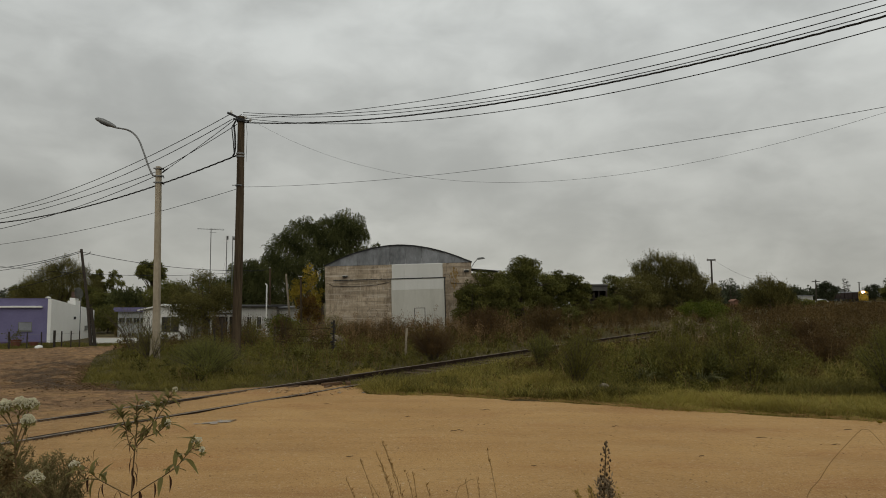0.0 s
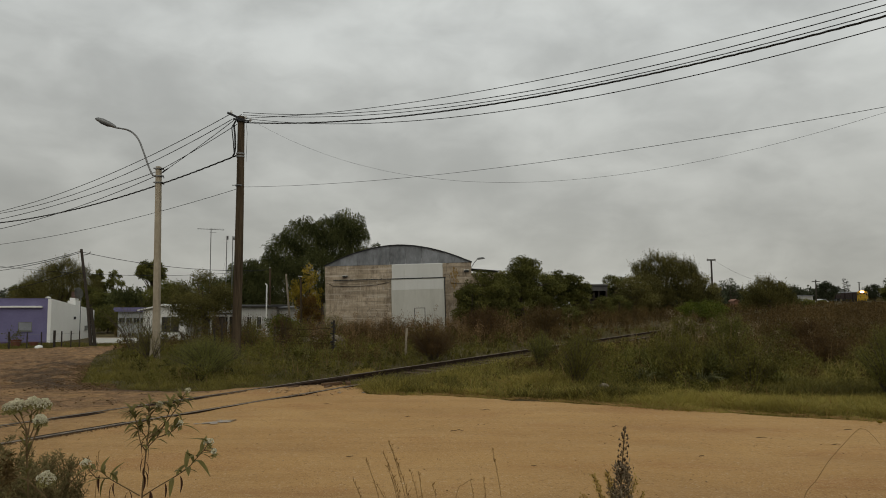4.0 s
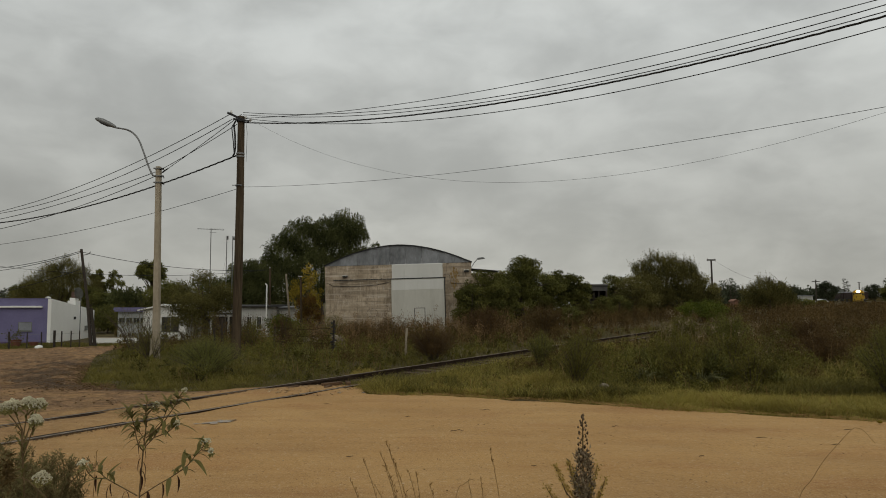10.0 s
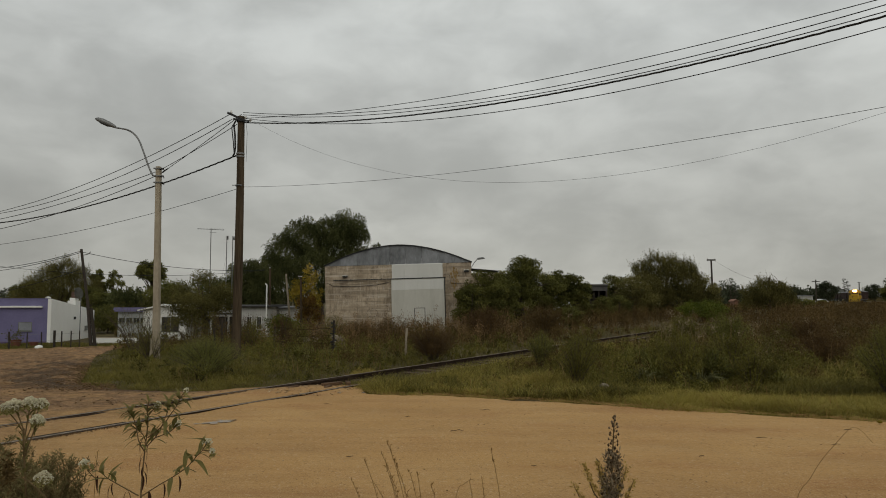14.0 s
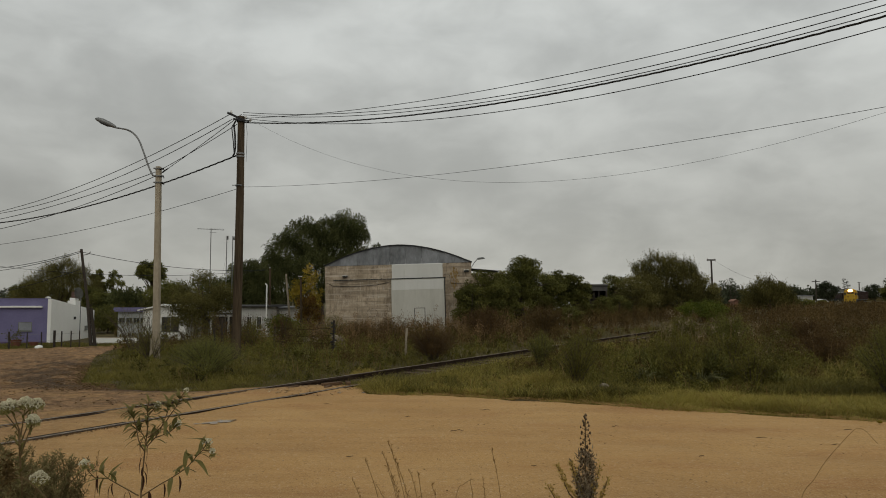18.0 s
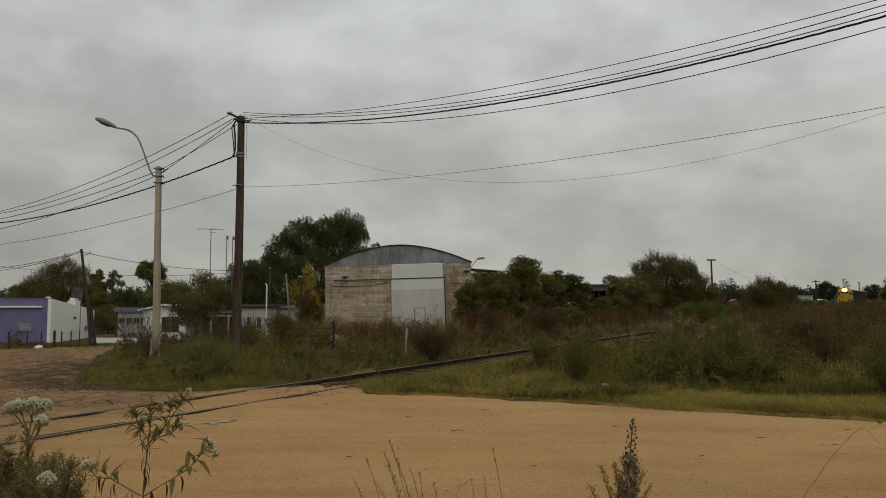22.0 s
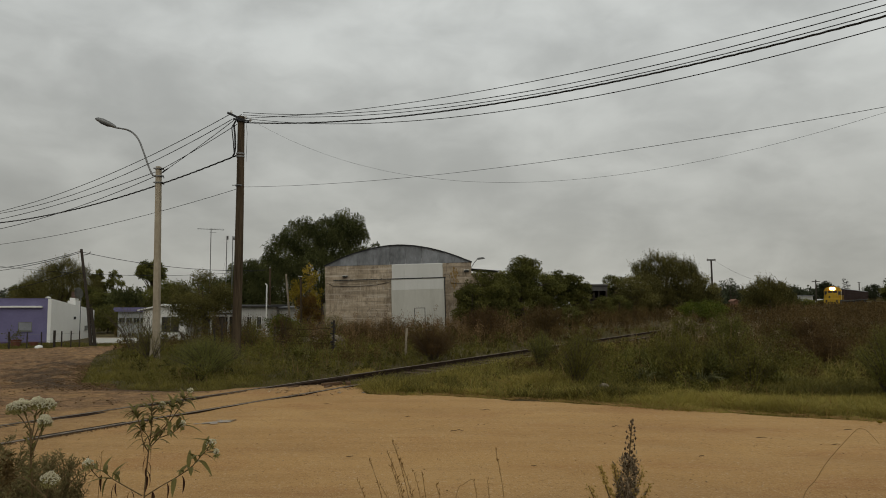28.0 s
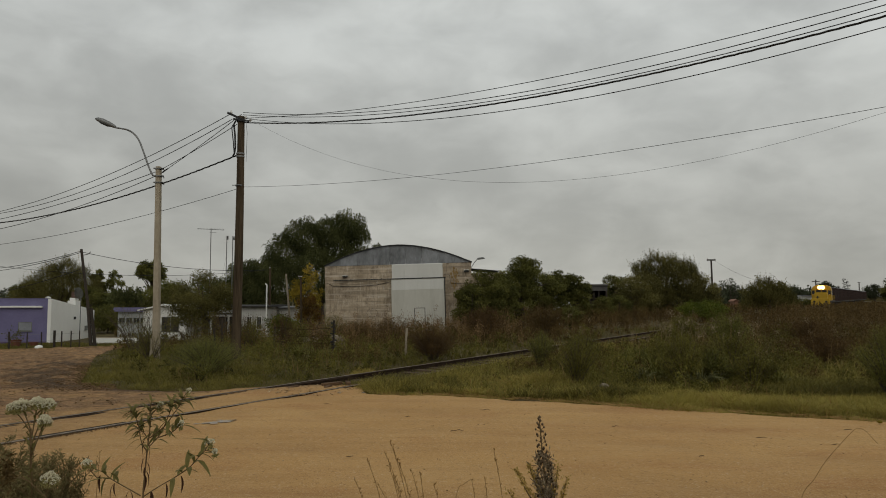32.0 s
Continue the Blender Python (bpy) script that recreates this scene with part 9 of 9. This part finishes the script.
    # the larger crowns give a little in the wind
    for ob, size, late in ((WILLOW, 0.55, 0.0), (FIELD_TREE, 0.9, 1.3), (YELLOW_TREE, 0.5, 0.6)):
        x, y, z = ob.matrix_world.translation
        rows = []
        for i in range(33):
            a = size * (0.6 * math.sin(1.05 * i + late) + 0.4 * math.sin(0.43 * i + 2 * late) + 0.25)
            rows.append((float(i), pose(x, y, z, 0, a, 0)))
        walk(ob, rows)
    # birds leave the trees and cross the sky
    a, b, c, d = BIRDS
    walk(a, [(0.0, pose(-6, 96, 2, 0, 0, 30)), (10.5, pose(-6, 96, 2, 0, 0, 30)), (12.5, pose(-1.0, 27.6, 7.2, 0, 0, 27)), (12.9, pose(-4.0, 22.8, 7.95, 0, 10, 27)), (13.3, pose(-7.26, 18, 8.75, 0, -10, 27)), (13.7, pose(-10.5, 13.2, 9.5, 0, 10, 27)), (20.0, pose(-45, -60, 16, 0, 0, 40)), (32.0, pose(-60, -160, 16, 0, 0, 40))])
    walk(b, [(0.0, pose(-8, 96, 2, 0, 0, 30)), (10.3, pose(-8, 96, 2, 0, 0, 30)), (12.3, pose(-2.96, 30, 5.95, 0, 0, 27)), (12.8, pose(-5.75, 24, 6.55, 0, -10, 27)), (13.3, pose(-8.5, 18, 7.1, 0, 10, 27)), (13.7, pose(-10.8, 13.2, 7.6, 0, 10, 27)), (20.0, pose(-47, -60, 14, 0, 0, 40)), (32.0, pose(-60, -150, 14, 0, 0, 40))])
    walk(c, [(0.0, pose(15.5, 18, 0.9, 0, 0, -70)), (15.5, pose(15.5, 18, 0.9, 0, 0, -70)), (16.5, pose(12.17, 20, 2.96, 0, 0, -60)), (16.9, pose(12.45, 20, 3.3, 0, 15, -60)), (17.3, pose(13.5, 20, 3.7, 0, -15, -60)), (20.0, pose(40, 22, 7, 0, 0, -70)), (32.0, pose(90, 22, 8, 0, 0, -70))])
    walk(d, [(0.0, pose(95, 90, 22, 0, 0, 80)), (15.0, pose(95, 90, 22, 0, 0, 80)), (19.5, pose(41.5, 60, 15.6, 0, 0, 80)), (22.7, pose(23.9, 60, 11.6, 0, 0, 80)), (23.3, pose(20.6, 60, 10.8, 0, 8, 80)), (26.5, pose(3, 60, 6.6, 0, 0, 80)), (29.0, pose(-8, 70, 4, 0, 0, 60)), (32.0, pose(-9, 73, 3, 0, 0, 60))])


motions()
